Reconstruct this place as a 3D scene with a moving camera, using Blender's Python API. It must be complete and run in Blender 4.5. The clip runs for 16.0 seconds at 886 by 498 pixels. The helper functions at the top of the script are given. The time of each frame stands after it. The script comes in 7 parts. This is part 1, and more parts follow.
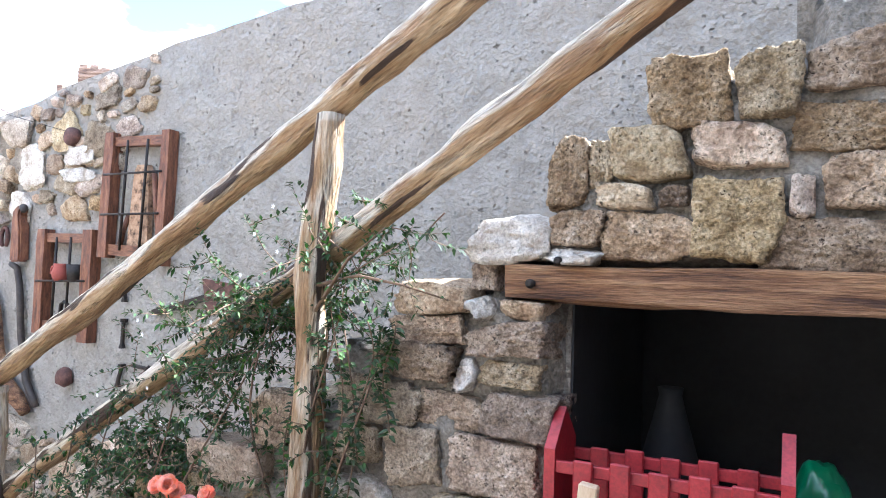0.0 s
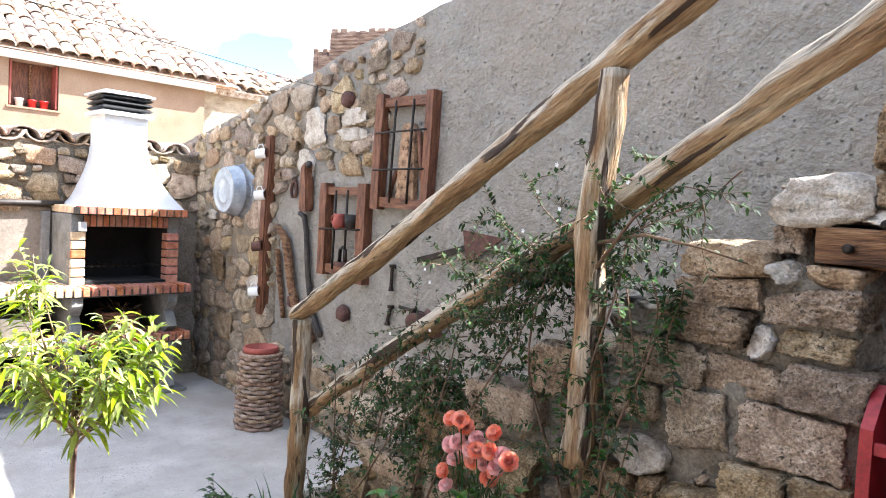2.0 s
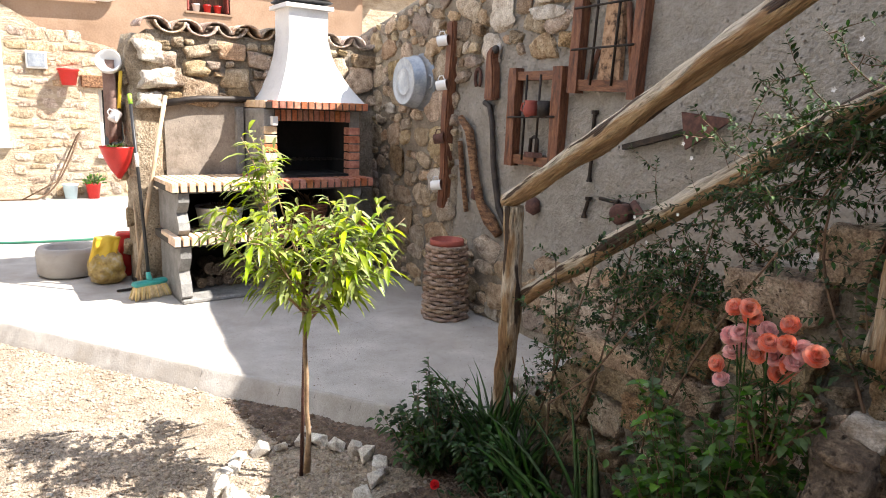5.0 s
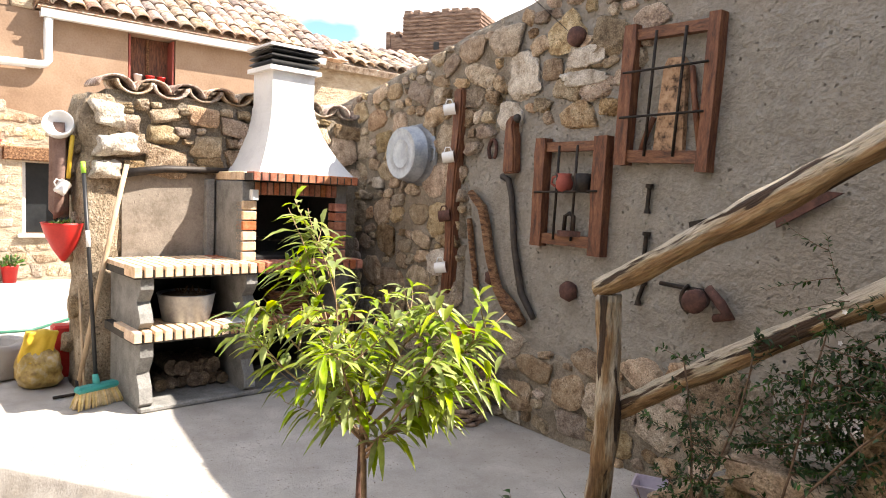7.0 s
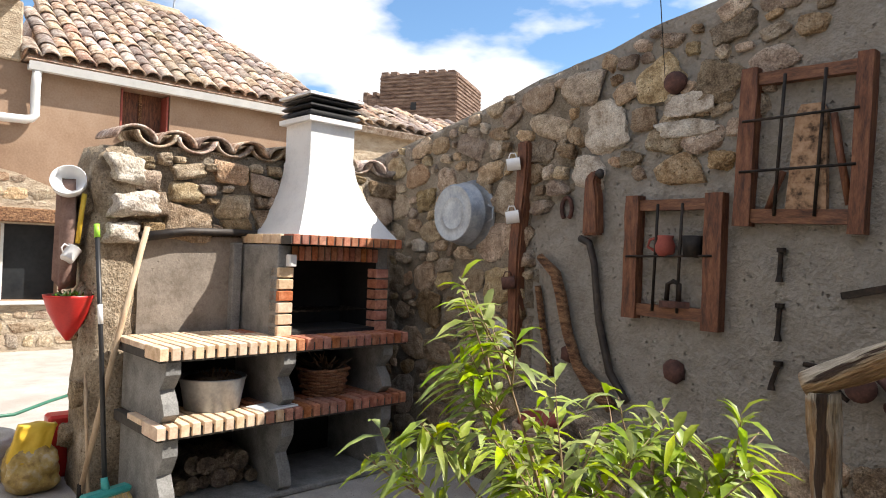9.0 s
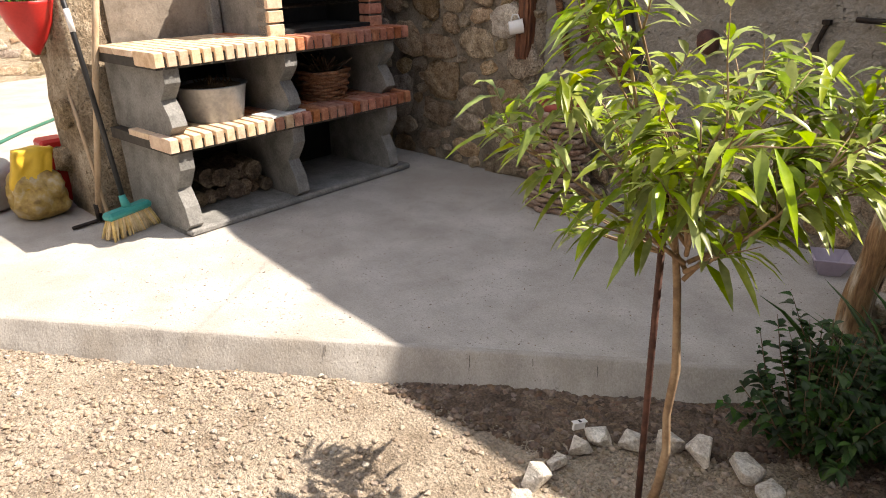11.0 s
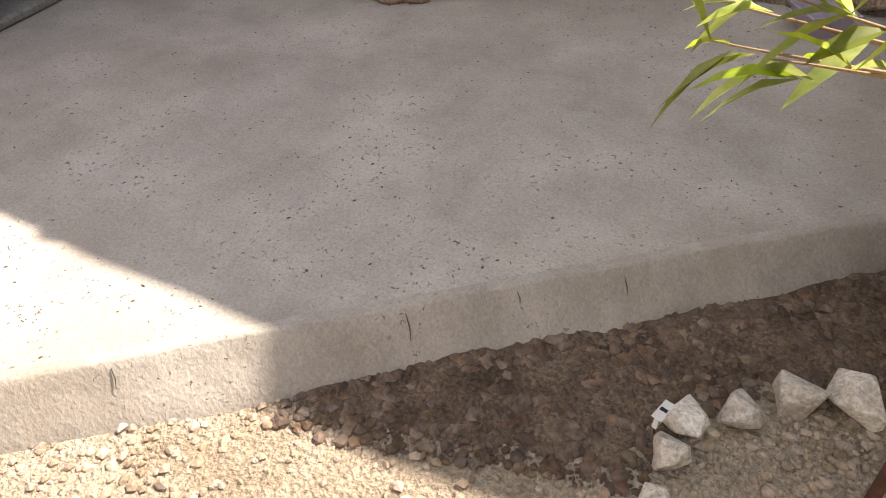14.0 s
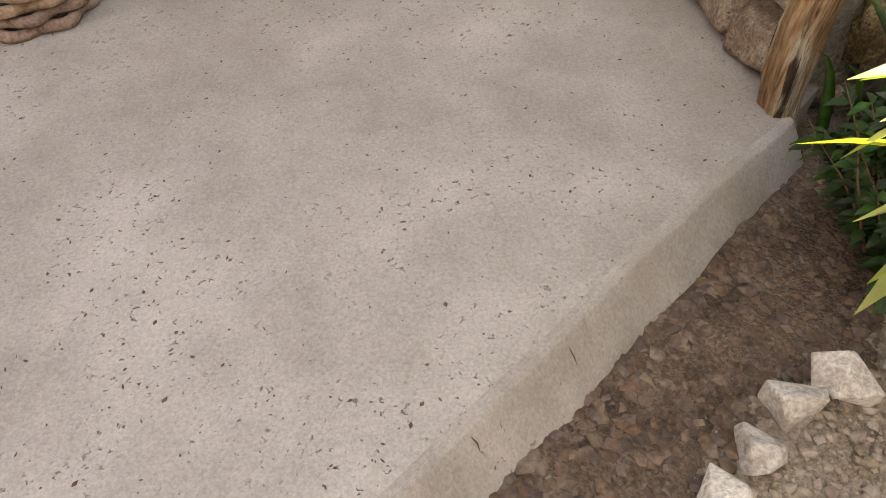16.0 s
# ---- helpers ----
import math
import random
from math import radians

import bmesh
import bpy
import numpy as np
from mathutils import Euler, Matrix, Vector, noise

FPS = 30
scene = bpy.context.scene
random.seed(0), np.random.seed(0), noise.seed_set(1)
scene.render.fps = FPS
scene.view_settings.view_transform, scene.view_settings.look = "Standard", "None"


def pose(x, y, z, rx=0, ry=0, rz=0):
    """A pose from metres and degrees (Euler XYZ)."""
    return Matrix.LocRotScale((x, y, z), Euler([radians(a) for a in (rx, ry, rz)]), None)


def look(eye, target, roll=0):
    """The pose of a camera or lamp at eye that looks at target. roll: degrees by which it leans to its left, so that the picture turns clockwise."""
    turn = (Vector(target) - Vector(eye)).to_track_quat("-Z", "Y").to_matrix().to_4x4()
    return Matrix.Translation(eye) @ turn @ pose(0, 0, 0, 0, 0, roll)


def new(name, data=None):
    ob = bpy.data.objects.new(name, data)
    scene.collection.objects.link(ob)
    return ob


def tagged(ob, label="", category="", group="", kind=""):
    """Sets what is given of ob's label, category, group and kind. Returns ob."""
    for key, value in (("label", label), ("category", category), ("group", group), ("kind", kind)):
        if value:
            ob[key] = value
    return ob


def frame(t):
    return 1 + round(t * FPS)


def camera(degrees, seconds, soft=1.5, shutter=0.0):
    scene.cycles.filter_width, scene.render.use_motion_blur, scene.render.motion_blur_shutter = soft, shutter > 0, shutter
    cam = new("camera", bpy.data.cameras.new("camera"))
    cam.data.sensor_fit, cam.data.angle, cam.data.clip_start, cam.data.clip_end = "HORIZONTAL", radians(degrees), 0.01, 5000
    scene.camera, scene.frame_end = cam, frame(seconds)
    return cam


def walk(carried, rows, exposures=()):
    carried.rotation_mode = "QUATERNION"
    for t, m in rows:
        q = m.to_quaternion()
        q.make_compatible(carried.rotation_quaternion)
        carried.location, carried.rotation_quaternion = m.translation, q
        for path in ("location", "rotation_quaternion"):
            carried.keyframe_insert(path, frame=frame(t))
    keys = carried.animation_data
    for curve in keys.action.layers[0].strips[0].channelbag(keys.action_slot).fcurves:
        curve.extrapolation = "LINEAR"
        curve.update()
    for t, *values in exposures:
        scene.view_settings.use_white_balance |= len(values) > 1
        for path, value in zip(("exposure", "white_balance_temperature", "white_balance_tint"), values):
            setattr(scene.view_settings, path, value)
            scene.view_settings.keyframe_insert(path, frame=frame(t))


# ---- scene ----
cam = camera(66.8, 16.0, soft=1.0)
PATH = [
    (0, (0.041, 0.413, 1.587), (-0.899, 2.177, 1.666), 1.8),
    (0.5, (0.041, 0.42, 1.625), (-1.017, 2.114, 1.734), 1.5),
    (1, (0.011, 0.41, 1.599), (-1.202, 1.998, 1.671), 3.1),
    (1.5, (-0.036, 0.36, 1.612), (-1.389, 1.832, 1.581), 2.9),
    (2, (-0.063, 0.297, 1.599), (-1.519, 1.666, 1.504), 2.9),
    (2.5, (-0.078, 0.244, 1.588), (-1.595, 1.535, 1.413), 2.1),
    (3, (-0.107, 0.188, 1.578), (-1.69, 1.38, 1.31), 1.5),
    (3.5, (-0.134, 0.174, 1.541), (-1.798, 1.209, 1.141), 2.2),
    (5.8, (-0.633, 0.096, 1.457), (-2.306, 1.121, 1.07), 1.7),
    (6, (-0.708, 0.082, 1.444), (-2.386, 1.068, 0.985), 1.0),
    (6.5, (-0.948, 0.05, 1.406), (-2.557, 1.178, 1.032), 0.3),
    (7, (-1.191, -0.003, 1.419), (-2.763, 1.225, 1.271), 2.4),
    (7.5, (-1.434, 0.022, 1.454), (-3.086, 1.149, 1.474), 3.8),
    (8, (-1.632, -0.038, 1.464), (-3.177, 1.226, 1.572), 2.0),
    (10.3, (-2.258, -0.266, 1.39), (-3.705, 1.058, 1.0), -0.4),
    (10.5, (-2.287, -0.308, 1.38), (-3.659, 1.048, 0.851), 0.8),
    (11, (-2.265, -0.261, 1.295), (-3.579, 1.027, 0.511), -1.2),
    (11.5, (-2.266, -0.237, 1.231), (-3.38, 1.107, 0.254), 0.3),
    (12, (-2.299, -0.21, 1.155), (-3.278, 1.069, -0.03), -0.7),
    (12.5, (-2.463, -0.071, 1.101), (-3.483, 1.206, -0.052), -2.1),
    (13, (-2.678, 0.093, 1.059), (-3.651, 1.363, -0.141), -3.4),
    (13.5, (-2.959, 0.241, 1.006), (-3.721, 1.562, -0.288), -3.9),
    (14, (-3.189, 0.434, 0.963), (-3.81, 1.796, -0.364), -2.1),
    (14.5, (-3.364, 0.577, 0.956), (-3.826, 1.965, -0.408), 0.8),
    (15, (-3.468, 0.602, 0.955), (-3.565, 2.071, -0.399), 0.7),
    (15.5, (-3.52, 0.68, 0.954), (-3.346, 2.119, -0.423), 1.8),
    (16, (-3.539, 0.888, 0.921), (-3.31, 2.196, -0.574), -0.0),
]
EXPOSURES = [(0.0, 2.9, 5380, 9), (0.5, 2.66, 5480, 9), (1.0, 2.36, 5600, 10), (1.5, 2.3, 5700, 10), (2.5, 2.32, 6150, 10), (3.5, 2.05, 6350, 10), (6.0, 1.54, 6700, 12), (7.0, 1.54, 6900, 12),
             (7.5, 1.0, 6700, 11), (8.0, 0.72, 6400, 10), (10.5, 1.1, 7000, 12), (12.0, 1.07, 7100, 14), (13.0, 1.12, 7100, 14), (14.0, 1.36, 7500, 15),
             (15.0, 1.78, 8000, 15), (16.0, 1.93, 8000, 15)]
walk(cam, [(t, look(eye, target, roll)) for t, eye, target, roll in PATH], EXPOSURES)

# ---- light ----
SUN_DX, SUN_DY = -0.50, -0.667            # way a shadow falls, per metre of height
SUN_ELEV = math.atan2(1.0, math.hypot(SUN_DX, SUN_DY))
sun_data = bpy.data.lights.new("sun", "SUN")
sun_data.energy, sun_data.angle, sun_data.color = 5.0, radians(0.53), (1.0, 0.94, 0.85)
sun = new("sun", sun_data)
sun.matrix_world = look((-SUN_DX * 20, -SUN_DY * 20, 20), (0, 0, 0))

world = bpy.data.worlds.new("sky")
scene.world = world
world.use_nodes = True
wn, wl = world.node_tree.nodes, world.node_tree.links
wn.clear()
w_out, w_bg = wn.new("ShaderNodeOutputWorld"), wn.new("ShaderNodeBackground")
w_sky = wn.new("ShaderNodeTexSky")
w_sky.sky_type, w_sky.sun_disc = "NISHITA", False
w_sky.sun_elevation = SUN_ELEV
w_sky.sun_rotation = math.atan2(-SUN_DX, -SUN_DY)
w_sky.altitude, w_sky.air_density, w_sky.dust_density, w_sky.ozone_density = 200, 1.25, 0.25, 2.5
w_co, w_map = wn.new("ShaderNodeTexCoord"), wn.new("ShaderNodeMapping")
w_map.inputs["Scale"].default_value = (2.3, 2.3, 5.5)
w_map.inputs["Location"].default_value = (0.35, 0.1, 0.3)
w_no, w_ra = wn.new("ShaderNodeTexNoise"), wn.new("ShaderNodeValToRGB")
w_no.inputs["Scale"].default_value, w_no.inputs["Detail"].default_value = 1.5, 7.0
w_ra.color_ramp.elements[0].position, w_ra.color_ramp.elements[1].position = 0.44, 0.55
w_mix = wn.new("ShaderNodeMix")
w_mix.data_type = "RGBA"
w_mix.inputs["B"].default_value = (12.0, 12.0, 12.2, 1)
wl.new(w_co.outputs["Generated"], w_map.inputs["Vector"])
wl.new(w_map.outputs["Vector"], w_no.inputs["Vector"])
wl.new(w_no.outputs["Fac"], w_ra.inputs["Fac"])
wl.new(w_ra.outputs["Color"], w_mix.inputs["Factor"])
w_clear = wn.new("ShaderNodeMix")
w_clear.data_type, w_clear.blend_type = "RGBA", "MULTIPLY"
w_clear.inputs["Factor"].default_value = 1.0
w_clear.inputs["B"].default_value = (1.3, 1.55, 1.75, 1)
wl.new(w_sky.outputs["Color"], w_clear.inputs["A"])
wl.new(w_clear.outputs["Result"], w_mix.inputs["A"])
wl.new(w_mix.outputs["Result"], w_bg.inputs["Color"])
w_bg.inputs["Strength"].default_value = 0.06
wl.new(w_bg.outputs["Background"], w_out.inputs["Surface"])

# ---- materials ----
def surface(name, colours, scale=6.0, fine=60.0, bump=0.3, dist=0.01, rough=0.85, metal=0.0, vary=0.0, pits=0.0,
            pit_scale=40.0, stretch=(1, 1, 1), local=False, island=0.0, stain=None, stain_scale=1.2, trans=0.0, detail=8.0, hard=False, spread=0.4, grain=0.0, grain_scale=150.0,
            stain_at=(0.5, 0.68), pit_at=None, pit_tint=(0.38, 0.32, 0.26), lit_bleach=None):
    """A procedural surface: colours over large and fine noise, relief, pits, a tint that varies by piece, stains."""
    m = bpy.data.materials.new(name)
    m.use_nodes = True
    n, k = m.node_tree.nodes, m.node_tree.links
    b = n["Principled BSDF"]
    if local:
        co = n.new("ShaderNodeTexCoord").outputs["Object"]
    else:
        co = n.new("ShaderNodeNewGeometry").outputs["Position"]
    mp = n.new("ShaderNodeMapping")
    mp.inputs["Scale"].default_value = stretch
    k.new(co, mp.inputs["Vector"])
    vec = mp.outputs["Vector"]
    big, small = n.new("ShaderNodeTexNoise"), n.new("ShaderNodeTexNoise")
    big.inputs["Scale"].default_value, big.inputs["Detail"].default_value = scale, detail
    big.inputs["Roughness"].default_value = 0.62
    small.inputs["Scale"].default_value, small.inputs["Detail"].default_value = fine, 4.0
    k.new(vec, big.inputs["Vector"])
    k.new(vec, small.inputs["Vector"])
    ad = n.new("ShaderNodeMath")
    ad.operation = "MULTIPLY_ADD"
    ad.inputs[1].default_value = 0.35
    k.new(small.outputs["Fac"], ad.inputs[0])
    k.new(big.outputs["Fac"], ad.inputs[2])
    ramp = n.new("ShaderNodeValToRGB")
    el = ramp.color_ramp.elements
    while len(el) < len(colours):
        el.new(0.5)
    for i, c in enumerate(colours):
        el[i].position = 0.68 - spread / 2 + spread * i / max(1, len(colours) - 1)
        el[i].color = (*c, 1)
    k.new(ad.outputs[0], ramp.inputs["Fac"])
    col = ramp.outputs["Color"]
    height = ad.outputs[0]
    if lit_bleach:
        # silvered wear and painted sky light where a pole faces up, peeled wood below
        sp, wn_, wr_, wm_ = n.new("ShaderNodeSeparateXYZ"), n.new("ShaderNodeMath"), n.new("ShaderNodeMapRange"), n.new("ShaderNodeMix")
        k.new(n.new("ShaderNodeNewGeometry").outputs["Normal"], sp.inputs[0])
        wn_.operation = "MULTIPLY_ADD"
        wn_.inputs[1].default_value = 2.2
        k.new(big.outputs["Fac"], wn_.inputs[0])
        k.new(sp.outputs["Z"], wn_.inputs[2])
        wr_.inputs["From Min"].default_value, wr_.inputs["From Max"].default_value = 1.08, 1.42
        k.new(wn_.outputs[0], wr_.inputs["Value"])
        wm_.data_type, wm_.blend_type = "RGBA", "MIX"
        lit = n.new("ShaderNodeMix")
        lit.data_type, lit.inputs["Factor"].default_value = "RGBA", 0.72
        lit.inputs["B"].default_value = (*lit_bleach, 1)
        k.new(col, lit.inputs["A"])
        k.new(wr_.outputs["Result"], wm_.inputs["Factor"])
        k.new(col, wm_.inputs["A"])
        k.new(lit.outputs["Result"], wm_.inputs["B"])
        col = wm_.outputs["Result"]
    if stain:
        sn, sr, sm = n.new("ShaderNodeTexNoise"), n.new("ShaderNodeValToRGB"), n.new("ShaderNodeMix")
        sn.inputs["Scale"].default_value, sn.inputs["Detail"].default_value = stain_scale, 6.0
        k.new(vec, sn.inputs["Vector"])
        sr.color_ramp.elements[0].position, sr.color_ramp.elements[1].position = stain_at
        k.new(sn.outputs["Fac"], sr.inputs["Fac"])
        sm.data_type = "RGBA"
        sm.inputs["B"].default_value = (*stain, 1)
        k.new(sr.outputs["Color"], sm.inputs["Factor"])
        k.new(col, sm.inputs["A"])
        col = sm.outputs["Result"]
    if grain:
        gn, gr, gm = n.new("ShaderNodeTexNoise"), n.new("ShaderNodeValToRGB"), n.new("ShaderNodeMix")
        gn.inputs["Scale"].default_value, gn.inputs["Detail"].default_value, gn.inputs["Roughness"].default_value = grain_scale, 3.0, 0.7
        k.new(vec, gn.inputs["Vector"])
        gr.color_ramp.elements[0].position, gr.color_ramp.elements[1].position = 0.36, 0.62
        gr.color_ramp.elements[0].color = (1 - grain, 1 - grain, 1 - grain * 1.05, 1)
        gr.color_ramp.elements[1].color = (1 + grain * 0.45, 1 + grain * 0.45, 1 + grain * 0.45, 1)
        k.new(gn.outputs["Fac"], gr.inputs["Fac"])
        gm.data_type, gm.blend_type = "RGBA", "MULTIPLY"
        gm.inputs["Factor"].default_value = 1.0
        k.new(col, gm.inputs["A"])
        k.new(gr.outputs["Color"], gm.inputs["B"])
        col = gm.outputs["Result"]
        gh = n.new("ShaderNodeMath")
        gh.operation = "MULTIPLY_ADD"
        gh.inputs[1].default_value = grain * 0.5
        k.new(gn.outputs["Fac"], gh.inputs[0])
        k.new(height, gh.inputs[2])
        height = gh.outputs[0]
    if pits:
        vo, vr, pm = n.new("ShaderNodeTexVoronoi"), n.new("ShaderNodeValToRGB"), n.new("ShaderNodeMix")
        vo.inputs["Scale"].default_value = pit_scale
        wob = n.new("ShaderNodeMix")
        wob.data_type, wob.inputs["Factor"].default_value = "RGBA", 0.03
        k.new(vec, wob.inputs["A"])
        k.new(small.outputs["Color"], wob.inputs["B"])
        k.new(wob.outputs["Result"], vo.inputs["Vector"])
        vr.color_ramp.elements[0].position, vr.color_ramp.elements[1].position = pit_at or ((0.06, 0.16) if hard else (0.10, 0.34))
        k.new(vo.outputs["Distance"], vr.inputs["Fac"])
        gate = n.new("ShaderNodeMath")
        gate.operation, gate.use_clamp = "MULTIPLY_ADD", True
        gate.inputs[1].default_value, gate.inputs[2].default_value = -9.0, 5.2
        k.new(big.outputs["Fac"], gate.inputs[0])
        mx = n.new("ShaderNodeMath")
        mx.operation = "MAXIMUM"
        k.new(vr.outputs["Color"], mx.inputs[0])
        k.new(gate.outputs[0], mx.inputs[1])
        pm.data_type, pm.blend_type = "RGBA", "MULTIPLY"
        pm.inputs["Factor"].default_value = min(1.0, pits)
        k.new(col, pm.inputs["A"])
        tint = n.new("ShaderNodeMix")
        tint.data_type = "RGBA"
        tint.inputs["A"].default_value, tint.inputs["B"].default_value = (*pit_tint, 1), (1, 1, 1, 1)
        k.new(mx.outputs[0], tint.inputs["Factor"])
        k.new(tint.outputs["Result"], pm.inputs["B"])
        col = pm.outputs["Result"]
        h2 = n.new("ShaderNodeMath")
        h2.operation = "MULTIPLY_ADD"
        h2.inputs[1].default_value = pits
        k.new(mx.outputs[0], h2.inputs[0])
        k.new(height, h2.inputs[2])
        height = h2.outputs[0]
    if vary or island:
        src = n.new("ShaderNodeObjectInfo").outputs["Random"] if vary else n.new("ShaderNodeNewGeometry").outputs["Random Per Island"]
        amt = vary or island
        hs = n.new("ShaderNodeHueSaturation")
        for sock, lo, hi, mul in (("Value", 1 - amt, 1 + amt * 0.8, 1.0), ("Saturation", 1 - amt * 0.8, 1 + amt * 0.7, 7.3), ("Hue", 0.5 - amt * 0.05, 0.5 + amt * 0.03, 3.7)):
            fr, mr = n.new("ShaderNodeMath"), n.new("ShaderNodeMapRange")
            fr.operation = "MULTIPLY"
            fr.inputs[1].default_value = mul
            k.new(src, fr.inputs[0])
            wr = n.new("ShaderNodeMath")
            wr.operation = "FRACT"
            k.new(fr.outputs[0], wr.inputs[0])
            mr.inputs["To Min"].default_value, mr.inputs["To Max"].default_value = lo, hi
            k.new(wr.outputs[0], mr.inputs["Value"])
            k.new(mr.outputs["Result"], hs.inputs[sock])
        k.new(col, hs.inputs["Color"])
        col = hs.outputs["Color"]
    k.new(col, b.inputs["Base Color"])
    b.inputs["Roughness"].default_value, b.inputs["Metallic"].default_value = rough, metal
    if bump:
        bp = n.new("ShaderNodeBump")
        bp.inputs["Strength"].default_value, bp.inputs["Distance"].default_value = bump, dist
        k.new(height, bp.inputs["Height"])
        k.new(bp.outputs["Normal"], b.inputs["Normal"])
    if trans:
        tr, mxs = n.new("ShaderNodeBsdfTranslucent"), n.new("ShaderNodeMixShader")
        k.new(col, tr.inputs["Color"])
        mxs.inputs["Fac"].default_value = trans
        k.new(b.outputs["BSDF"], mxs.inputs[1])
        k.new(tr.outputs["BSDF"], mxs.inputs[2])
        k.new(mxs.outputs["Shader"], n["Material Output"].inputs["Surface"])
    return m


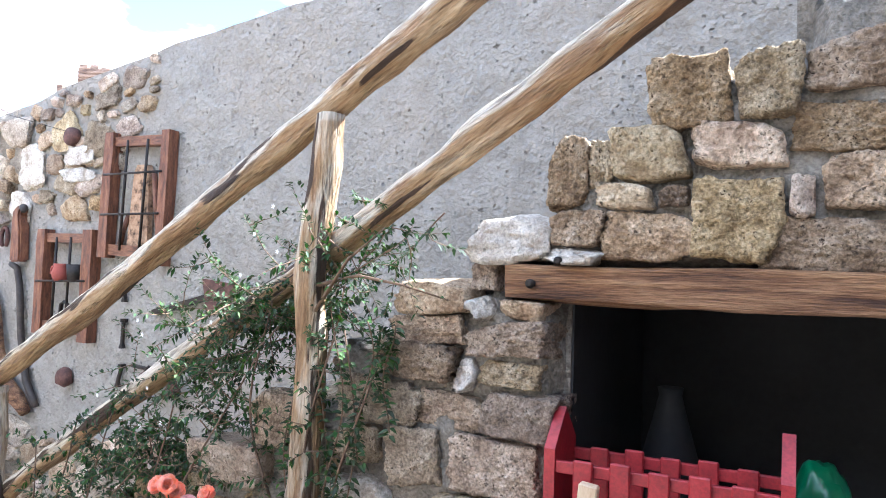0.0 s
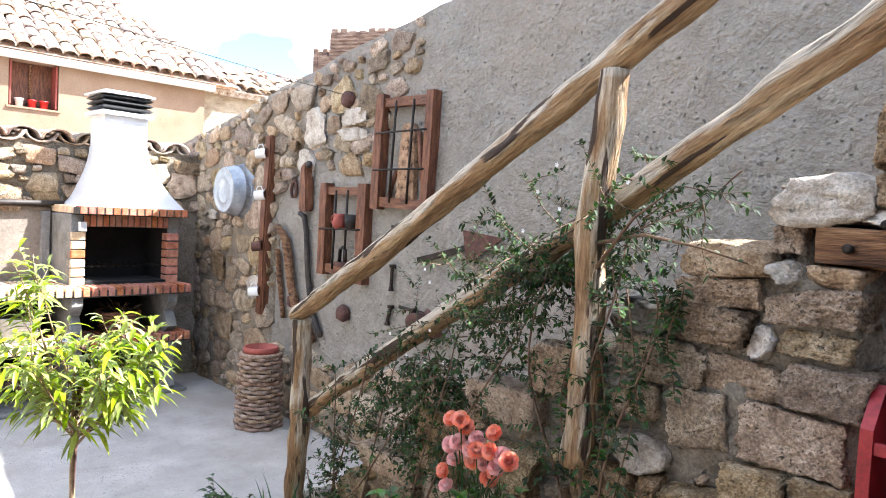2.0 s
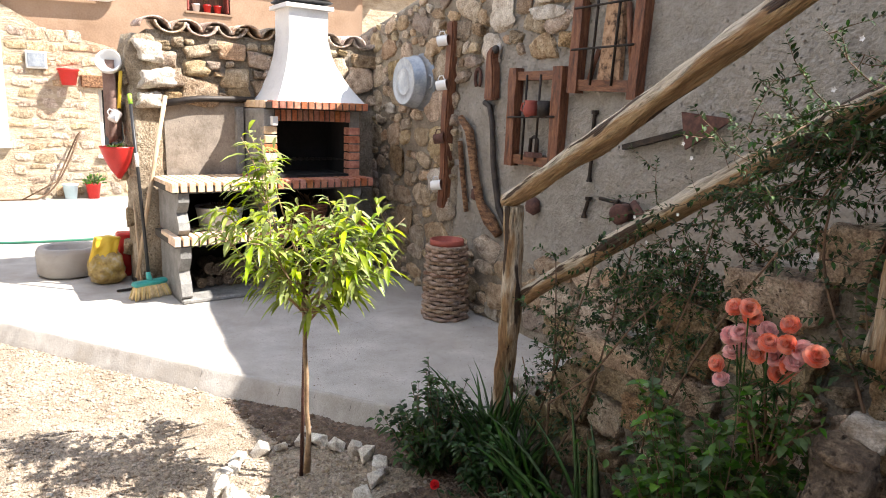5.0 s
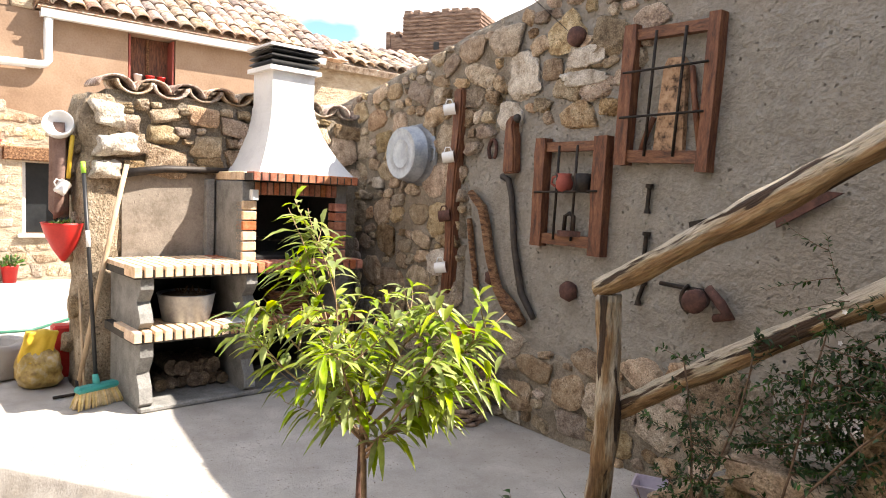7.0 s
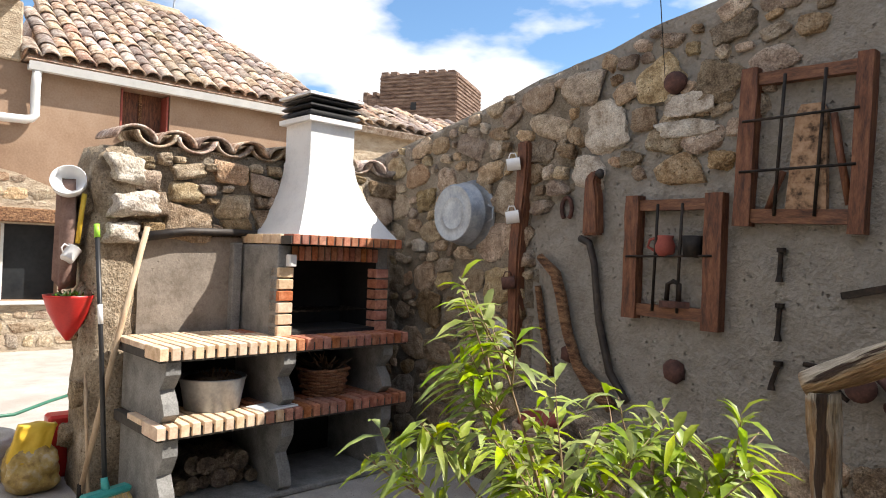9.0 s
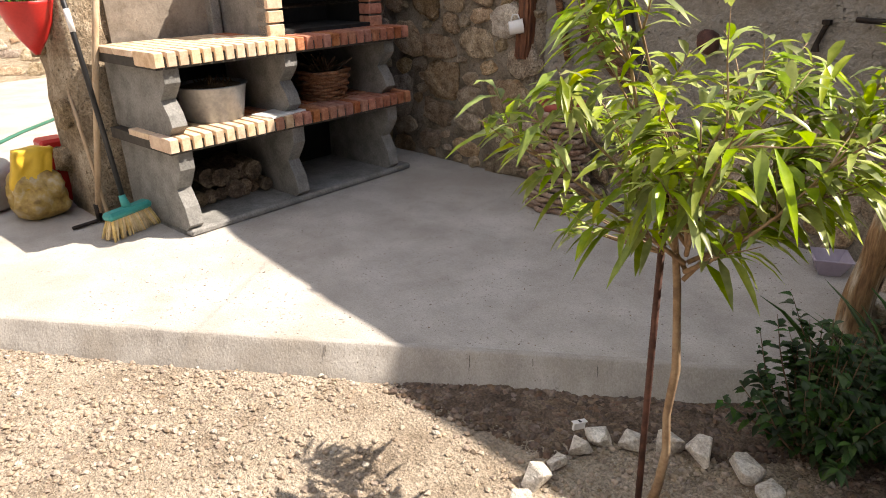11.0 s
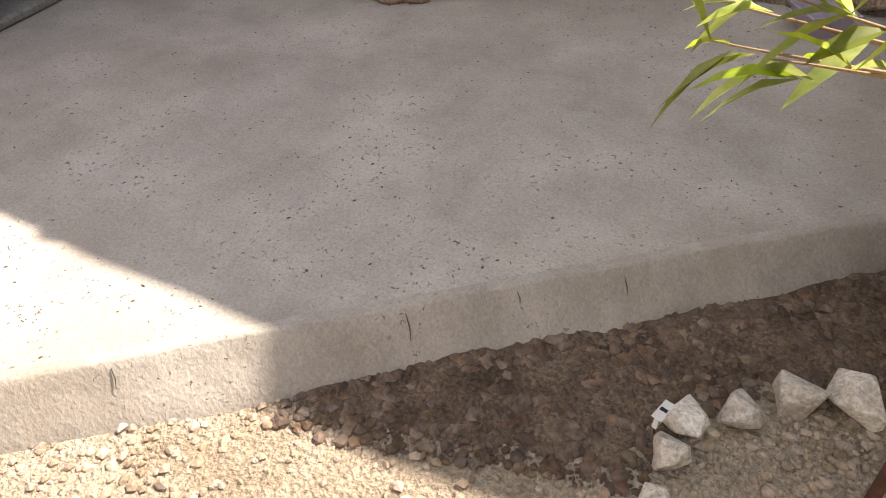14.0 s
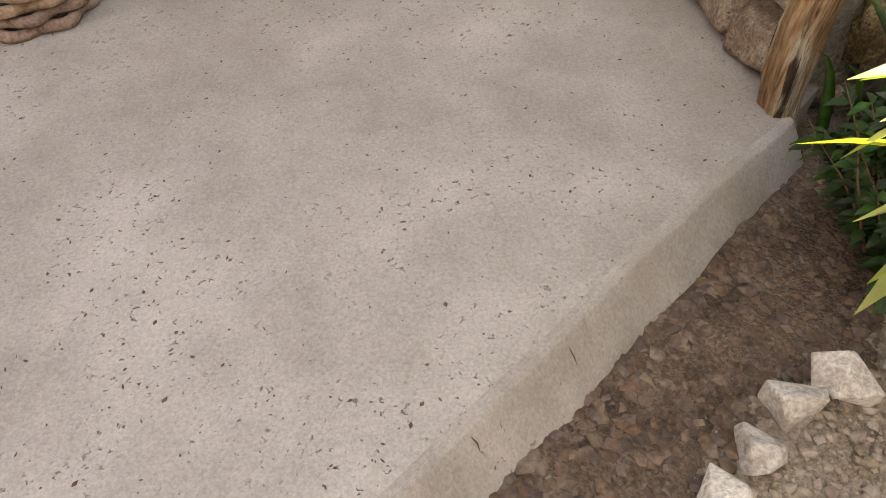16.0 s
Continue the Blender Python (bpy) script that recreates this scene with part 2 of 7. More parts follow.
M = {
    "plaster": surface("cement_render", [(0.228, 0.206, 0.177), (0.305, 0.28, 0.246), (0.37, 0.342, 0.305)], 9, 40, 1.0, 0.05, 0.92, stain=(0.33, 0.285, 0.235), stain_scale=0.9, spread=0.55, grain=0.10, grain_scale=70, pits=0.8, pit_scale=26, pit_at=(0.07, 0.2), pit_tint=(0.62, 0.57, 0.51)),
    "cement": surface("grey_joint_cement", [(0.12, 0.104, 0.084), (0.215, 0.19, 0.158), (0.305, 0.276, 0.236)], 9, 70, 1.0, 0.03, 0.95, spread=0.34, grain=0.3, grain_scale=120, pits=0.8, pit_scale=34, hard=True),
    "pier": surface("earthy_lime_mortar", [(0.20, 0.15, 0.10), (0.36, 0.285, 0.20), (0.50, 0.42, 0.32)], 7, 60, 1.0, 0.04, 0.95, spread=0.32, grain=0.3, grain_scale=110, pits=0.9, pit_scale=42, pit_at=(0.08, 0.24)),
    "dish": surface("lilac_plastic", [(0.46, 0.40, 0.50), (0.60, 0.55, 0.64)], 9, 80, 0.05, 0.001, 0.4, trans=0.35),
    "vine": surface("vine_leaf", [(0.16, 0.27, 0.06), (0.28, 0.42, 0.10), (0.42, 0.55, 0.18)], 14, 60, 0.3, 0.002, 0.45, island=0.25, trans=0.4),
    "panel": surface("brown_grey_render", [(0.17, 0.14, 0.112), (0.25, 0.213, 0.178), (0.31, 0.268, 0.226)], 5, 50, 0.5, 0.012, 0.92, spread=0.34, grain=0.12, grain_scale=110, pits=0.4, pit_scale=22, hard=True),
    "mortar": surface("lime_mortar", [(0.17, 0.138, 0.10), (0.275, 0.23, 0.178), (0.37, 0.322, 0.262)], 7, 60, 1.0, 0.03, 0.95, spread=0.34, grain=0.26, grain_scale=120, pits=0.7, pit_scale=30, hard=True),
    "stone": surface("limestone_rubble", [(0.27, 0.185, 0.115), (0.51, 0.39, 0.265), (0.68, 0.565, 0.42)], 15, 90, 1.0, 0.04, 0.92, vary=0.32, pits=0.95, pit_scale=66, pit_at=(0.1, 0.28), pit_tint=(0.26, 0.20, 0.15), spread=0.34, grain=0.34, grain_scale=140),
    "tufa": surface("pitted_tufa", [(0.17, 0.11, 0.06), (0.43, 0.315, 0.195), (0.63, 0.51, 0.365)], 15, 100, 1.0, 0.05, 0.95, vary=0.28, pits=1.0, pit_scale=84, pit_at=(0.13, 0.28), pit_tint=(0.14, 0.10, 0.07), spread=0.38, grain=0.42, grain_scale=150),
    "pale": surface("pale_limestone", [(0.34, 0.275, 0.21), (0.56, 0.50, 0.42), (0.70, 0.65, 0.575)], 14, 70, 1.0, 0.03, 0.85, vary=0.16, spread=0.34, grain=0.3, grain_scale=130, pits=0.5, pit_scale=50, pit_at=(0.06, 0.2)),
    "chalk": surface("white_chalky_limestone", [(0.46, 0.40, 0.33), (0.66, 0.61, 0.54), (0.78, 0.74, 0.68)], 13, 70, 0.9, 0.02, 0.85, vary=0.14, spread=0.34, grain=0.25, grain_scale=140),
    "concrete": surface("poured_concrete", [(0.33, 0.303, 0.275), (0.425, 0.398, 0.367), (0.51, 0.482, 0.45)], 4.5, 130, 1.0, 0.006, 0.88, stain=(0.345, 0.312, 0.28), stain_scale=1.7, stain_at=(0.5, 0.7), pits=1.0, pit_scale=52, pit_at=(0.09, 0.18), pit_tint=(0.3, 0.25, 0.21), detail=14, spread=0.42, grain=0.16, grain_scale=230),
    "kerbconc": surface("rough_kerb_concrete", [(0.31, 0.283, 0.255), (0.41, 0.382, 0.35), (0.49, 0.462, 0.43)], 6, 120, 0.9, 0.006, 0.9, stain=(0.35, 0.315, 0.275), stain_scale=4, pits=1.0, pit_scale=60, pit_at=(0.06, 0.15), detail=12, spread=0.42, grain=0.15, grain_scale=220, stretch=(1, 1, 0.6)),
    "soil": surface("dry_soil", [(0.21, 0.16, 0.115), (0.35, 0.285, 0.218), (0.48, 0.405, 0.325)], 7.0, 110, 1.0, 0.035, 0.97, stain=(0.44, 0.37, 0.295), stain_scale=1.7, spread=0.46, grain=0.4, grain_scale=120),
    # dug soil and clods; these browns are deepened for the shaded ground as well
    "bedsoil": surface("dark_bed_soil", [(0.07, 0.046, 0.032), (0.14, 0.098, 0.07), (0.215, 0.16, 0.118)], 8, 120, 1.0, 0.03, 0.97, spread=0.3, grain=0.45, grain_scale=130),
    "bedclod": surface("dark_clods", [(0.068, 0.045, 0.032), (0.14, 0.098, 0.071), (0.23, 0.175, 0.132)], 20, 120, 0.6, 0.01, 0.97, island=0.3),
    "clod": surface("soil_clods", [(0.21, 0.157, 0.112), (0.355, 0.285, 0.218), (0.49, 0.415, 0.335)], 20, 120, 0.6, 0.01, 0.97, island=0.2),
    "wood": surface("bark_stripped_pole", [(0.13, 0.068, 0.034), (0.30, 0.175, 0.085), (0.44, 0.30, 0.165), (0.55, 0.43, 0.285)], 22, 170, 1.0, 0.03, 0.85, local=True, stretch=(0.13, 1, 1), stain=(0.06, 0.034, 0.02), stain_scale=15, stain_at=(0.615, 0.635), pits=0.6, pit_scale=45, spread=0.5, grain=0.3, grain_scale=130, lit_bleach=(0.62, 0.56, 0.465)),
    "beam": surface("brown_stained_beam", [(0.075, 0.03, 0.014), (0.27, 0.13, 0.058), (0.44, 0.25, 0.125)], 5, 34, 1.0, 0.03, 0.75, stretch=(0.5, 6, 9), spread=0.34, grain=0.36, grain_scale=40),
    "oldwood": surface("red_brown_old_wood", [(0.05, 0.018, 0.01), (0.15, 0.055, 0.026), (0.25, 0.11, 0.052)], 9, 60, 0.5, 0.006, 0.65, local=True, stretch=(5, 5, 1)),
    "oldwood_h": surface("brown_old_wood_rails", [(0.05, 0.02, 0.011), (0.16, 0.065, 0.032), (0.28, 0.135, 0.065)], 9, 60, 0.5, 0.006, 0.65, local=True, stretch=(1, 5, 5)),
    "darkwood": surface("near_black_wood", [(0.012, 0.009, 0.008), (0.03, 0.022, 0.018), (0.06, 0.045, 0.035)], 9, 60, 0.4, 0.005, 0.6),
    "iron": surface("black_iron", [(0.012, 0.011, 0.010), (0.03, 0.024, 0.02), (0.06, 0.04, 0.03)], 20, 90, 0.3, 0.003, 0.55, 0.6),
    "rust": surface("rusty_iron", [(0.05, 0.025, 0.02), (0.10, 0.045, 0.035), (0.17, 0.08, 0.06)], 20, 90, 0.4, 0.004, 0.8, 0.2),
    "zinc": surface("grey_zinc", [(0.25, 0.28, 0.32), (0.34, 0.37, 0.41), (0.43, 0.46, 0.50)], 9, 60, 0.25, 0.003, 0.5, 0.55, spread=0.3),
    "enamel": surface("white_enamel", [(0.72, 0.72, 0.72), (0.82, 0.82, 0.82)], 12, 80, 0.02, 0.001, 0.25),
    "white": surface("white_painted_hood", [(0.68, 0.68, 0.68), (0.78, 0.78, 0.77), (0.82, 0.82, 0.81)], 5, 70, 0.06, 0.002, 0.55),
    "brick": surface("fired_brick", [(0.30, 0.105, 0.058), (0.47, 0.19, 0.105), (0.58, 0.28, 0.17)], 25, 110, 0.4, 0.004, 0.88, vary=0.22),
    "sunlit_brick": surface("fired_brick_sunlit", [(0.56, 0.38, 0.24), (0.70, 0.52, 0.35), (0.80, 0.64, 0.47)], 25, 110, 0.4, 0.004, 0.88, vary=0.14),
    "joint": surface("dark_joint", [(0.05, 0.045, 0.04), (0.09, 0.08, 0.07)], 30, 90, 0.4, 0.004, 0.95),
    "castconc": surface("cast_grey_concrete", [(0.165, 0.162, 0.155), (0.235, 0.23, 0.22), (0.30, 0.292, 0.28)], 9, 90, 0.5, 0.004, 0.85, spread=0.34, grain=0.2, grain_scale=120),
    "soot_shade": surface("firebox_soot_shelf_shade", [(0.008, 0.008, 0.009), (0.02, 0.02, 0.02)], 8, 60, 0.4, 0.01, 0.95),
    # near black: shade of niche, back room and tower opening as a colour
    "dark": surface("interior_shade", [(0.012, 0.012, 0.013), (0.03, 0.03, 0.031)], 3, 40, 0.2, 0.01, 0.8),
    "ochre": surface("ochre_stucco", [(0.225, 0.14, 0.088), (0.30, 0.198, 0.132), (0.355, 0.25, 0.175)], 1.5, 40, 0.3, 0.01, 0.95, stain=(0.24, 0.165, 0.115), stain_scale=0.5),
    "facade": surface("stone_facade", [(0.30, 0.225, 0.155), (0.45, 0.36, 0.26), (0.55, 0.465, 0.355)], 6, 40, 0.9, 0.05, 0.95, stretch=(1, 1, 2.2)),
    "tile": surface("clay_roof_tile", [(0.13, 0.085, 0.062), (0.36, 0.25, 0.185), (0.52, 0.42, 0.34), (0.66, 0.60, 0.53)], 11, 50, 0.8, 0.015, 0.92, vary=0.42, spread=0.4, grain=0.35, grain_scale=60),
    "gutter": surface("white_gutter", [(0.62, 0.62, 0.60), (0.74, 0.74, 0.72)], 5, 50, 0.05, 0.002, 0.5),
    "red": surface("red_paint", [(0.18, 0.006, 0.011), (0.27, 0.010, 0.017), (0.34, 0.022, 0.027)], 10, 80, 0.2, 0.003, 0.5, grain=0.2),
    "redpot": surface("red_plastic", [(0.50, 0.02, 0.018), (0.62, 0.03, 0.025)], 10, 80, 0.05, 0.002, 0.4),
    "terracotta": surface("terracotta", [(0.26, 0.055, 0.04), (0.36, 0.085, 0.06)], 10, 80, 0.1, 0.003, 0.7),
    "wicker": surface("wicker", [(0.14, 0.085, 0.055), (0.30, 0.21, 0.15), (0.42, 0.32, 0.25)], 30, 120, 0.4, 0.003, 0.85, vary=0.25, island=0.0),
    "wicker_b": surface("brown_wicker", [(0.12, 0.05, 0.025), (0.25, 0.115, 0.06), (0.34, 0.18, 0.10)], 30, 120, 0.4, 0.003, 0.8),
    "leaf": surface("peach_leaf", [(0.16, 0.24, 0.025), (0.31, 0.41, 0.05), (0.48, 0.56, 0.12)], 12, 60, 0.1, 0.001, 0.38, island=0.4, trans=0.42),
    "leaf_dark": surface("dark_leaf", [(0.012, 0.035, 0.008), (0.03, 0.075, 0.018), (0.055, 0.12, 0.03)], 12, 60, 0.1, 0.001, 0.5, island=0.35, trans=0.2),
    "leaf_jas": surface("jasmine_leaf", [(0.012, 0.034, 0.008), (0.03, 0.072, 0.016), (0.075, 0.14, 0.034)], 12, 60, 0.1, 0.001, 0.7, island=0.45, trans=0.2),
    "leaf_mid": surface("mid_leaf", [(0.026, 0.075, 0.010), (0.062, 0.145, 0.021), (0.125, 0.24, 0.042)], 12, 60, 0.1, 0.001, 0.5, island=0.45, trans=0.28),
    "blade": surface("iris_leaf", [(0.02, 0.055, 0.012), (0.045, 0.11, 0.025), (0.09, 0.19, 0.05)], 12, 60, 0.1, 0.001, 0.4, island=0.3, trans=0.25),
    "twig": surface("brown_twig", [(0.06, 0.035, 0.022), (0.14, 0.085, 0.05), (0.21, 0.14, 0.09)], 20, 90, 0.4, 0.003, 0.85),
    "trunk": surface("young_bark", [(0.16, 0.10, 0.06), (0.30, 0.20, 0.12), (0.42, 0.31, 0.20)], 14, 90, 0.5, 0.004, 0.8),
    "rose": surface("coral_rose", [(0.86, 0.28, 0.17), (0.93, 0.44, 0.31), (0.96, 0.60, 0.48)], 26, 90, 0.1, 0.002, 0.6, island=0.2, trans=0.45),
    "rosepink": surface("pink_rose", [(0.86, 0.46, 0.46), (0.93, 0.64, 0.63), (0.96, 0.77, 0.76)], 26, 90, 0.1, 0.002, 0.6, island=0.2, trans=0.45),
    "redflower": surface("red_flower", [(0.62, 0.01, 0.02), (0.75, 0.02, 0.03)], 20, 90, 0.1, 0.002, 0.6),
    "brush": surface("straw_bristle", [(0.46, 0.33, 0.13), (0.64, 0.49, 0.24), (0.74, 0.60, 0.33)], 30, 140, 0.3, 0.003, 0.9, island=0.25),
    "teal": surface("teal_plastic", [(0.03, 0.27, 0.25), (0.05, 0.36, 0.33)], 9, 80, 0.05, 0.001, 0.4),
    "lime": surface("lime_plastic", [(0.30, 0.62, 0.05), (0.36, 0.70, 0.07)], 9, 80, 0.05, 0.001, 0.4),
    "black": surface("black_plastic", [(0.01, 0.01, 0.011), (0.02, 0.02, 0.022)], 9, 80, 0.05, 0.001, 0.45),
    "handle": surface("pale_wood_handle", [(0.38, 0.26, 0.16), (0.52, 0.39, 0.26), (0.6, 0.48, 0.34)], 9, 80, 0.1, 0.002, 0.65, stretch=(4, 4, 1)),
    "yellow": surface("yellow_print", [(0.66, 0.42, 0.03), (0.76, 0.52, 0.05)], 9, 80, 0.05, 0.001, 0.5),
    "bagclear": surface("clear_bag_of_fruit", [(0.20, 0.12, 0.03), (0.40, 0.28, 0.08), (0.48, 0.42, 0.32)], 14, 40, 0.4, 0.01, 0.35),
    "cloth": surface("brown_cloth", [(0.13, 0.075, 0.06), (0.21, 0.13, 0.105), (0.28, 0.185, 0.15)], 6, 90, 0.4, 0.006, 0.95),
    "green": surface("green_plastic", [(0.005, 0.075, 0.03), (0.01, 0.12, 0.05)], 5, 40, 0.2, 0.01, 0.3),
    "hose": surface("green_hose", [(0.02, 0.11, 0.07), (0.03, 0.16, 0.10)], 9, 80, 0.05, 0.001, 0.45),
    "blue": surface("pale_blue_plastic", [(0.45, 0.60, 0.68), (0.55, 0.68, 0.75)], 9, 80, 0.05, 0.001, 0.45),
    "honey": surface("honeycomb_board", [(0.05, 0.028, 0.015), (0.36, 0.22, 0.13), (0.50, 0.34, 0.22)], 22, 60, 0.5, 0.006, 0.85),
    "log": surface("firewood", [(0.075, 0.055, 0.04), (0.165, 0.12, 0.083), (0.31, 0.24, 0.17)], 16, 60, 1.0, 0.035, 0.92, vary=0.2, spread=0.34, grain=0.4, grain_scale=110, pits=0.9, pit_scale=45, pit_at=(0.1, 0.28), pit_tint=(0.25, 0.2, 0.15)),
    "towerbrick": surface("old_tower_brick", [(0.10, 0.06, 0.045), (0.22, 0.145, 0.11), (0.34, 0.245, 0.19)], 1.1, 7, 1.0, 0.15, 0.95, stretch=(1, 1, 5), spread=0.34),
    "hill": surface("far_ground", [(0.16, 0.13, 0.08), (0.24, 0.2, 0.13)], 0.1, 3, 0.2, 0.05, 0.95),
    "glassdark": surface("dark_window_pane", [(0.02, 0.022, 0.025), (0.035, 0.038, 0.04)], 3, 20, 0.0, 0.001, 0.12),
}


# ---- building helpers ----
def mesh_of(bm, name, mat, smooth=True):
    me = bpy.data.meshes.new(name)
    bm.to_mesh(me)
    bm.free()
    me.materials.append(mat if not isinstance(mat, str) else M[mat])
    if smooth:
        me.polygons.foreach_set("use_smooth", [True] * len(me.polygons))
    return me


def part(name, bm, mat, parent=None, label="", smooth=False):
    """Links a bmesh, in the parent's own space, as one mesh object."""
    ob = new(name, mesh_of(bm, name, mat, smooth))
    if parent is not None:
        ob.parent = parent
    if label:
        ob["label"] = label
    return ob


def thing(name, m, label, category, group=""):
    ob = new(name)
    ob.empty_display_size = 0.1
    ob.matrix_world = m if isinstance(m, Matrix) else pose(*m)
    return tagged(ob, label, category, group)


def solid(name, bm, mat, label, category, kind="", m=None, smooth=False, group=""):
    ob = new(name, mesh_of(bm, name, mat, smooth))
    if m is not None:
        ob.matrix_world = m
    return tagged(ob, label, category, group, kind)


def box(bm, x0, x1, y0, y1, z0, z1, bevel=0.0, m=None):
    v = bmesh.ops.create_cube(bm, size=1.0)["verts"]
    for p in v:
        p.co = Vector(((x0 + x1) / 2 + p.co.x * (x1 - x0), (y0 + y1) / 2 + p.co.y * (y1 - y0), (z0 + z1) / 2 + p.co.z * (z1 - z0)))
    if m is not None:
        bmesh.ops.transform(bm, matrix=m, verts=v)
    if bevel:
        ed = list({e for p in v for e in p.link_edges})
        bmesh.ops.bevel(bm, geom=ed, offset=bevel, segments=1, affect="EDGES")
    return bm


def boxed(*a, bevel=0.0, m=None):
    return box(bmesh.new(), *a, bevel=bevel, m=m)


def tube(bm, pts, radii, seg=10, rough=0.0, cap=True, seed=0.0, freq=6.0):
    """A tube along points, with a radius at each, and knots and dents in it."""
    pts = [Vector(p) for p in pts]
    if not hasattr(radii, "__len__"):
        radii = [radii] * len(pts)
    rings, side = [], None
    for i, p in enumerate(pts):
        d = (pts[min(i + 1, len(pts) - 1)] - pts[max(i - 1, 0)]).normalized()
        if side is None:
            side = d.orthogonal().normalized()
        side = (side - d * side.dot(d)).normalized()
        up = d.cross(side)
        ring = []
        for j in range(seg):
            a = 2 * math.pi * j / seg
            q = side * math.cos(a) + up * math.sin(a)
            r = radii[i]
            if rough:
                r *= 1 + rough * noise.noise(Vector((q.x * 1.3 + seed, q.y * 1.3, q.z * 1.3)) + p * freq)
            ring.append(bm.verts.new(p + q * r))
        rings.append(ring)
    for a, b in zip(rings, rings[1:]):
        for j in range(seg):
            bm.faces.new((a[j], a[(j + 1) % seg], b[(j + 1) % seg], b[j]))
    if cap:
        bm.faces.new(rings[0][::-1])
        bm.faces.new(rings[-1])
    return bm


def lathe(bm, profile, seg=24, m=None):
    """A turned body round z from (radius, height) rows."""
    rings = []
    for r, z in profile:
        rings.append([bm.verts.new((r * math.cos(2 * math.pi * j / seg), r * math.sin(2 * math.pi * j / seg), z)) for j in range(seg)])
    for a, b in zip(rings, rings[1:]):
        for j in range(seg):
            bm.faces.new((a[j], a[(j + 1) % seg], b[(j + 1) % seg], b[j]))
    bm.faces.new(rings[0][::-1])
    bm.faces.new(rings[-1])
    if m is not None:
        bmesh.ops.transform(bm, matrix=m, verts=[v for r in rings for v in r])
    return bm


def prism(bm, outline, axis, a, b):
    """A plate: an outline of (u, v) pulled along an axis from a to b."""
    def put(u, v, w):
        return {"x": (w, u, v), "y": (u, w, v), "z": (u, v, w)}[axis]
    lo = [bm.verts.new(put(u, v, a)) for u, v in outline]
    hi = [bm.verts.new(put(u, v, b)) for u, v in outline]
    n = len(outline)
    for i in range(n):
        bm.faces.new((lo[i], lo[(i + 1) % n], hi[(i + 1) % n], hi[i]))
    bm.faces.new(lo[::-1])
    bm.faces.new(hi)
    bmesh.ops.recalc_face_normals(bm, faces=bm.faces)
    return bm


def stone_mesh(name, seed, mat, sub=2, power=3.5, lump=0.16, chips=7, skew=0.24, holes=0.0):
    """A rough block, one unit across: a lump hewn by uneven planes, with chipped corners and dents."""
    bm = bmesh.new()
    bmesh.ops.create_icosphere(bm, subdivisions=sub, radius=1.0)
    off = Vector((seed * 7.31, seed * 3.17, seed * 1.73))
    rs_ = random.Random(seed)
    cuts = []
    for ax in range(3):
        for sg in (-1, 1):
            n_ = Vector((rs_.uniform(-skew, skew), rs_.uniform(-skew, skew), rs_.uniform(-skew, skew)))
            n_[ax] = sg
            cuts.append((n_.normalized(), rs_.uniform(0.84, 1.0)))
    for _ in range(chips):
        n_ = Vector((rs_.choice((-1, 1)), rs_.uniform(-0.5, 0.5), rs_.choice((-1, 1)))) + Vector((rs_.uniform(-0.5, 0.5), 0, rs_.uniform(-0.5, 0.5)))
        cuts.append((n_.normalized(), rs_.uniform(0.98, 1.28)))
    for v in bm.verts:
        d = v.co.normalized()
        s = min(c / max(1e-3, d.dot(n_)) for n_, c in cuts if d.dot(n_) > 0.05)
        s = min(s, 1.0 / (abs(d.x) ** power + abs(d.y) ** power + abs(d.z) ** power) ** (1 / power) * 1.22)
        s *= 1 + lump * noise.noise(d * 1.4 + off) + lump * 0.6 * noise.noise(d * 3.1 + off) + lump * 0.4 * noise.noise(d * 7.0 + off) - lump * 0.9 * max(0.0, noise.noise(d * 11.0 + off) - 0.22)
        if holes:
            s *= 1 - holes * max(0.0, noise.noise(d * 9.0 + off * 1.7) - 0.15) - holes * 0.8 * max(0.0, noise.noise(d * 17.0 + off) - 0.1) + holes * 0.3 * noise.noise(d * 5.0 - off)
        v.co = d * s * 0.5
    return mesh_of(bm, name, mat)


def rock_mesh(name, seed, mat):
    """A broken lump of limestone with flat faces and sharp, slightly worn edges, one unit across."""
    rr = random.Random(seed)
    bm = bmesh.new()
    for _ in range(15):
        d = Vector((rr.uniform(-1, 1), rr.uniform(-1, 1), rr.uniform(-1, 1))).normalized()
        s = 1.0 / max(abs(d.x), abs(d.y), abs(d.z)) ** 0.55
        bm.verts.new(d * s * 0.46 * rr.uniform(0.85, 1.1))
    res = bmesh.ops.convex_hull(bm, input=bm.verts)
    bmesh.ops.delete(bm, geom=[g for g in res["geom_interior"] if isinstance(g, bmesh.types.BMVert)], context="VERTS")
    bmesh.ops.dissolve_limit(bm, angle_limit=0.3, verts=bm.verts, edges=bm.edges)
    bmesh.ops.bevel(bm, geom=bm.edges, offset=0.022, segments=1, affect="EDGES")
    bmesh.ops.triangulate(bm, faces=bm.faces)
    return mesh_of(bm, name, mat, False)


def pieces(name, meshes, places, parent, rnd):
    """Objects of their own on shared meshes: (centre, size, turn)."""
    for c, s, r in places:
        ob = new(name, rnd.choice(meshes))
        ob.parent = parent
        ob.matrix_basis = Matrix.LocRotScale(c, Euler(r), s)

# ---- the plan ----
SLAB, WALL_Y, FACE_Y = 0.085, 2.85, 1.90
KERB = [(-11.4, -4.3), (-5.65, -0.28), (-4.61, 0.45), (-3.78, 1.05), (-3.13, 1.53), (-2.64, 1.86)]


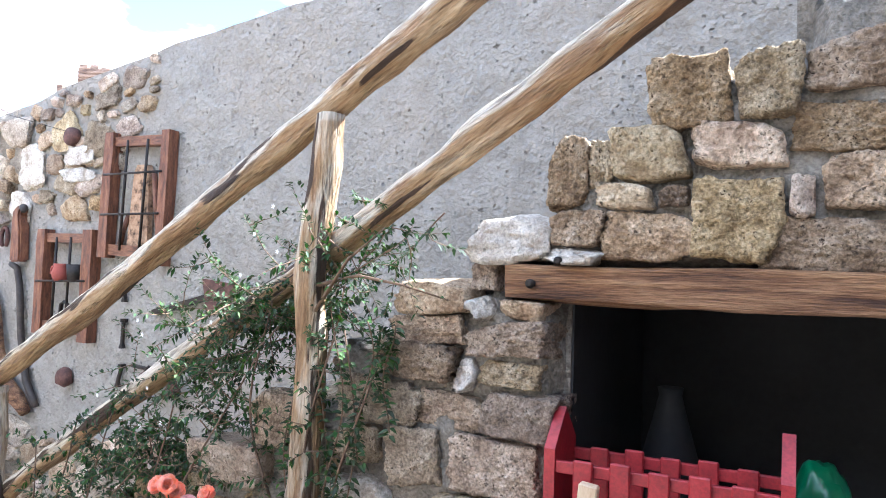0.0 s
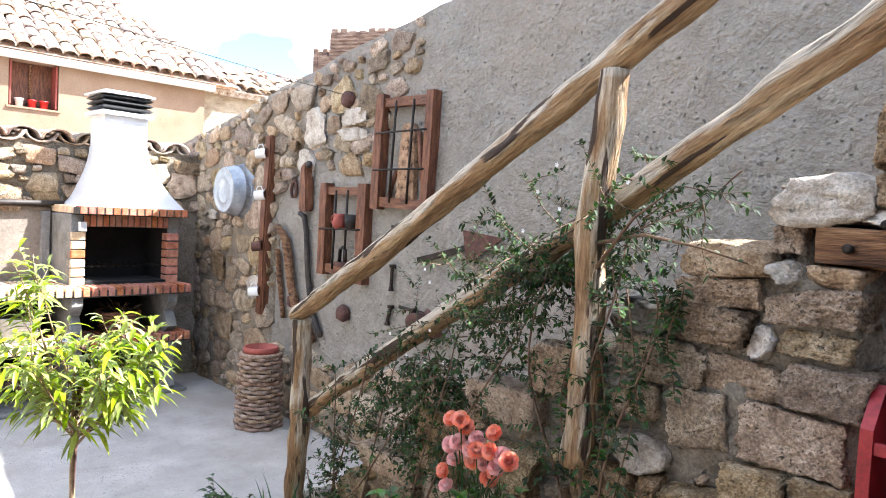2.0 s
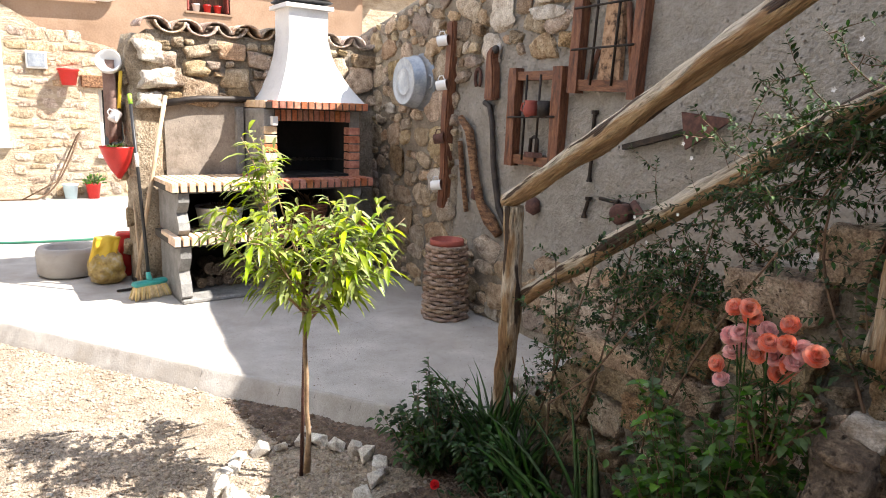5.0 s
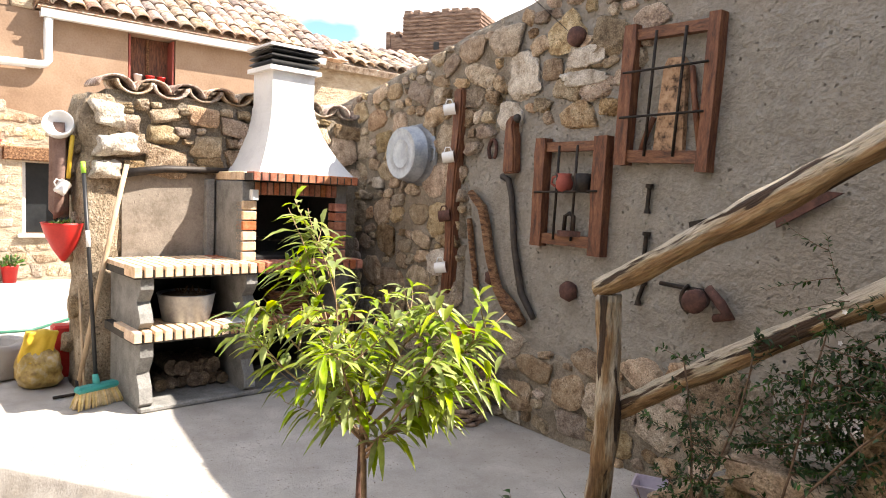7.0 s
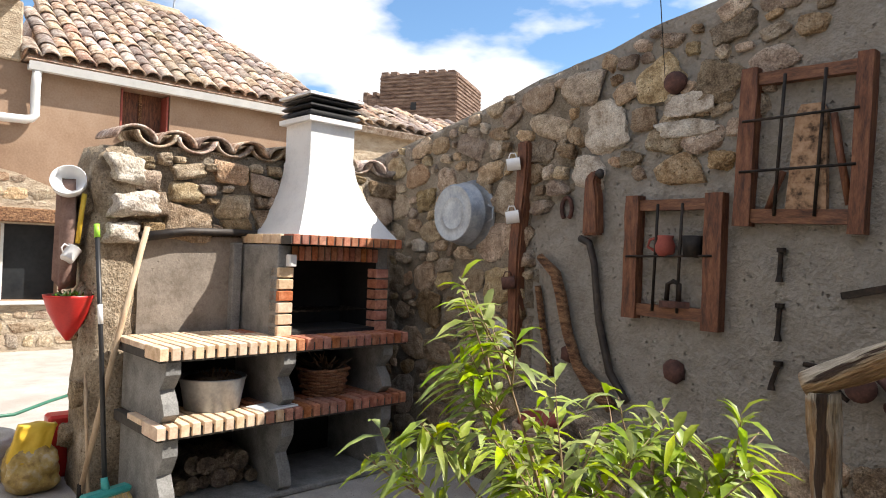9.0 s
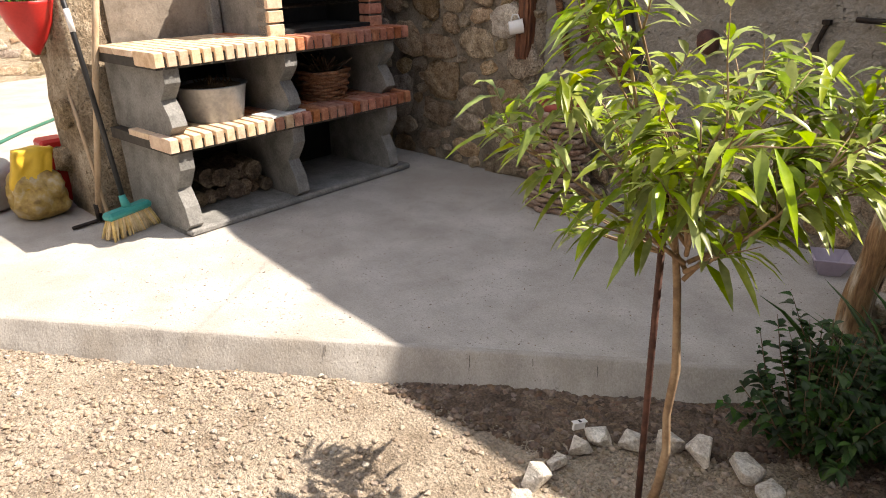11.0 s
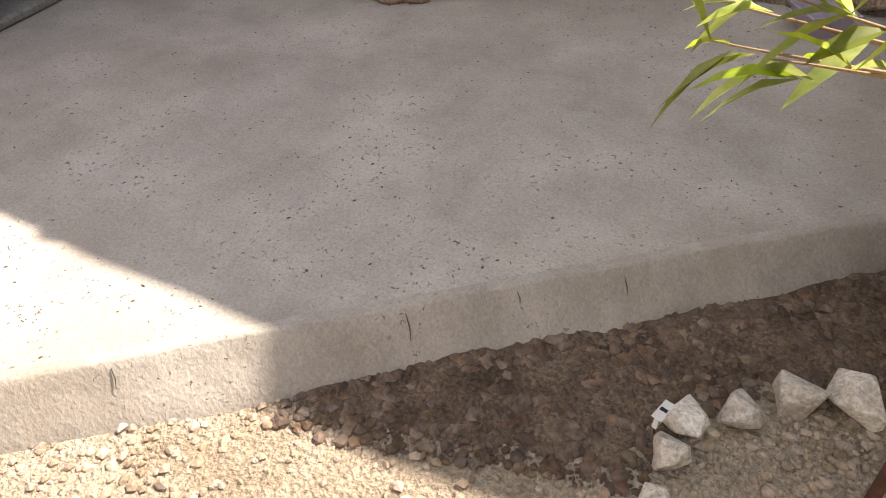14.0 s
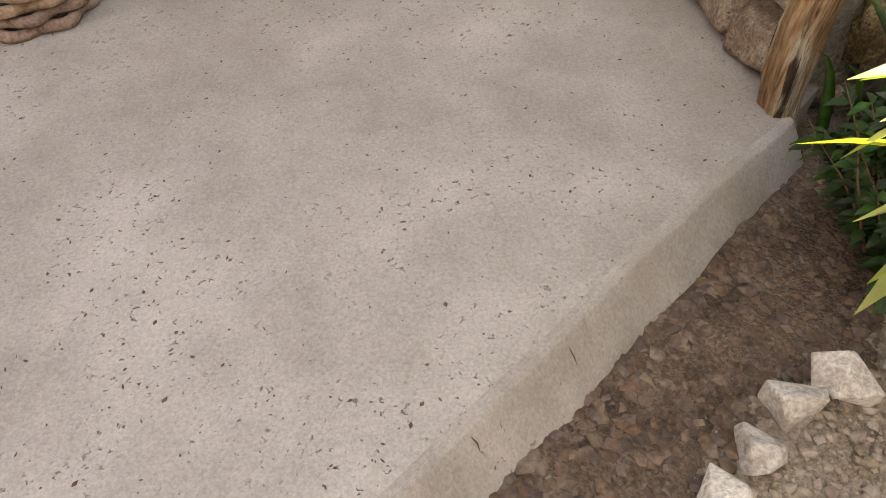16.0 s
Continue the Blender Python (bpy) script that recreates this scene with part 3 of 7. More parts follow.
def wall_top(x):
    """Height of the garden wall's sloping top."""
    xs = (-7.2, -5.75, -5.1, -4.57, -4.12, -3.74, -3.4, -2.95, -2.17, -1.8, 2.6)
    zs = (2.05, 2.28, 2.40, 2.51, 2.58, 2.66, 2.70, 2.77, 2.85, 2.87, 2.88)
    return float(np.interp(x, xs, zs))


def kerb_y(x):
    return float(np.interp(x, [p[0] for p in KERB], [p[1] for p in KERB]))


def ground_z(x, y):
    """The bare soil: level, banked a little towards the planted strip, with shallow dents."""
    bank = -0.018 + 0.05 * max(0.0, min(1.0, (x + 2.95) / 1.0)) * max(0.0, min(1.0, (y + 0.2) / 1.2))
    return bank + 0.012 * noise.noise(Vector((x * 2.3, y * 2.3, 0.4))) + 0.005 * noise.noise(Vector((x * 9, y * 9, 2.4)))


# ground: one sheet, fine near the walk, coarse to the horizon
def axis_steps(lo, hi, fine, far):
    out, v, s = list(np.arange(lo, hi, fine)), hi, fine
    while v < far:
        out.append(v)
        s *= 1.6
        v += s
    out.append(far)
    v, s, low = lo, fine, []
    while v > -far:
        s *= 1.6
        v -= s
        low.append(max(v, -far))
    return low[::-1] + out


gx, gy = axis_steps(-6.4, 1.0, 0.05, 900), axis_steps(-2.2, 2.2, 0.05, 900)
gv = []
for yy in gy:
    for xx in gx:
        near = -7 < xx < 1.5 and -2.5 < yy < 2.5
        gv.append((xx, yy, ground_z(xx, yy) if near else (0.0 if abs(xx) < 60 and abs(yy) < 60 else -0.5)))
nx_ = len(gx)
gf = [(j * nx_ + i, j * nx_ + i + 1, (j + 1) * nx_ + i + 1, (j + 1) * nx_ + i) for j in range(len(gy) - 1) for i in range(nx_ - 1)]
gm = bpy.data.meshes.new("ground")
gm.from_pydata(gv, [], gf)
gm.materials.append(M["soil"])
gm.polygons.foreach_set("use_smooth", [True] * len(gm.polygons))
ground = tagged(new("ground", gm), "bare dry brown soil with crumbs and small stones", "ground", kind="structure")

# concrete yard slab with its kerb
bm = bmesh.new()
slab_line = []
for (ax, ay), (bx, by) in zip(KERB, KERB[1:]):
    steps = max(2, int(math.hypot(bx - ax, by - ay) / 0.025))
    for i in range(steps):
        t = i / steps
        x, y = ax + (bx - ax) * t, ay + (by - ay) * t
        w = 0.006 * noise.noise(Vector((x * 5, y * 5, 0)))
        slab_line.append((x - w * 0.5, y + w))
slab_line += [KERB[-1], (-2.55, 1.93), (-2.3, 2.9), (-14.5, 2.9), (-14.5, -4.3)]
prism(bm, slab_line, "z", -0.25, SLAB)
slab = solid("pavement", bm, "concrete", "pale grey poured concrete terrace with a rough raised edge", "terrace", "structure")
# sloping kerb fillet, trowelled down to the soil
bm = bmesh.new()
rows_k = []
for i, (x, y) in enumerate(slab_line[:-5]):
    xa, ya = slab_line[max(0, i - 2)]
    xb, yb = slab_line[min(len(slab_line) - 6, i + 2)]
    nrm = Vector((yb - ya, xa - xb, 0)).normalized()
    row = []
    for off, z in ((-0.012, SLAB + 0.0008), (0.006, SLAB - 0.0005), (0.012, SLAB - 0.006), (0.022, SLAB - 0.022), (0.04, SLAB - 0.05), (0.057, SLAB - 0.075), (0.08, SLAB - 0.108), (0.12, SLAB - 0.2)):
        w = 0.003 * noise.noise(Vector((x * 7, y * 7, z * 9))) + 0.003 * noise.noise(Vector((x * 29, y * 29, z * 14)))
        amt = min(1.0, max(0.0, (off - 0.006) * 120))
        row.append(bm.verts.new((x + nrm.x * (off + w * amt), y + nrm.y * (off + w * amt), z + w * 0.4 * amt)))
    rows_k.append(row)
for p, q in zip(rows_k, rows_k[1:]):
    for j in range(7):
        bm.faces.new((p[j], p[j + 1], q[j + 1], q[j]))
bmesh.ops.recalc_face_normals(bm, faces=bm.faces)
if sum(f.normal.z for f in bm.faces) < 0:
    bmesh.ops.reverse_faces(bm, faces=bm.faces)
kerb = solid("kerb", bm, "kerbconc", "rough upright concrete kerb along the terrace edge", "kerb", "structure", smooth=True)
# shrinkage cracks in the kerb's face
for cx, ch in ((-3.61, 0.045), (-3.27, 0.05), (-3.44, 0.02), (-4.02, 0.03)):
    cy = kerb_y(cx)
    cn = Vector((0.6, -0.8, 0))
    pts = [Vector((cx, cy, SLAB - 0.012)) + cn * 0.017, Vector((cx + 0.003, cy + 0.001, SLAB - 0.012 - ch * 0.5)) + cn * (0.018 + ch * 0.32), Vector((cx + 0.001, cy, SLAB - 0.012 - ch)) + cn * (0.019 + ch * 0.62)]
    part("crack", tube(bmesh.new(), pts, [0.0007, 0.0012, 0.0005], 5), "joint", kerb)

# long garden wall: rendered core, sloping top
bm = bmesh.new()
line = [(x, wall_top(x) + 0.012 * noise.noise(Vector((x * 4, 0, 0)))) for x in np.arange(-7.2, 2.61, 0.1)]
prism(bm, [(-7.2, -0.2)] + [(float(x), z) for x, z in line] + [(2.6, -0.2)], "y", WALL_Y, WALL_Y + 0.4)
wall_north = solid("wall_north", bm, "plaster", "long garden wall, rough grey cement render with bare rubble stone patches", "wall", "structure")

# rubble coating under the stones: a thin bed of mortar
def patch(x, z):
    """Where the wall shows bare stones instead of render."""
    w = 0.12 * noise.noise(Vector((x * 2.6, z * 2.6, 5.0)))
    if x < -4.62 + w + (0.18 if z > 1.75 else 0.0):
        return True
    if z < 0.66 + w + 0.05 * (x + 3):
        return True
    return z > 1.87 + w + max(0.0, (x + 3.42) * 1.6) and x < -3.02 + w


def bed_face(x0, x1, z0, z1, step, test, top, y, amp, name, mat, parent, proud=lambda x, z: 0.0):
    """A slightly uneven sheet with thickness in front of a wall, only where test() says so."""
    bm = bmesh.new()
    xs, zs = np.arange(x0, x1, step), np.arange(z0, z1, step)
    made = {}

    def at(i, j):
        if (i, j) not in made:
            x, z = float(xs[0] + i * step), float(zs[0] + j * step)
            z = min(z, top(x) - 0.004)
            made[i, j] = bm.verts.new((x, y - 0.022 - proud(x, z) - amp * (0.5 + noise.noise(Vector((x * 9, z * 9, 1.0)) ) + 0.45 * noise.noise(Vector((x * 27, z * 27, 4.0)))), z))
        return made[i, j]
    for i in range(len(xs)):
        for j in range(len(zs)):
            cx, cz = xs[i] + step / 2, zs[j] + step / 2
            if cz < top(cx) and test(cx, cz):
                vs = [at(i, j), at(i + 1, j), at(i + 1, j + 1), at(i, j + 1)]
                if len({v.co.to_tuple(5) for v in vs}) == 4:
                    bm.faces.new(vs)
    for v in bm.verts:
        if v.is_boundary:
            v.co += Vector((0.015 * noise.noise(v.co * 21), 0, 0.015 * noise.noise(v.co * 21 + Vector((0, 0, 7)))))
            v.co.y = y - 0.002
    ext = bmesh.ops.extrude_face_region(bm, geom=list(bm.faces))
    for v in ext["geom"]:
        if isinstance(v, bmesh.types.BMVert):
            v.co.y = y + 0.004
    bmesh.ops.recalc_face_normals(bm, faces=bm.faces)
    return part(name, bm, mat, parent, smooth=True)


bed = bed_face(-6.4, -2.55, 0.0, 2.85, 0.04, lambda x, z: patch(x, z) and (x < -4.25 + 0.1 * math.sin(z * 9) or z < 0.75), wall_top, WALL_Y, 0.012, "mortar_bed", "mortar", wall_north)

# stair block: steps of rubble between the handrail and the wall
STEP_X = (-2.62, -2.20, -1.86, -1.62, -1.32, -1.09, -0.88, -0.655, -0.47, -0.22, 0.03, 0.28, 0.53, 1.8)
STEP_Z = (0.33, 0.66, 0.86, 1.06, 1.22, 1.40, 1.545, 1.70, 1.87, 2.03, 2.19, 2.35, 2.51)
OPEN_X0, OPEN_X1, OPEN_Z0, OPEN_Z1 = -0.44, 0.62, 0.86, 1.53
prof = [(STEP_X[0], -0.1)]
for i, z in enumerate(STEP_Z):
    prof += [(STEP_X[i], z), (STEP_X[i + 1], z)]
prof += [(STEP_X[-1], OPEN_Z1 + 0.09), (OPEN_X0 - 0.1, OPEN_Z1 + 0.09), (OPEN_X0 - 0.1, OPEN_Z1), (OPEN_X0, OPEN_Z1), (OPEN_X0, OPEN_Z0), (STEP_X[-1], OPEN_Z0), (STEP_X[-1], -0.1)]
bm = bmesh.new()
prism(bm, prof, "y", FACE_Y + 0.08, WALL_Y - 0.003)
stair_core = solid("stairs", bm, "cement", "rubble stone stair block climbing beside the garden wall", "stairs", "structure")


def step_top(x):
    for i in range(len(STEP_Z)):
        if STEP_X[i] <= x < STEP_X[i + 1]:
            return STEP_Z[i]
    return 0.0


bed_face(-2.61, 1.78, 0.0, 2.6, 0.03, lambda x, z: not (x > OPEN_X0 - 0.01 and OPEN_Z0 < z < OPEN_Z1 + 0.1) and not (x > OPEN_X0 - 0.12 and OPEN_Z1 - 0.01 < z < OPEN_Z1 + 0.1), step_top, FACE_Y + 0.08, 0.035, "mortar_bed", "cement", stair_core, lambda x, z: 0.03 * max(0.0, min(1.0, (z - 0.95) * 5)))
bm = bmesh.new()
box(bm, OPEN_X1, STEP_X[-1] - 0.01, FACE_Y + 0.06, WALL_Y - 0.01, OPEN_Z0, OPEN_Z1 + 0.09)
part("jamb", bm, "mortar", stair_core)
# near-black sheets added over the niche walls, its shade as their colour
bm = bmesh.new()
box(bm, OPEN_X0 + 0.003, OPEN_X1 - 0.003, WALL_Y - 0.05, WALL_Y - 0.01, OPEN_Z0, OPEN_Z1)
part("niche_back_shade", bm, "dark", stair_core)
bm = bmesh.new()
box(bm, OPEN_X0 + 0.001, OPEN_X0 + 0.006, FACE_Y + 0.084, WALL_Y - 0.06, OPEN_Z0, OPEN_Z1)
part("niche_side_shade", bm, "dark", stair_core)
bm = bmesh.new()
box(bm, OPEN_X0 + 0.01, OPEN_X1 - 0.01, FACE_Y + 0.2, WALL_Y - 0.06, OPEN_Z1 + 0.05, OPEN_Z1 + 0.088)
part("niche_top_shade", bm, "dark", stair_core)

# wall behind the barbecue, with its end pier
BACK_X = -5.97
bm = bmesh.new()
box(bm, BACK_X - 0.34, BACK_X, 0.94, WALL_Y - 0.004, 0.0, 2.0)
wall_west = solid("wall_west", bm, "mortar", "short rubble wall behind the barbecue capped with clay tiles", "wall", "structure")


# ---- handrail of stripped poles ----
def pole(a, b, r0, r1, bend=0.02, seed=0.0, n=26, rough=0.3):
    a, b = Vector(a), Vector(b)
    pts, rad = [], []
    for i in range(n + 1):
        t = i / n
        p = a.lerp(b, t)
        p += Vector((0, 1, 0)) * bend * noise.noise(Vector((t * 2.5, seed, 0))) + Vector((0, 0, 1)) * bend * noise.noise(Vector((t * 2.5, seed, 7)))
        pts.append(p)
        rad.append((r0 + (r1 - r0) * t) * (1 + 0.12 * noise.noise(Vector((t * 9, seed, 3)))))
    return tube(bmesh.new(), pts, rad, 22, rough, seed=seed, freq=7.0)


def pole_part(name, a, b, r0, r1, bend, seed, n=26):
    """A pole built along its own x axis, so that its grain runs lengthwise."""
    a, b = Vector(a), Vector(b)
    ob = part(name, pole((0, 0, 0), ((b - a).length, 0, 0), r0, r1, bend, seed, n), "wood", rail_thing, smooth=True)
    ob.matrix_basis = Matrix.Translation(a) @ (b - a).to_track_quat("X", "Z").to_matrix().to_4x4()
    return ob


rail_thing = thing("handrail", (0, 0, 0), "rustic handrail of weathered stripped tree poles beside the stone stairs", "handrail")
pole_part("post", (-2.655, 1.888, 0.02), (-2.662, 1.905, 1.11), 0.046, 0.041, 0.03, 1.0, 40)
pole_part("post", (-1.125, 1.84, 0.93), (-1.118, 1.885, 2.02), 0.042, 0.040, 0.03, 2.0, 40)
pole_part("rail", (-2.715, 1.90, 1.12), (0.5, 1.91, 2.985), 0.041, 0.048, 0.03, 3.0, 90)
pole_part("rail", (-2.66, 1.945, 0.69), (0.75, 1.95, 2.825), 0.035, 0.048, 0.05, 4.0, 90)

# ---- lintel beam ----
bm = bmesh.new()
bmesh.ops.create_cube(bm, size=1.0)
bmesh.ops.subdivide_edges(bm, edges=bm.edges, cuts=9, use_grid_fill=True)
for v in bm.verts:
    v.co = Vector((0.26 + v.co.x * 1.66, FACE_Y + 0.045 + v.co.y * 0.15, 1.575 + v.co.z * 0.085))
    v.co += Vector((0, 0.6, 1)) * 0.012 * noise.noise(Vector((v.co.x * 4, v.co.y * 12, v.co.z * 14)))
lintel = thing("lintel_beam", (0, 0, 0), "brown stained rough timber lintel with iron bolts over the niche", "beam")
part("beam", bm, "beam", lintel, smooth=True)
for bx, bz, br in ((-0.505, 1.575, 0.011), (-0.44, 1.628, 0.010)):
    bm = lathe(bmesh.new(), [(0.004, 0), (br, 0.001), (br, 0.012), (br * 0.5, 0.018), (0.002, 0.018)], 12, pose(bx, FACE_Y - 0.025, bz, 90, 0, 0))
    part("bolt", bm, "iron", lintel)

# ---- barbecue ----
bbq = thing("barbecue", (-5.26, 0.95, SLAB, 0, 0, 3.5), "grey concrete barbecue with brick-edged shelves, brick firebox and white hood", "barbecue")
L, D = 1.58, 0.62


def leg(y):
    """A cast side slab with a waisted front edge, between floor and shelf or shelf and counter."""
    def one(z0, z1):
        h = z1 - z0
        out = [(-D, z0), (-0.10, z0), (-0.03, z0 + 0.06), (-0.05, z0 + h * 0.35), (-0.10, z0 + h * 0.55), (-0.06, z0 + h * 0.68), (-0.03, z0 + h * 0.8), (-0.03, z1), (-D, z1)]
        return prism(bmesh.new(), out, "y", y, y + 0.075)
    for z0, z1 in ((0.0, 0.42), (0.48, 0.80)):
        part("side_slab", one(z0, z1), "castconc", bbq)


for y in (0.05, 0.70, 1.40):
    leg(y)
for z in (0.42, 0.80):
    bm = boxed(-D, -0.012, 0.012, L - 0.012, z, z + 0.052)
    part("shelf_core" if z < 0.5 else "counter_core", bm, "joint", bbq)
bm = boxed(-D, -0.03, 0.05, L, 0.0, 0.035, bevel=0.01)
part("plinth", bm, "castconc", bbq)
# black panels added behind the shelves; the shade there is their colour
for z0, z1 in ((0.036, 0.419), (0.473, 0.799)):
    part("shelf_shade_panel", boxed(-D + 0.004, -D + 0.02, 0.126, L - 0.11, z0, z1), "soot_shade", bbq, "black panel added for the shade behind the shelves")
# firebox
for y0, y1 in ((0.735, 0.82), (1.46, 1.545)):
    part("firebox_side", boxed(-D - 0.03, -0.20, y0, y1, 0.86, 1.40, bevel=0.006), "castconc", bbq)
part("firebox_back", boxed(-D - 0.03, -D + 0.03, 0.82, 1.46, 0.86, 1.40), "soot_shade", bbq)
part("firebox_top", boxed(-D - 0.03, -0.28, 0.82, 1.46, 1.33, 1.40), "soot_shade", bbq)
part("firebox_floor", boxed(-D, -0.19, 0.82, 1.46, 0.862, 0.895), "soot_shade", bbq)
for y in (0.823, 1.453):
    part("firebox_lining", boxed(-D + 0.03, -0.21, y, y + 0.005, 0.895, 1.33), "soot_shade", bbq)
for i in range(12):
    part("grill_bar", boxed(-D + 0.06, -0.24, 0.85 + i * 0.052, 0.857 + i * 0.052, 1.0, 1.008), "iron", bbq)
part("upright", boxed(-D - 0.05, -D + 0.02, 0.66, 0.72, 0.865, 1.405, bevel=0.006), "castconc", bbq)
part("hood_slab_core", boxed(-D - 0.055, -0.092, 0.752, 1.575, 1.405, 1.452), "joint", bbq)
part("arch_core", boxed(-0.28, -0.205, 0.815, 1.465, 1.31, 1.40), "joint", bbq)
part("bracket", boxed(-0.20, -0.15, 0.785, 0.83, 1.275, 1.345, bevel=0.004), "white", bbq, "white corner block")
# hood
def ringed(rows, mat, name, thick_cap=False):
    bm = bmesh.new()
    rings = []
    for z, x0, x1, y0, y1 in rows:
        rings.append([bm.verts.new(p) for p in ((x0, y0, z), (x1, y0, z), (x1, y1, z), (x0, y1, z))])
    for a, b in zip(rings, rings[1:]):
        for j in range(4):
            bm.faces.new((a[j], a[(j + 1) % 4], b[(j + 1) % 4], b[j]))
    bm.faces.new(rings[0][::-1])
    bm.faces.new(rings[-1])
    return part(name, bm, mat, bbq)


rows = []
for i in range(11):
    t = i / 10
    s = (1 - t) ** 1.7
    rows.append((1.456 + 0.475 * t, -0.60 - 0.03 * s, -0.30 + 0.19 * s, 0.985 - 0.175 * s, 1.32 + 0.235 * s))
ringed(rows, "white", "hood")
ringed([(1.931, -0.595, -0.305, 0.99, 1.315), (2.17, -0.595, -0.305, 0.99, 1.315)], "white", "flue")
ringed([(2.17, -0.63, -0.27, 0.955, 1.35), (2.20, -0.63, -0.27, 0.955, 1.35)], "white", "flue_collar")
for z in (2.215, 2.255, 2.295):
    ringed([(z, -0.605, -0.295, 0.98, 1.325), (z + 0.012, -0.625, -0.275, 0.96, 1.345), (z + 0.03, -0.605, -0.295, 0.98, 1.325)], "black", "louvre")
ringed([(2.20, -0.56, -0.34, 1.02, 1.285), (2.33, -0.56, -0.34, 1.02, 1.285)], "black", "cowl_core")
ringed([(2.33, -0.635, -0.265, 0.95, 1.355), (2.345, -0.635, -0.265, 0.95, 1.355), (2.365, -0.57, -0.33, 1.01, 1.295)], "white", "cowl_lid")

# ---- house across the yard ----
HX, EAVE_Z = -11.8, 3.70
house = thing("house", (0, 0, 0), "ochre stucco village house with rubble stone base and clay tile roof", "house")


def wall_with_holes(y0, y1, z0, z1, x0, x1, holes):
    """A wall in the y-z plane, cut by rectangular openings that go through it."""
    bm = bmesh.new()
    ys = sorted({y0, y1, *(h[0] for h in holes), *(h[1] for h in holes)})
    zs = sorted({z0, z1, *(h[2] for h in holes), *(h[3] for h in holes)})
    for a, b in zip(ys, ys[1:]):
        for c, d in zip(zs, zs[1:]):
            if not any(h[0] <= a and b <= h[1] and h[2] <= c and d <= h[3] for h in holes):
                box(bm, x0, x1, a, b, c, d)
    bmesh.ops.remove_doubles(bm, verts=bm.verts, dist=1e-5)
    bm.verts.index_update()
    seen = {}
    for f in bm.faces:
        seen.setdefault(frozenset(v.index for v in f.verts), []).append(f)
    bmesh.ops.delete(bm, geom=[f for fs in seen.values() if len(fs) > 1 for f in fs], context="FACES_ONLY")
    return bm


UPPER, LOWER, DOOR = (2.39, 3.05, 2.93, 3.62), (1.08, 1.72, 0.72, 1.68), (-1.5, -0.22, 0.9, 3.0)
part("wall", wall_with_holes(-7.0, 5.35, 0.0, EAVE_Z, HX - 0.35, HX, (UPPER, LOWER, DOOR)), "ochre", house)
part("back_room", boxed(HX - 3.4, HX - 0.9, -7.0, 5.35, 0.0, EAVE_Z), "dark", house)
for y0, y1 in ((-7.0, -6.7), (5.05, 5.35)):
    part("side_wall", boxed(HX - 3.4, HX - 0.352, y0, y1, 0.0, EAVE_Z), "ochre", house)
stone_b = part("stone_base", wall_with_holes(-7.0, 5.3, 0.0, 2.05, HX + 0.004, HX + 0.05, (LOWER, (-1.5, -0.22, 0.9, 2.05))), "facade", house)
bm = bmesh.new()
prism(bm, [(-0.22, 2.06), (1.9, 2.06), (1.2, 2.32), (0.5, 2.45), (-0.1, 2.8), (-0.22, 3.0)], "x", HX + 0.004, HX + 0.05)
part("bare_stone", bm, "facade", house)
part("lintel", boxed(HX + 0.02, HX + 0.10, 0.86, 1.95, 1.70, 1.88, bevel=0.015), "beam", house, "brown timber lintel")
low = part("window", boxed(HX - 0.22, HX - 0.20, 1.08, 1.72, 0.72, 1.68), "glassdark", house)
part("frame", boxed(HX - 0.205, HX - 0.16, 1.08, 1.14, 0.72, 1.68), "gutter", low)
part("sill", boxed(HX - 0.2, HX + 0.11, 1.02, 1.78, 0.67, 0.719, bevel=0.01), "gutter", low)
# brown panel added for the open recess, its darkness put into the colour
up = part("window", boxed(HX - 0.30, HX - 0.28, 2.39, 3.05, 2.93, 3.62), "oldwood", house, "recessed window, a brown panel standing for its dark recess")
part("shutter", boxed(HX - 0.28, HX - 0.02, 2.40, 2.43, 2.95, 3.60, bevel=0.006), "terracotta", up)
part("shutter", boxed(HX - 0.28, HX - 0.02, 3.01, 3.04, 2.95, 3.60, bevel=0.006), "terracotta", up)
part("mullion", boxed(HX - 0.28, HX - 0.25, 2.70, 2.74, 2.95, 3.60), "beam", up)
for y, mat in ((2.55, "enamel"), (2.72, "redpot"), (2.88, "redpot")):
    sp = thing("flowerpot", pose(HX - 0.12, y, 2.93), "small pot standing on the upstairs window sill", "flowerpot", "pots on the upstairs sill")
    part("body", lathe(bmesh.new(), [(0.045, 0), (0.06, 0.11), (0.066, 0.11), (0.066, 0.13), (0.055, 0.13), (0.04, 0.09)], 14), mat, sp, smooth=True)
part("sill", boxed(HX - 0.3, HX + 0.03, 2.36, 3.08, 2.90, 2.929), "ochre", up)
big = part("window", boxed(HX - 0.25, HX - 0.22, -1.5, -0.22, 0.9, 3.0), "glassdark", house)
for y0, y1, z0, z1 in ((-1.5, -1.42, 0.9, 3.0), (-0.32, -0.22, 0.9, 3.0), (-0.9, -0.84, 0.9, 3.0), (-1.5, -0.22, 0.9, 0.98)):
    part("frame", boxed(HX - 0.22, HX - 0.12, y0, y1, z0 + 0.001, z1 - 0.001), "gutter", big)
part("architrave", boxed(HX + 0.052, HX + 0.09, -0.22, -0.08, 0.9, 3.05), "gutter", big, "white painted surround")
part("sill", boxed(HX - 0.1, HX + 0.14, -1.6, -0.06, 0.82, 0.899, bevel=0.01), "gutter", big)
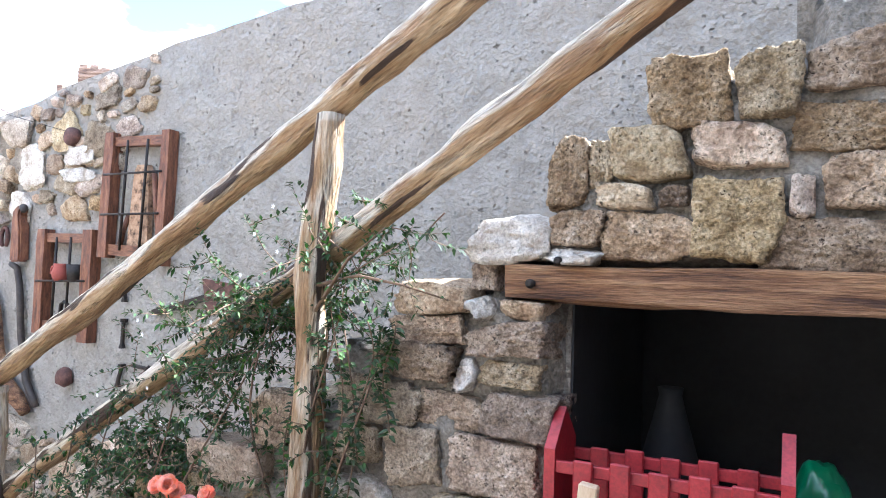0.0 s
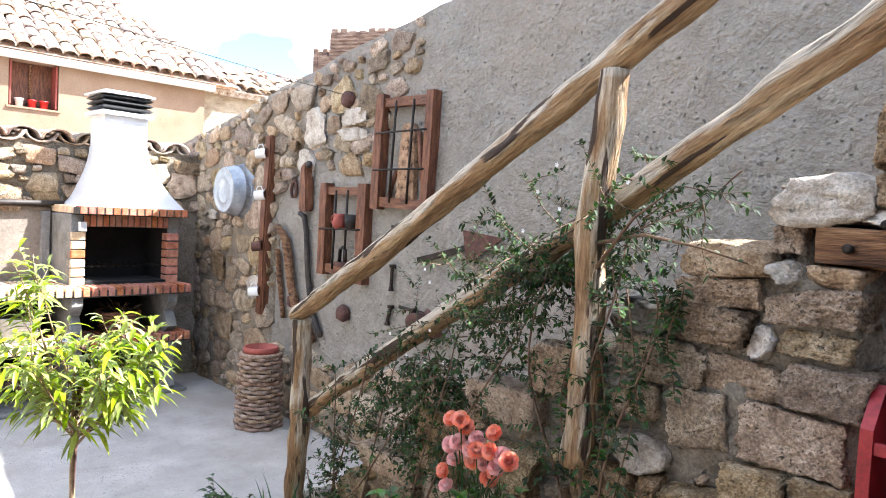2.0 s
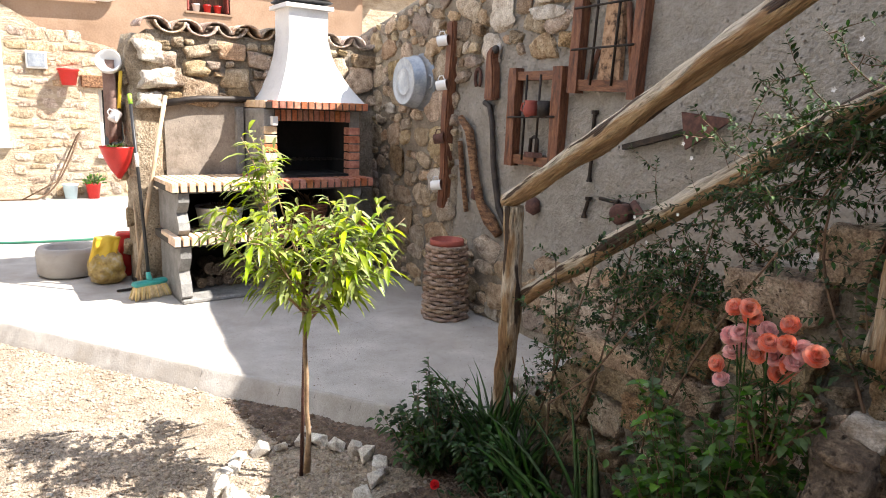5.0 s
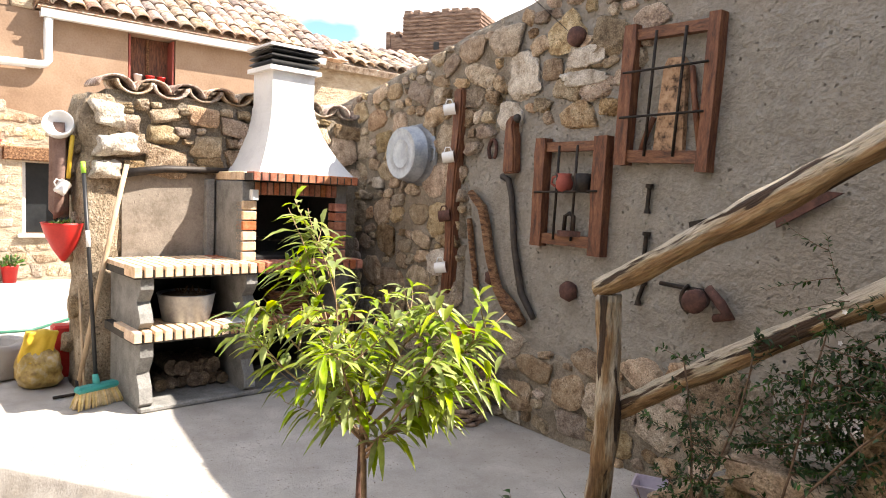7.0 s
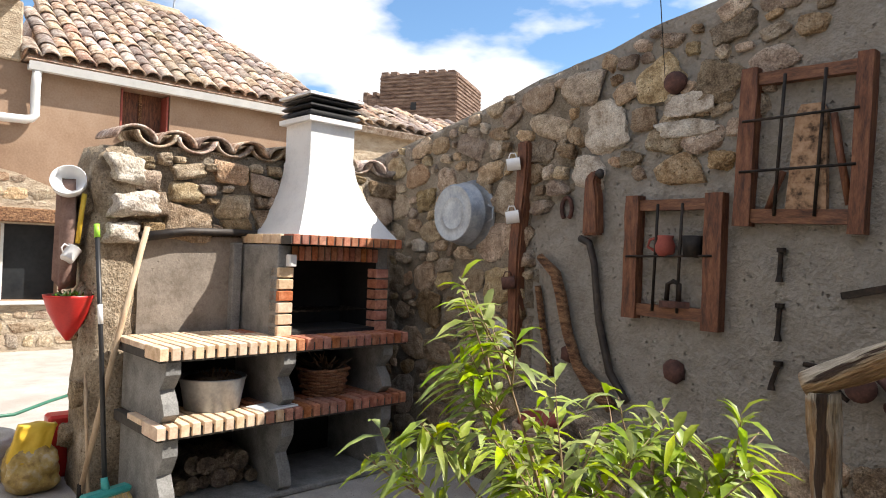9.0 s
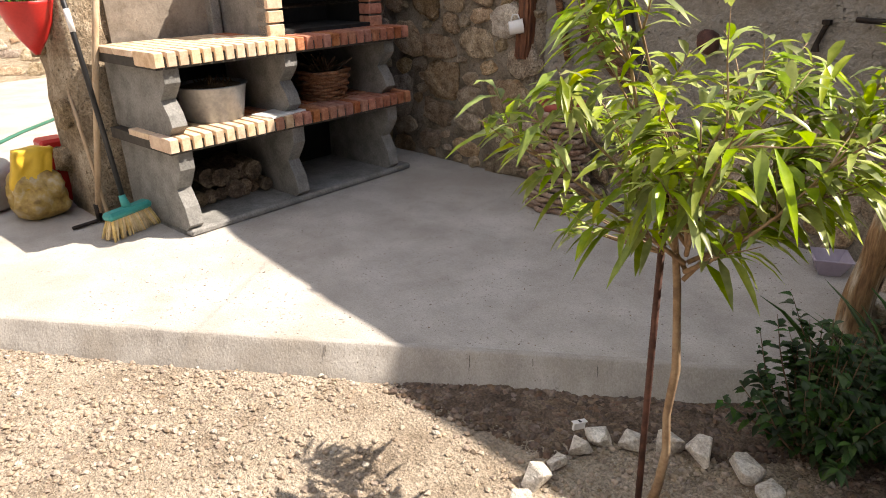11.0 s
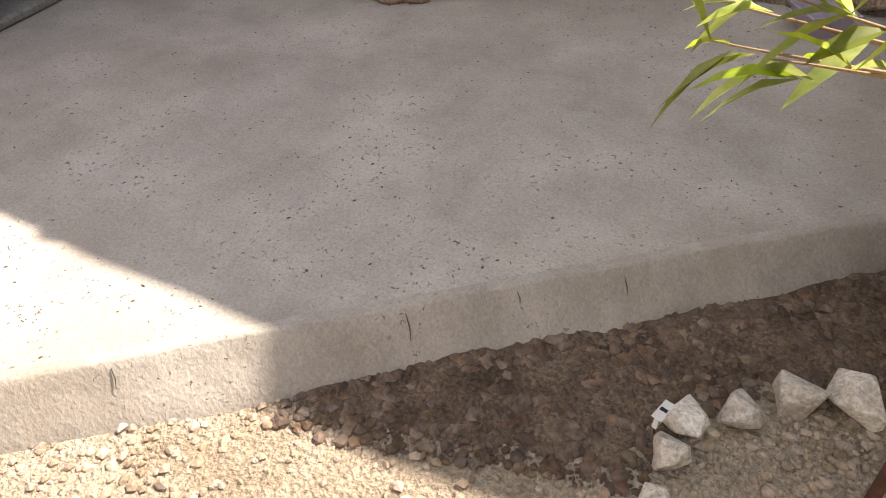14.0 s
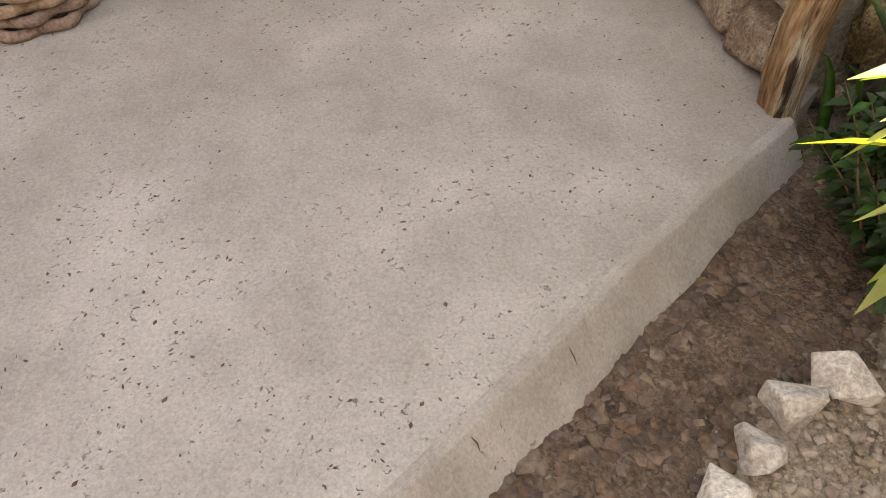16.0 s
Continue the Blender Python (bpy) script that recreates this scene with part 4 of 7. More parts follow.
# gutter and downpipe
bm = bmesh.new()
prism(bm, [(HX + 0.06, EAVE_Z - 0.02), (HX + 0.10, EAVE_Z - 0.10), (HX + 0.20, EAVE_Z - 0.10), (HX + 0.23, EAVE_Z + 0.0), (HX + 0.215, EAVE_Z + 0.0), (HX + 0.19, EAVE_Z - 0.085), (HX + 0.11, EAVE_Z - 0.085), (HX + 0.075, EAVE_Z - 0.02)], "y", 1.28, 5.45)
part("gutter", bm, "gutter", house, "pale metal gutter")
part("downpipe", tube(bmesh.new(), [(HX + 0.14, 1.38, EAVE_Z - 0.09), (HX + 0.13, 1.37, EAVE_Z - 0.3), (HX + 0.10, 1.38, 3.05), (HX + 0.10, 1.34, 3.0), (HX + 0.10, 1.28, 2.98), (HX + 0.10, -0.2, 2.93), (HX + 0.10, -2.5, 2.9)], 0.055, 10), "gutter", house, "pale metal downpipe", smooth=True)
# roof: eave, ridge and falling hip
E1, E2, R1, R2 = Vector((HX + 0.2, 1.25, EAVE_Z + 0.03)), Vector((HX + 0.2, 5.9, EAVE_Z + 0.03)), Vector((-15.0, 1.95, 5.82)), Vector((-15.0, 4.15, 5.85))
bm = bmesh.new()
for a in ((E1, E2, R2, R1), (E2, Vector((-17.5, 6.2, EAVE_Z)), R2), (R1, R2, Vector((-17.5, 6.2, EAVE_Z)), Vector((-17.5, 1.2, EAVE_Z))), (E1, R1, Vector((-17.5, 1.2, EAVE_Z)))):
    bm.faces.new([bm.verts.new(p) for p in a])
bmesh.ops.remove_doubles(bm, verts=bm.verts, dist=1e-4)
bm.faces.new([v for v in bm.verts if v.co.z < EAVE_Z + 0.1][:4])
bmesh.ops.recalc_face_normals(bm, faces=bm.faces)
roof = part("roof", bm, "tile", house)
part("ridge_cap", tube(bmesh.new(), [R1, (R1 + R2) / 2 + Vector((0, 0, 0.03)), R2], 0.13, 8, 0.2), "facade", roof)

# taller neighbour to the left
tall = thing("house", (0, 0, 0), "taller stucco house with a pale gutter beyond the yard", "house")
part("wall", boxed(HX - 4.0, HX + 0.012, -7.0, 0.95, EAVE_Z + 0.001, 4.5), "ochre", tall)
bm = bmesh.new()
prism(bm, [(-7.2, 4.5), (1.2, 4.5), (1.2, 4.62), (-7.2, 4.62)], "x", HX - 4.2, HX + 0.35)
part("roof", bm, "tile", tall)
part("gutter", boxed(HX + 0.355, HX + 0.50, -7.2, 1.2, 4.46, 4.6, bevel=0.02), "gutter", tall)
part("gable_pier", boxed(HX - 0.6, HX + 0.05, 0.955, 1.22, EAVE_Z + 0.002, 4.45, bevel=0.02), "facade", tall)

# broken-down roof and walls to the right, behind the garden wall
barn = thing("barn", (0, 0, 0), "old stone barn with a sagging clay tile roof", "barn")
part("wall", boxed(-15.0, -12.1, 5.45, 10.4, 0.0, 3.75), "facade", barn)
bm = bmesh.new()
prism(bm, [(-11.9, 3.72), (-13.3, 4.36), (-15.2, 3.6), (-15.2, 3.5), (-13.3, 4.24), (-11.95, 3.62)], "y", 5.5, 10.6)
barn_roof = part("roof", bm, "tile", barn)

# far brick tower
tower = thing("tower", pose(-45, 34.6, 0, 0, 0, -60), "ruined brown brick tower on the hill far behind", "tower")
part("shaft", boxed(-3.2, 3.2, -3.2, 3.2, 0, 15.75), "towerbrick", tower)
rtw = random.Random(2)
for i in range(8):
    part("merlon", boxed(2.4, 3.18, -3.15 + i * 0.8, -2.6 + i * 0.8, 15.75, 15.82 + rtw.random() * 0.22), "towerbrick", tower)
for i in range(21):
    z = 9.6 + i * 0.29
    part("brick_course", boxed(3.205, 3.28, -3.2, 3.2, z, z + 0.15), "towerbrick", tower)
    part("brick_course", boxed(-3.2, 3.2, 3.205, 3.28, z, z + 0.15), "towerbrick", tower)
part("ruined_wing", boxed(-1.4, 2.2, -4.4, -3.21, 0, 14.2), "towerbrick", tower)
for i in range(5):
    part("ruined_stub", boxed(0.2, 2.0, -5.3 + i * 0.42, -4.92 + i * 0.42, 12.5, 14.4 + rtw.random() * 0.7 - 0.25 * (i % 2)), "towerbrick", tower)
part("opening", boxed(3.15, 3.3, -0.5, -0.05, 12.9, 13.5), "dark", tower)

# unseen plain walls behind the camera's back, added to cut sky and bounced light
part_wall = solid("south_sky_block", boxed(-12.0, 4.0, -4.4, -4.0, -0.1, 4.2), "plaster", "unseen plain wall added to cut sky light and hold the wire", "wall", "structure")
solid("east_sky_block", boxed(1.85, 2.6, -0.6, 3.25, -0.1, 4.6), "plaster", "unseen plain wall added to cut sky and bounced light", "wall", "structure")
solid("southeast_sky_block", boxed(1.85, 2.6, -4.0, -0.605, -0.1, 6.0), "plaster", "unseen plain wall added to cut sky and bounced light", "wall", "structure")

# yard clutter in front of the house
for px, py, r, mat, lab in ((-11.62, 0.62, 0.10, "blue", "pale blue plastic bucket at the foot of the house wall"), (-11.62, 0.92, 0.10, "redpot", "red flowerpot with a small plant at the house wall")):
    fp = thing("flowerpot", pose(px, py, SLAB), lab, "flowerpot")
    part("body", lathe(bmesh.new(), [(r * 0.75, 0), (r, 0.2), (r * 1.08, 0.2), (r * 1.08, 0.225), (r * 0.95, 0.225), (r * 0.8, 0.15), (0.02, 0.15)], 20), mat, fp, smooth=True)
    if mat == "redpot":
        bm = bmesh.new()
        rr = random.Random(9)
        for i in range(70):
            d = Vector((rr.gauss(0, 1), rr.gauss(0, 1), abs(rr.gauss(0, 1)) + 0.3)).normalized()
            p = Vector((0, 0, 0.19)) + d * rr.uniform(0.04, 0.16)
            tube(bm, [p, p + d * 0.03, p + d * 0.06], [0.004, 0.016, 0.002], 4)
        part("plant", bm, "leaf_mid", fp)
wp = thing("wall_planter", pose(HX + 0.19, 0.70, 1.72), "red flowerpot hung on the sunlit stone wall", "flowerpot")
part("body", lathe(bmesh.new(), [(0.09, 0), (0.13, 0.2), (0.145, 0.2), (0.145, 0.23), (0.12, 0.23), (0.1, 0.16), (0.02, 0.16)], 20), "redpot", wp, smooth=True)
mb = thing("meter_box", pose(HX + 0.052, 0.32, 1.93), "small pale grey meter box on the stone wall", "meter box")
part("case", boxed(0, 0.05, -0.13, 0.13, 0, 0.24, bevel=0.012), "gutter", mb)
part("door", boxed(0.051, 0.06, -0.105, 0.105, 0.025, 0.215, bevel=0.004), "zinc", mb)
solid("garden_hose", tube(bmesh.new(), [(-11.55, -0.6 + 1.35 * t, SLAB + 0.02 + max(0, t - 0.55) ** 2 * 4.2) for t in np.linspace(0, 1, 18)] + [(-11.64, 0.80, 1.06), (-11.66, 0.75, 1.0), (-11.55, 0.45, 0.35), (-11.5, 0.0, SLAB + 0.02)], 0.012, 6), "twig", "dark brown garden hose hung on the house wall", "hose", smooth=True)
solid("garden_hose", tube(bmesh.new(), [(-8.15 + 0.12 * math.sin(y * 1.7) - 0.1 * abs(y), y, SLAB + 0.012) for y in np.linspace(-3.0, 0.78, 24)] + [(-8.5, 1.1, SLAB + 0.012), (-9.0, 1.6, SLAB + 0.012)], 0.014, 6), "hose", "green garden hose lying across the concrete yard", "hose", smooth=True)
tb = thing("garden_table", pose(-10.9, -0.75, SLAB), "old wooden table standing in the sunny yard", "table")
part("tabletop", boxed(-0.4, 0.4, -0.6, 0.5, 0.72, 0.78, bevel=0.01), "sunlit_brick", tb)
for lx in (-0.33, 0.33):
    for ly in (-0.52, 0.42):
        part("leg", boxed(lx - 0.04, lx + 0.04, ly - 0.04, ly + 0.04, 0, 0.72), "beam", tb)
aer = thing("tv_aerial", pose(-15.0, 4.05, 5.85), "thin metal television aerial on the roof ridge", "aerial")
part("mast", tube(bmesh.new(), [(0, 0, 0), (0, 0.1, 0.95)], 0.02, 6), "zinc", aer)
part("boom", tube(bmesh.new(), [(0, -0.9, 1.15), (0, 0.15, 0.78)], 0.014, 6), "zinc", aer)
for i in range(4):
    part("element", tube(bmesh.new(), [(-0.12, -0.1 - i * 0.06, 0.7 + i * 0.05), (0.12, -0.05 - i * 0.06, 1.02 + i * 0.03)], 0.008, 5), "zinc", aer)

# ---- things on the garden wall ----
def iron_rod(bm, a, b, r=0.006):
    return tube(bm, [a, Vector(a).lerp(Vector(b), 0.5), b], r, 8)


def timber(w, d, h, seed, cut=5):
    """A worn timber, upright, its back at y = 0."""
    bm = bmesh.new()
    bmesh.ops.create_cube(bm, size=1.0)
    bmesh.ops.subdivide_edges(bm, edges=bm.edges, cuts=cut, use_grid_fill=True)
    for v in bm.verts:
        v.co = Vector((v.co.x * w, (v.co.y - 0.5) * d, v.co.z * h))
        v.co += 0.006 * Vector((noise.noise(v.co * 9 + Vector((seed, 0, 0))), noise.noise(v.co * 9 + Vector((0, seed, 3))), 0))
    return bm


def grille_frame(x, z, w, h, lean, label, bars, cross, stile_l, stile_r):
    """A wooden window frame with iron bars hung flat on the wall."""
    f = thing("window_frame", pose(x, WALL_Y - 0.004, z, 0, lean, 0), label, "window frame", "old frames on the wall")
    for name, px, pw, ph, pz in (("stile", -w / 2 + stile_l / 2, stile_l, h + 0.03, 0.0), ("stile", w / 2 - stile_r / 2, stile_r, h + 0.05, -0.012)):
        bm = timber(pw, 0.062, ph, px * 3)
        bmesh.ops.translate(bm, verts=bm.verts, vec=(px, 0, pz))
        part(name, bm, "oldwood", f, smooth=False)
    for name, pz, ph in (("top_rail", h / 2 - 0.035, 0.052), ("bottom_rail", -h / 2 + 0.03, 0.06)):
        bm = timber(w - stile_l - stile_r + 0.004, 0.048, ph, pz * 5)
        bmesh.ops.translate(bm, verts=bm.verts, vec=((stile_l - stile_r) / 2, 0, pz))
        part(name, bm, "oldwood_h", f, smooth=False)
    for bx in bars:
        part("iron_bar", iron_rod(bmesh.new(), (bx, -0.052, -h / 2 + 0.03), (bx + 0.01, -0.052, h / 2 - 0.03), 0.0075), "iron", f, smooth=True)
    for bz in cross:
        part("iron_bar", iron_rod(bmesh.new(), (-w / 2 + 0.02, -0.066, bz), (w / 2 - 0.04, -0.066, bz + 0.015), 0.006), "iron", f, smooth=True)
    return f


grille_frame(-3.115, 1.965, 0.52, 0.66, 2.0, "tall old brown wooden frame with iron bars on the wall", (-0.085, 0.075), (0.11, -0.11), 0.072, 0.06)
grille_frame(-3.69, 1.48, 0.51, 0.58, 0.5, "smaller old brown wooden frame with iron bars and little relics", (-0.085, 0.045), (0.0,), 0.075, 0.085)

bm = bmesh.new()
prism(bm, [(-0.075, -0.24), (0.085, -0.24), (0.065, 0.16), (0.045, 0.20), (-0.035, 0.20), (-0.055, 0.16)], "y", -0.034, -0.002)
solid("honeycomb_board", bm, "honey", "dark speckled old honeycomb board standing inside the tall frame", "board", m=pose(-3.09, WALL_Y - 0.006, 1.93, 0, 2, 0))
for a, b in (((-3.25, 1.70), (-3.19, 1.86)), ((-3.0, 2.08), (-2.935, 1.71))):
    bm = tube(bmesh.new(), [(a[0], WALL_Y - 0.022, a[1]), ((a[0] + b[0]) / 2, WALL_Y - 0.028, (a[1] + b[1]) / 2), (b[0], WALL_Y - 0.022, b[1])], 0.015, 8, 0.2)
    solid("wooden_stick", bm, "oldwood", "short brown stick leaning inside the tall old frame", "stick", smooth=True)

# little relics on the smaller frame's iron shelf
jug = thing("small_jug", pose(-3.72, WALL_Y - 0.05, 1.487), "small terracotta jug on the iron bar of the frame", "jug")
part("body", lathe(bmesh.new(), [(0.03, 0), (0.045, 0.02), (0.048, 0.05), (0.035, 0.085), (0.04, 0.10), (0.033, 0.10), (0.028, 0.06)], 18), "terracotta", jug, smooth=True)
part("handle", tube(bmesh.new(), [(-0.04, 0, 0.09), (-0.085, 0, 0.08), (-0.095, 0, 0.045), (-0.045, 0, 0.02)], 0.007, 8), "terracotta", jug, smooth=True)
cup = thing("small_pot", pose(-3.575, WALL_Y - 0.055, 1.485), "small black iron pot on the bar of the frame", "pot")
part("body", lathe(bmesh.new(), [(0.03, 0), (0.042, 0.005), (0.05, 0.10), (0.046, 0.10), (0.038, 0.012)], 18), "iron", cup, smooth=True)
flat_iron = thing("flat_iron", pose(-3.67, WALL_Y - 0.05, 1.245), "old rusty clothes iron standing in the small frame", "iron")
bm = bmesh.new()
prism(bm, [(-0.06, -0.025), (0.03, -0.035), (0.085, 0.0), (0.03, 0.035), (-0.06, 0.025)], "z", 0.0, 0.03)
part("sole", bm, "rust", flat_iron)
bm = tube(bmesh.new(), [(-0.035, 0, 0.03), (-0.03, 0, 0.11), (0.0, 0, 0.125), (0.03, 0, 0.11), (0.03, 0, 0.03)], 0.012, 8)
part("handle", bm, "iron", flat_iron, smooth=True)

# upright yoke plank with mugs
bm = bmesh.new()
pts = []
for i in range(15):
    t = i / 14
    pts.append((-4.715 + 0.06 * t + 0.012 * math.sin(t * 9), 0.79 + 1.35 * t, 0.044 + 0.007 * noise.noise(Vector((t * 6, 0, 0)))))
outl = [(x - w, z) for x, z, w in pts] + [(x + w, z) for x, z, w in pts[::-1]]
prism(bm, outl, "y", WALL_Y - 0.085, WALL_Y - 0.012)
bmesh.ops.bevel(bm, geom=[e for e in bm.edges if len(e.link_faces) == 2 and e.calc_face_angle() > 1.0], offset=0.012, segments=2, affect="EDGES")
solid("wooden_yoke", bm, "oldwood", "long red-brown wooden yoke plank standing upright on the wall", "yoke")


def mug(p, turn, mat, label, r=0.038, h=0.075):
    m = thing("enamel_mug", Matrix.Translation(p) @ Vector(turn).to_track_quat("Z", "Y").to_matrix().to_4x4(), label, "mug", "mugs hung on the yoke")
    part("cup", lathe(bmesh.new(), [(r * 0.9, h), (r * 0.95, h - 0.004), (r, 0.0), (r + 0.003, -0.002), (r - 0.003, 0.0), (r * 0.9, h - 0.008)], 20), mat, m, smooth=True)
    part("handle", tube(bmesh.new(), [(0, r, 0.012), (0, r + 0.025, 0.018), (0, r + 0.028, 0.045), (0, r, 0.06)], 0.0045, 8), mat, m, smooth=True)
    return m


for mx, mz, mm, ml in ((-4.66, 2.01, "enamel", "white enamel mug hung on the wooden yoke"), (-4.655, 1.70, "enamel", "white enamel mug hung on the wooden yoke"),
                       (-4.67, 1.315, "rust", "dark red enamel mug hung on the wooden yoke"), (-4.69, 0.97, "enamel", "white enamel mug hung low on the yoke")):
    mug(Vector((mx, WALL_Y - 0.09, mz)), (-0.75, -0.75, -0.18), mm, ml)

tub = thing("zinc_washtub", pose(-5.12, WALL_Y - 0.03, 1.725, 90, 0, 0), "grey zinc washtub hung bottom outwards on the stone wall", "washtub")
part("bowl", lathe(bmesh.new(), [(0.215, 0.0), (0.222, 0.008), (0.215, 0.016), (0.205, 0.03), (0.20, 0.07), (0.203, 0.075), (0.197, 0.08), (0.18, 0.165), (0.172, 0.172), (0.165, 0.166), (0.105, 0.164), (0.10, 0.168), (0.095, 0.164), (0.04, 0.166), (0.012, 0.166)], 40), "zinc", tub, smooth=True)
for sx in (-1, 1):
    part("handle", tube(bmesh.new(), [(sx * 0.2, -0.05, 0.05), (sx * 0.245, -0.035, 0.052), (sx * 0.245, 0.035, 0.052), (sx * 0.2, 0.05, 0.05)], 0.007, 8), "zinc", tub, smooth=True)

bm = tube(bmesh.new(), [(0.035 * math.sin(a) - 4.355, WALL_Y - 0.02, 1.74 + 0.062 * math.cos(a)) for a in np.linspace(-2.6, 2.6, 15)], 0.012, 8)
solid("horseshoe", bm, "rust", "rusty iron horseshoe nailed to the wall", "horseshoe", smooth=True)

plane = thing("wood_plane", pose(-4.165, WALL_Y - 0.004, 1.75, 0, -3, 0), "dark old wooden plough handle hung on the wall", "tool")
bm = bmesh.new()
prism(bm, [(-0.055, -0.16), (0.05, -0.16), (0.05, 0.04), (0.035, 0.12), (0.055, 0.17), (0.02, 0.185), (-0.03, 0.15), (-0.04, 0.06)], "y", -0.065, 0.0)
bmesh.ops.bevel(bm, geom=[e for e in bm.edges if e.calc_face_angle(0) > 0.5], offset=0.01, segments=2, affect="EDGES")
part("body", bm, "oldwood", plane)
part("knob", tube(bmesh.new(), [(0.03, -0.03, 0.16), (0.06, -0.05, 0.165), (0.075, -0.06, 0.14)], [0.02, 0.024, 0.014], 10), "darkwood", plane, smooth=True)


def wall_tool(name, path, radii, mat, label, cat, off=0.03, seg=10, rough=0.15):
    pts = [Vector((x, WALL_Y - off, z)) for x, z in path]
    fine, rad = [], []
    for i in range(len(pts) - 1):
        for s in range(4):
            fine.append(pts[i].lerp(pts[i + 1], s / 4))
            rad.append(radii[i] + (radii[i + 1] - radii[i]) * s / 4)
    fine.append(pts[-1])
    rad.append(radii[-1])
    return solid(name, tube(bmesh.new(), fine, rad, seg, rough), mat, label, cat, smooth=True)


wall_tool("iron_hook", [(-4.25, 1.575), (-4.185, 1.55), (-4.15, 1.44), (-4.11, 1.15), (-4.03, 0.88), (-3.92, 0.745)], (0.018, 0.02, 0.02, 0.021, 0.022, 0.018), "darkwood", "long black bent wooden plough beam on the wall", "tool")
wall_tool("plough_handle", [(-4.52, 1.47), (-4.40, 1.375), (-4.355, 1.25), (-4.30, 1.05), (-4.22, 0.88), (-4.10, 0.78), (-4.00, 0.70)], (0.022, 0.032, 0.032, 0.03, 0.032, 0.048, 0.03), "beam", "curved brown wooden plough handle hung on the wall", "tool", 0.045)
wall_tool("wooden_bar", [(-4.54, 1.30), (-4.50, 1.1), (-4.42, 0.80)], (0.018, 0.02, 0.017), "beam", "straight brown wooden bar leaning on the wall", "tool")
for bx, bz, bs in ((-4.30, 0.945, 0.045), (-3.67, 0.94, 0.05)):
    st = stone_mesh("wood_block", bx, M["rust"], 2, 5.0, 0.1)
    ob = tagged(new("wood_block", st), "small rusty brown block set in the wall", "block")
    ob.matrix_basis = Matrix.LocRotScale((bx, WALL_Y - 0.03, bz), None, (bs * 2, 0.07, bs * 2.2))
for z0, z1, tilt in ((1.39, 1.535, 0.0), (1.14, 1.30, 0.0), (0.93, 1.055, -0.02)):
    ob = solid("iron_bolt", tube(bmesh.new(), [(-3.19, WALL_Y - 0.02, z1), (-3.19, WALL_Y - 0.02, z1 - 0.018), (-3.191, WALL_Y - 0.02, z1 - 0.022), (-3.195 + tilt, WALL_Y - 0.02, z0 + 0.03), (-3.195 + tilt, WALL_Y - 0.02, z0)], [0.02, 0.02, 0.011, 0.011, 0.018], 8), "iron", "rusty iron bolt hung upright on the wall", "bolt", group="iron bolts")

arrow = thing("arrow_sign", (0, 0, 0), "dark rusty iron arrow with a triangular head on the wall", "sign")
bm = bmesh.new()
prism(bm, [(-2.585, 1.535), (-2.298, 1.507), (-2.545, 1.358)], "y", WALL_Y - 0.045, WALL_Y - 0.03)
part("head", bm, "rust", arrow)
bm = boxed(-0.2, 0.2, WALL_Y - 0.04, WALL_Y - 0.006, -0.014, 0.014, m=pose(-2.755, 0, 1.395, 0, -14, 0))
part("shaft", bm, "iron", arrow)

clamp = thing("iron_lantern", pose(-2.84, WALL_Y - 0.02, 1.01), "rusty old iron press with a red drum hung on the wall", "tool")
part("drum", lathe(bmesh.new(), [(0.035, -0.06), (0.05, -0.055), (0.05, 0.05), (0.055, 0.06), (0.04, 0.07)], 16, pose(-0.02, -0.06, 0, 90, 0, 20)), "rust", clamp, smooth=True)
part("arm", tube(bmesh.new(), [(-0.24, -0.02, 0.05), (-0.1, -0.03, 0.045), (0.05, -0.03, 0.04)], 0.011, 8), "iron", clamp, smooth=True)
part("bracket", tube(bmesh.new(), [(0.02, -0.04, 0.06), (0.09, -0.05, 0.0), (0.13, -0.045, -0.05), (0.06, -0.04, -0.07)], [0.02, 0.026, 0.03, 0.02], 10, 0.2), "rust", clamp, smooth=True)
part("hoop", tube(bmesh.new(), [(-0.02 + 0.085 * math.cos(a), -0.05, 0.075 * math.sin(a)) for a in np.linspace(2.2, 4.2, 10)], 0.01, 8), "iron", clamp, smooth=True)

pulley = thing("pulley", pose(-3.70, WALL_Y - 0.01, 2.325), "rusty brown pulley block holding a wire on the wall", "pulley")
part("block", lathe(bmesh.new(), [(0.02, 0), (0.052, 0.004), (0.055, 0.03), (0.05, 0.05), (0.02, 0.055)], 16, pose(0, 0, 0, 90, 0, 0)), "rust", pulley, smooth=True)
solid("overhead_wire", tube(bmesh.new(), [Vector((-3.75, WALL_Y - 0.05, 2.36)) + Vector((0.513, -0.857, -0.05)) * d - Vector((0, 0, 0.012 * d * (7.97 - d) * 0.2)) for d in (0, 1, 2, 3, 4, 5, 6, 7, 7.97)], 0.0018, 5), "iron", "thin dark wire strung from the pulley across the garden", "wire")
# ---- things on the terrace ----
basket = thing("tall_basket", pose(-4.27, 2.57, SLAB), "tall grey-brown wicker basket standing by the wall", "basket")


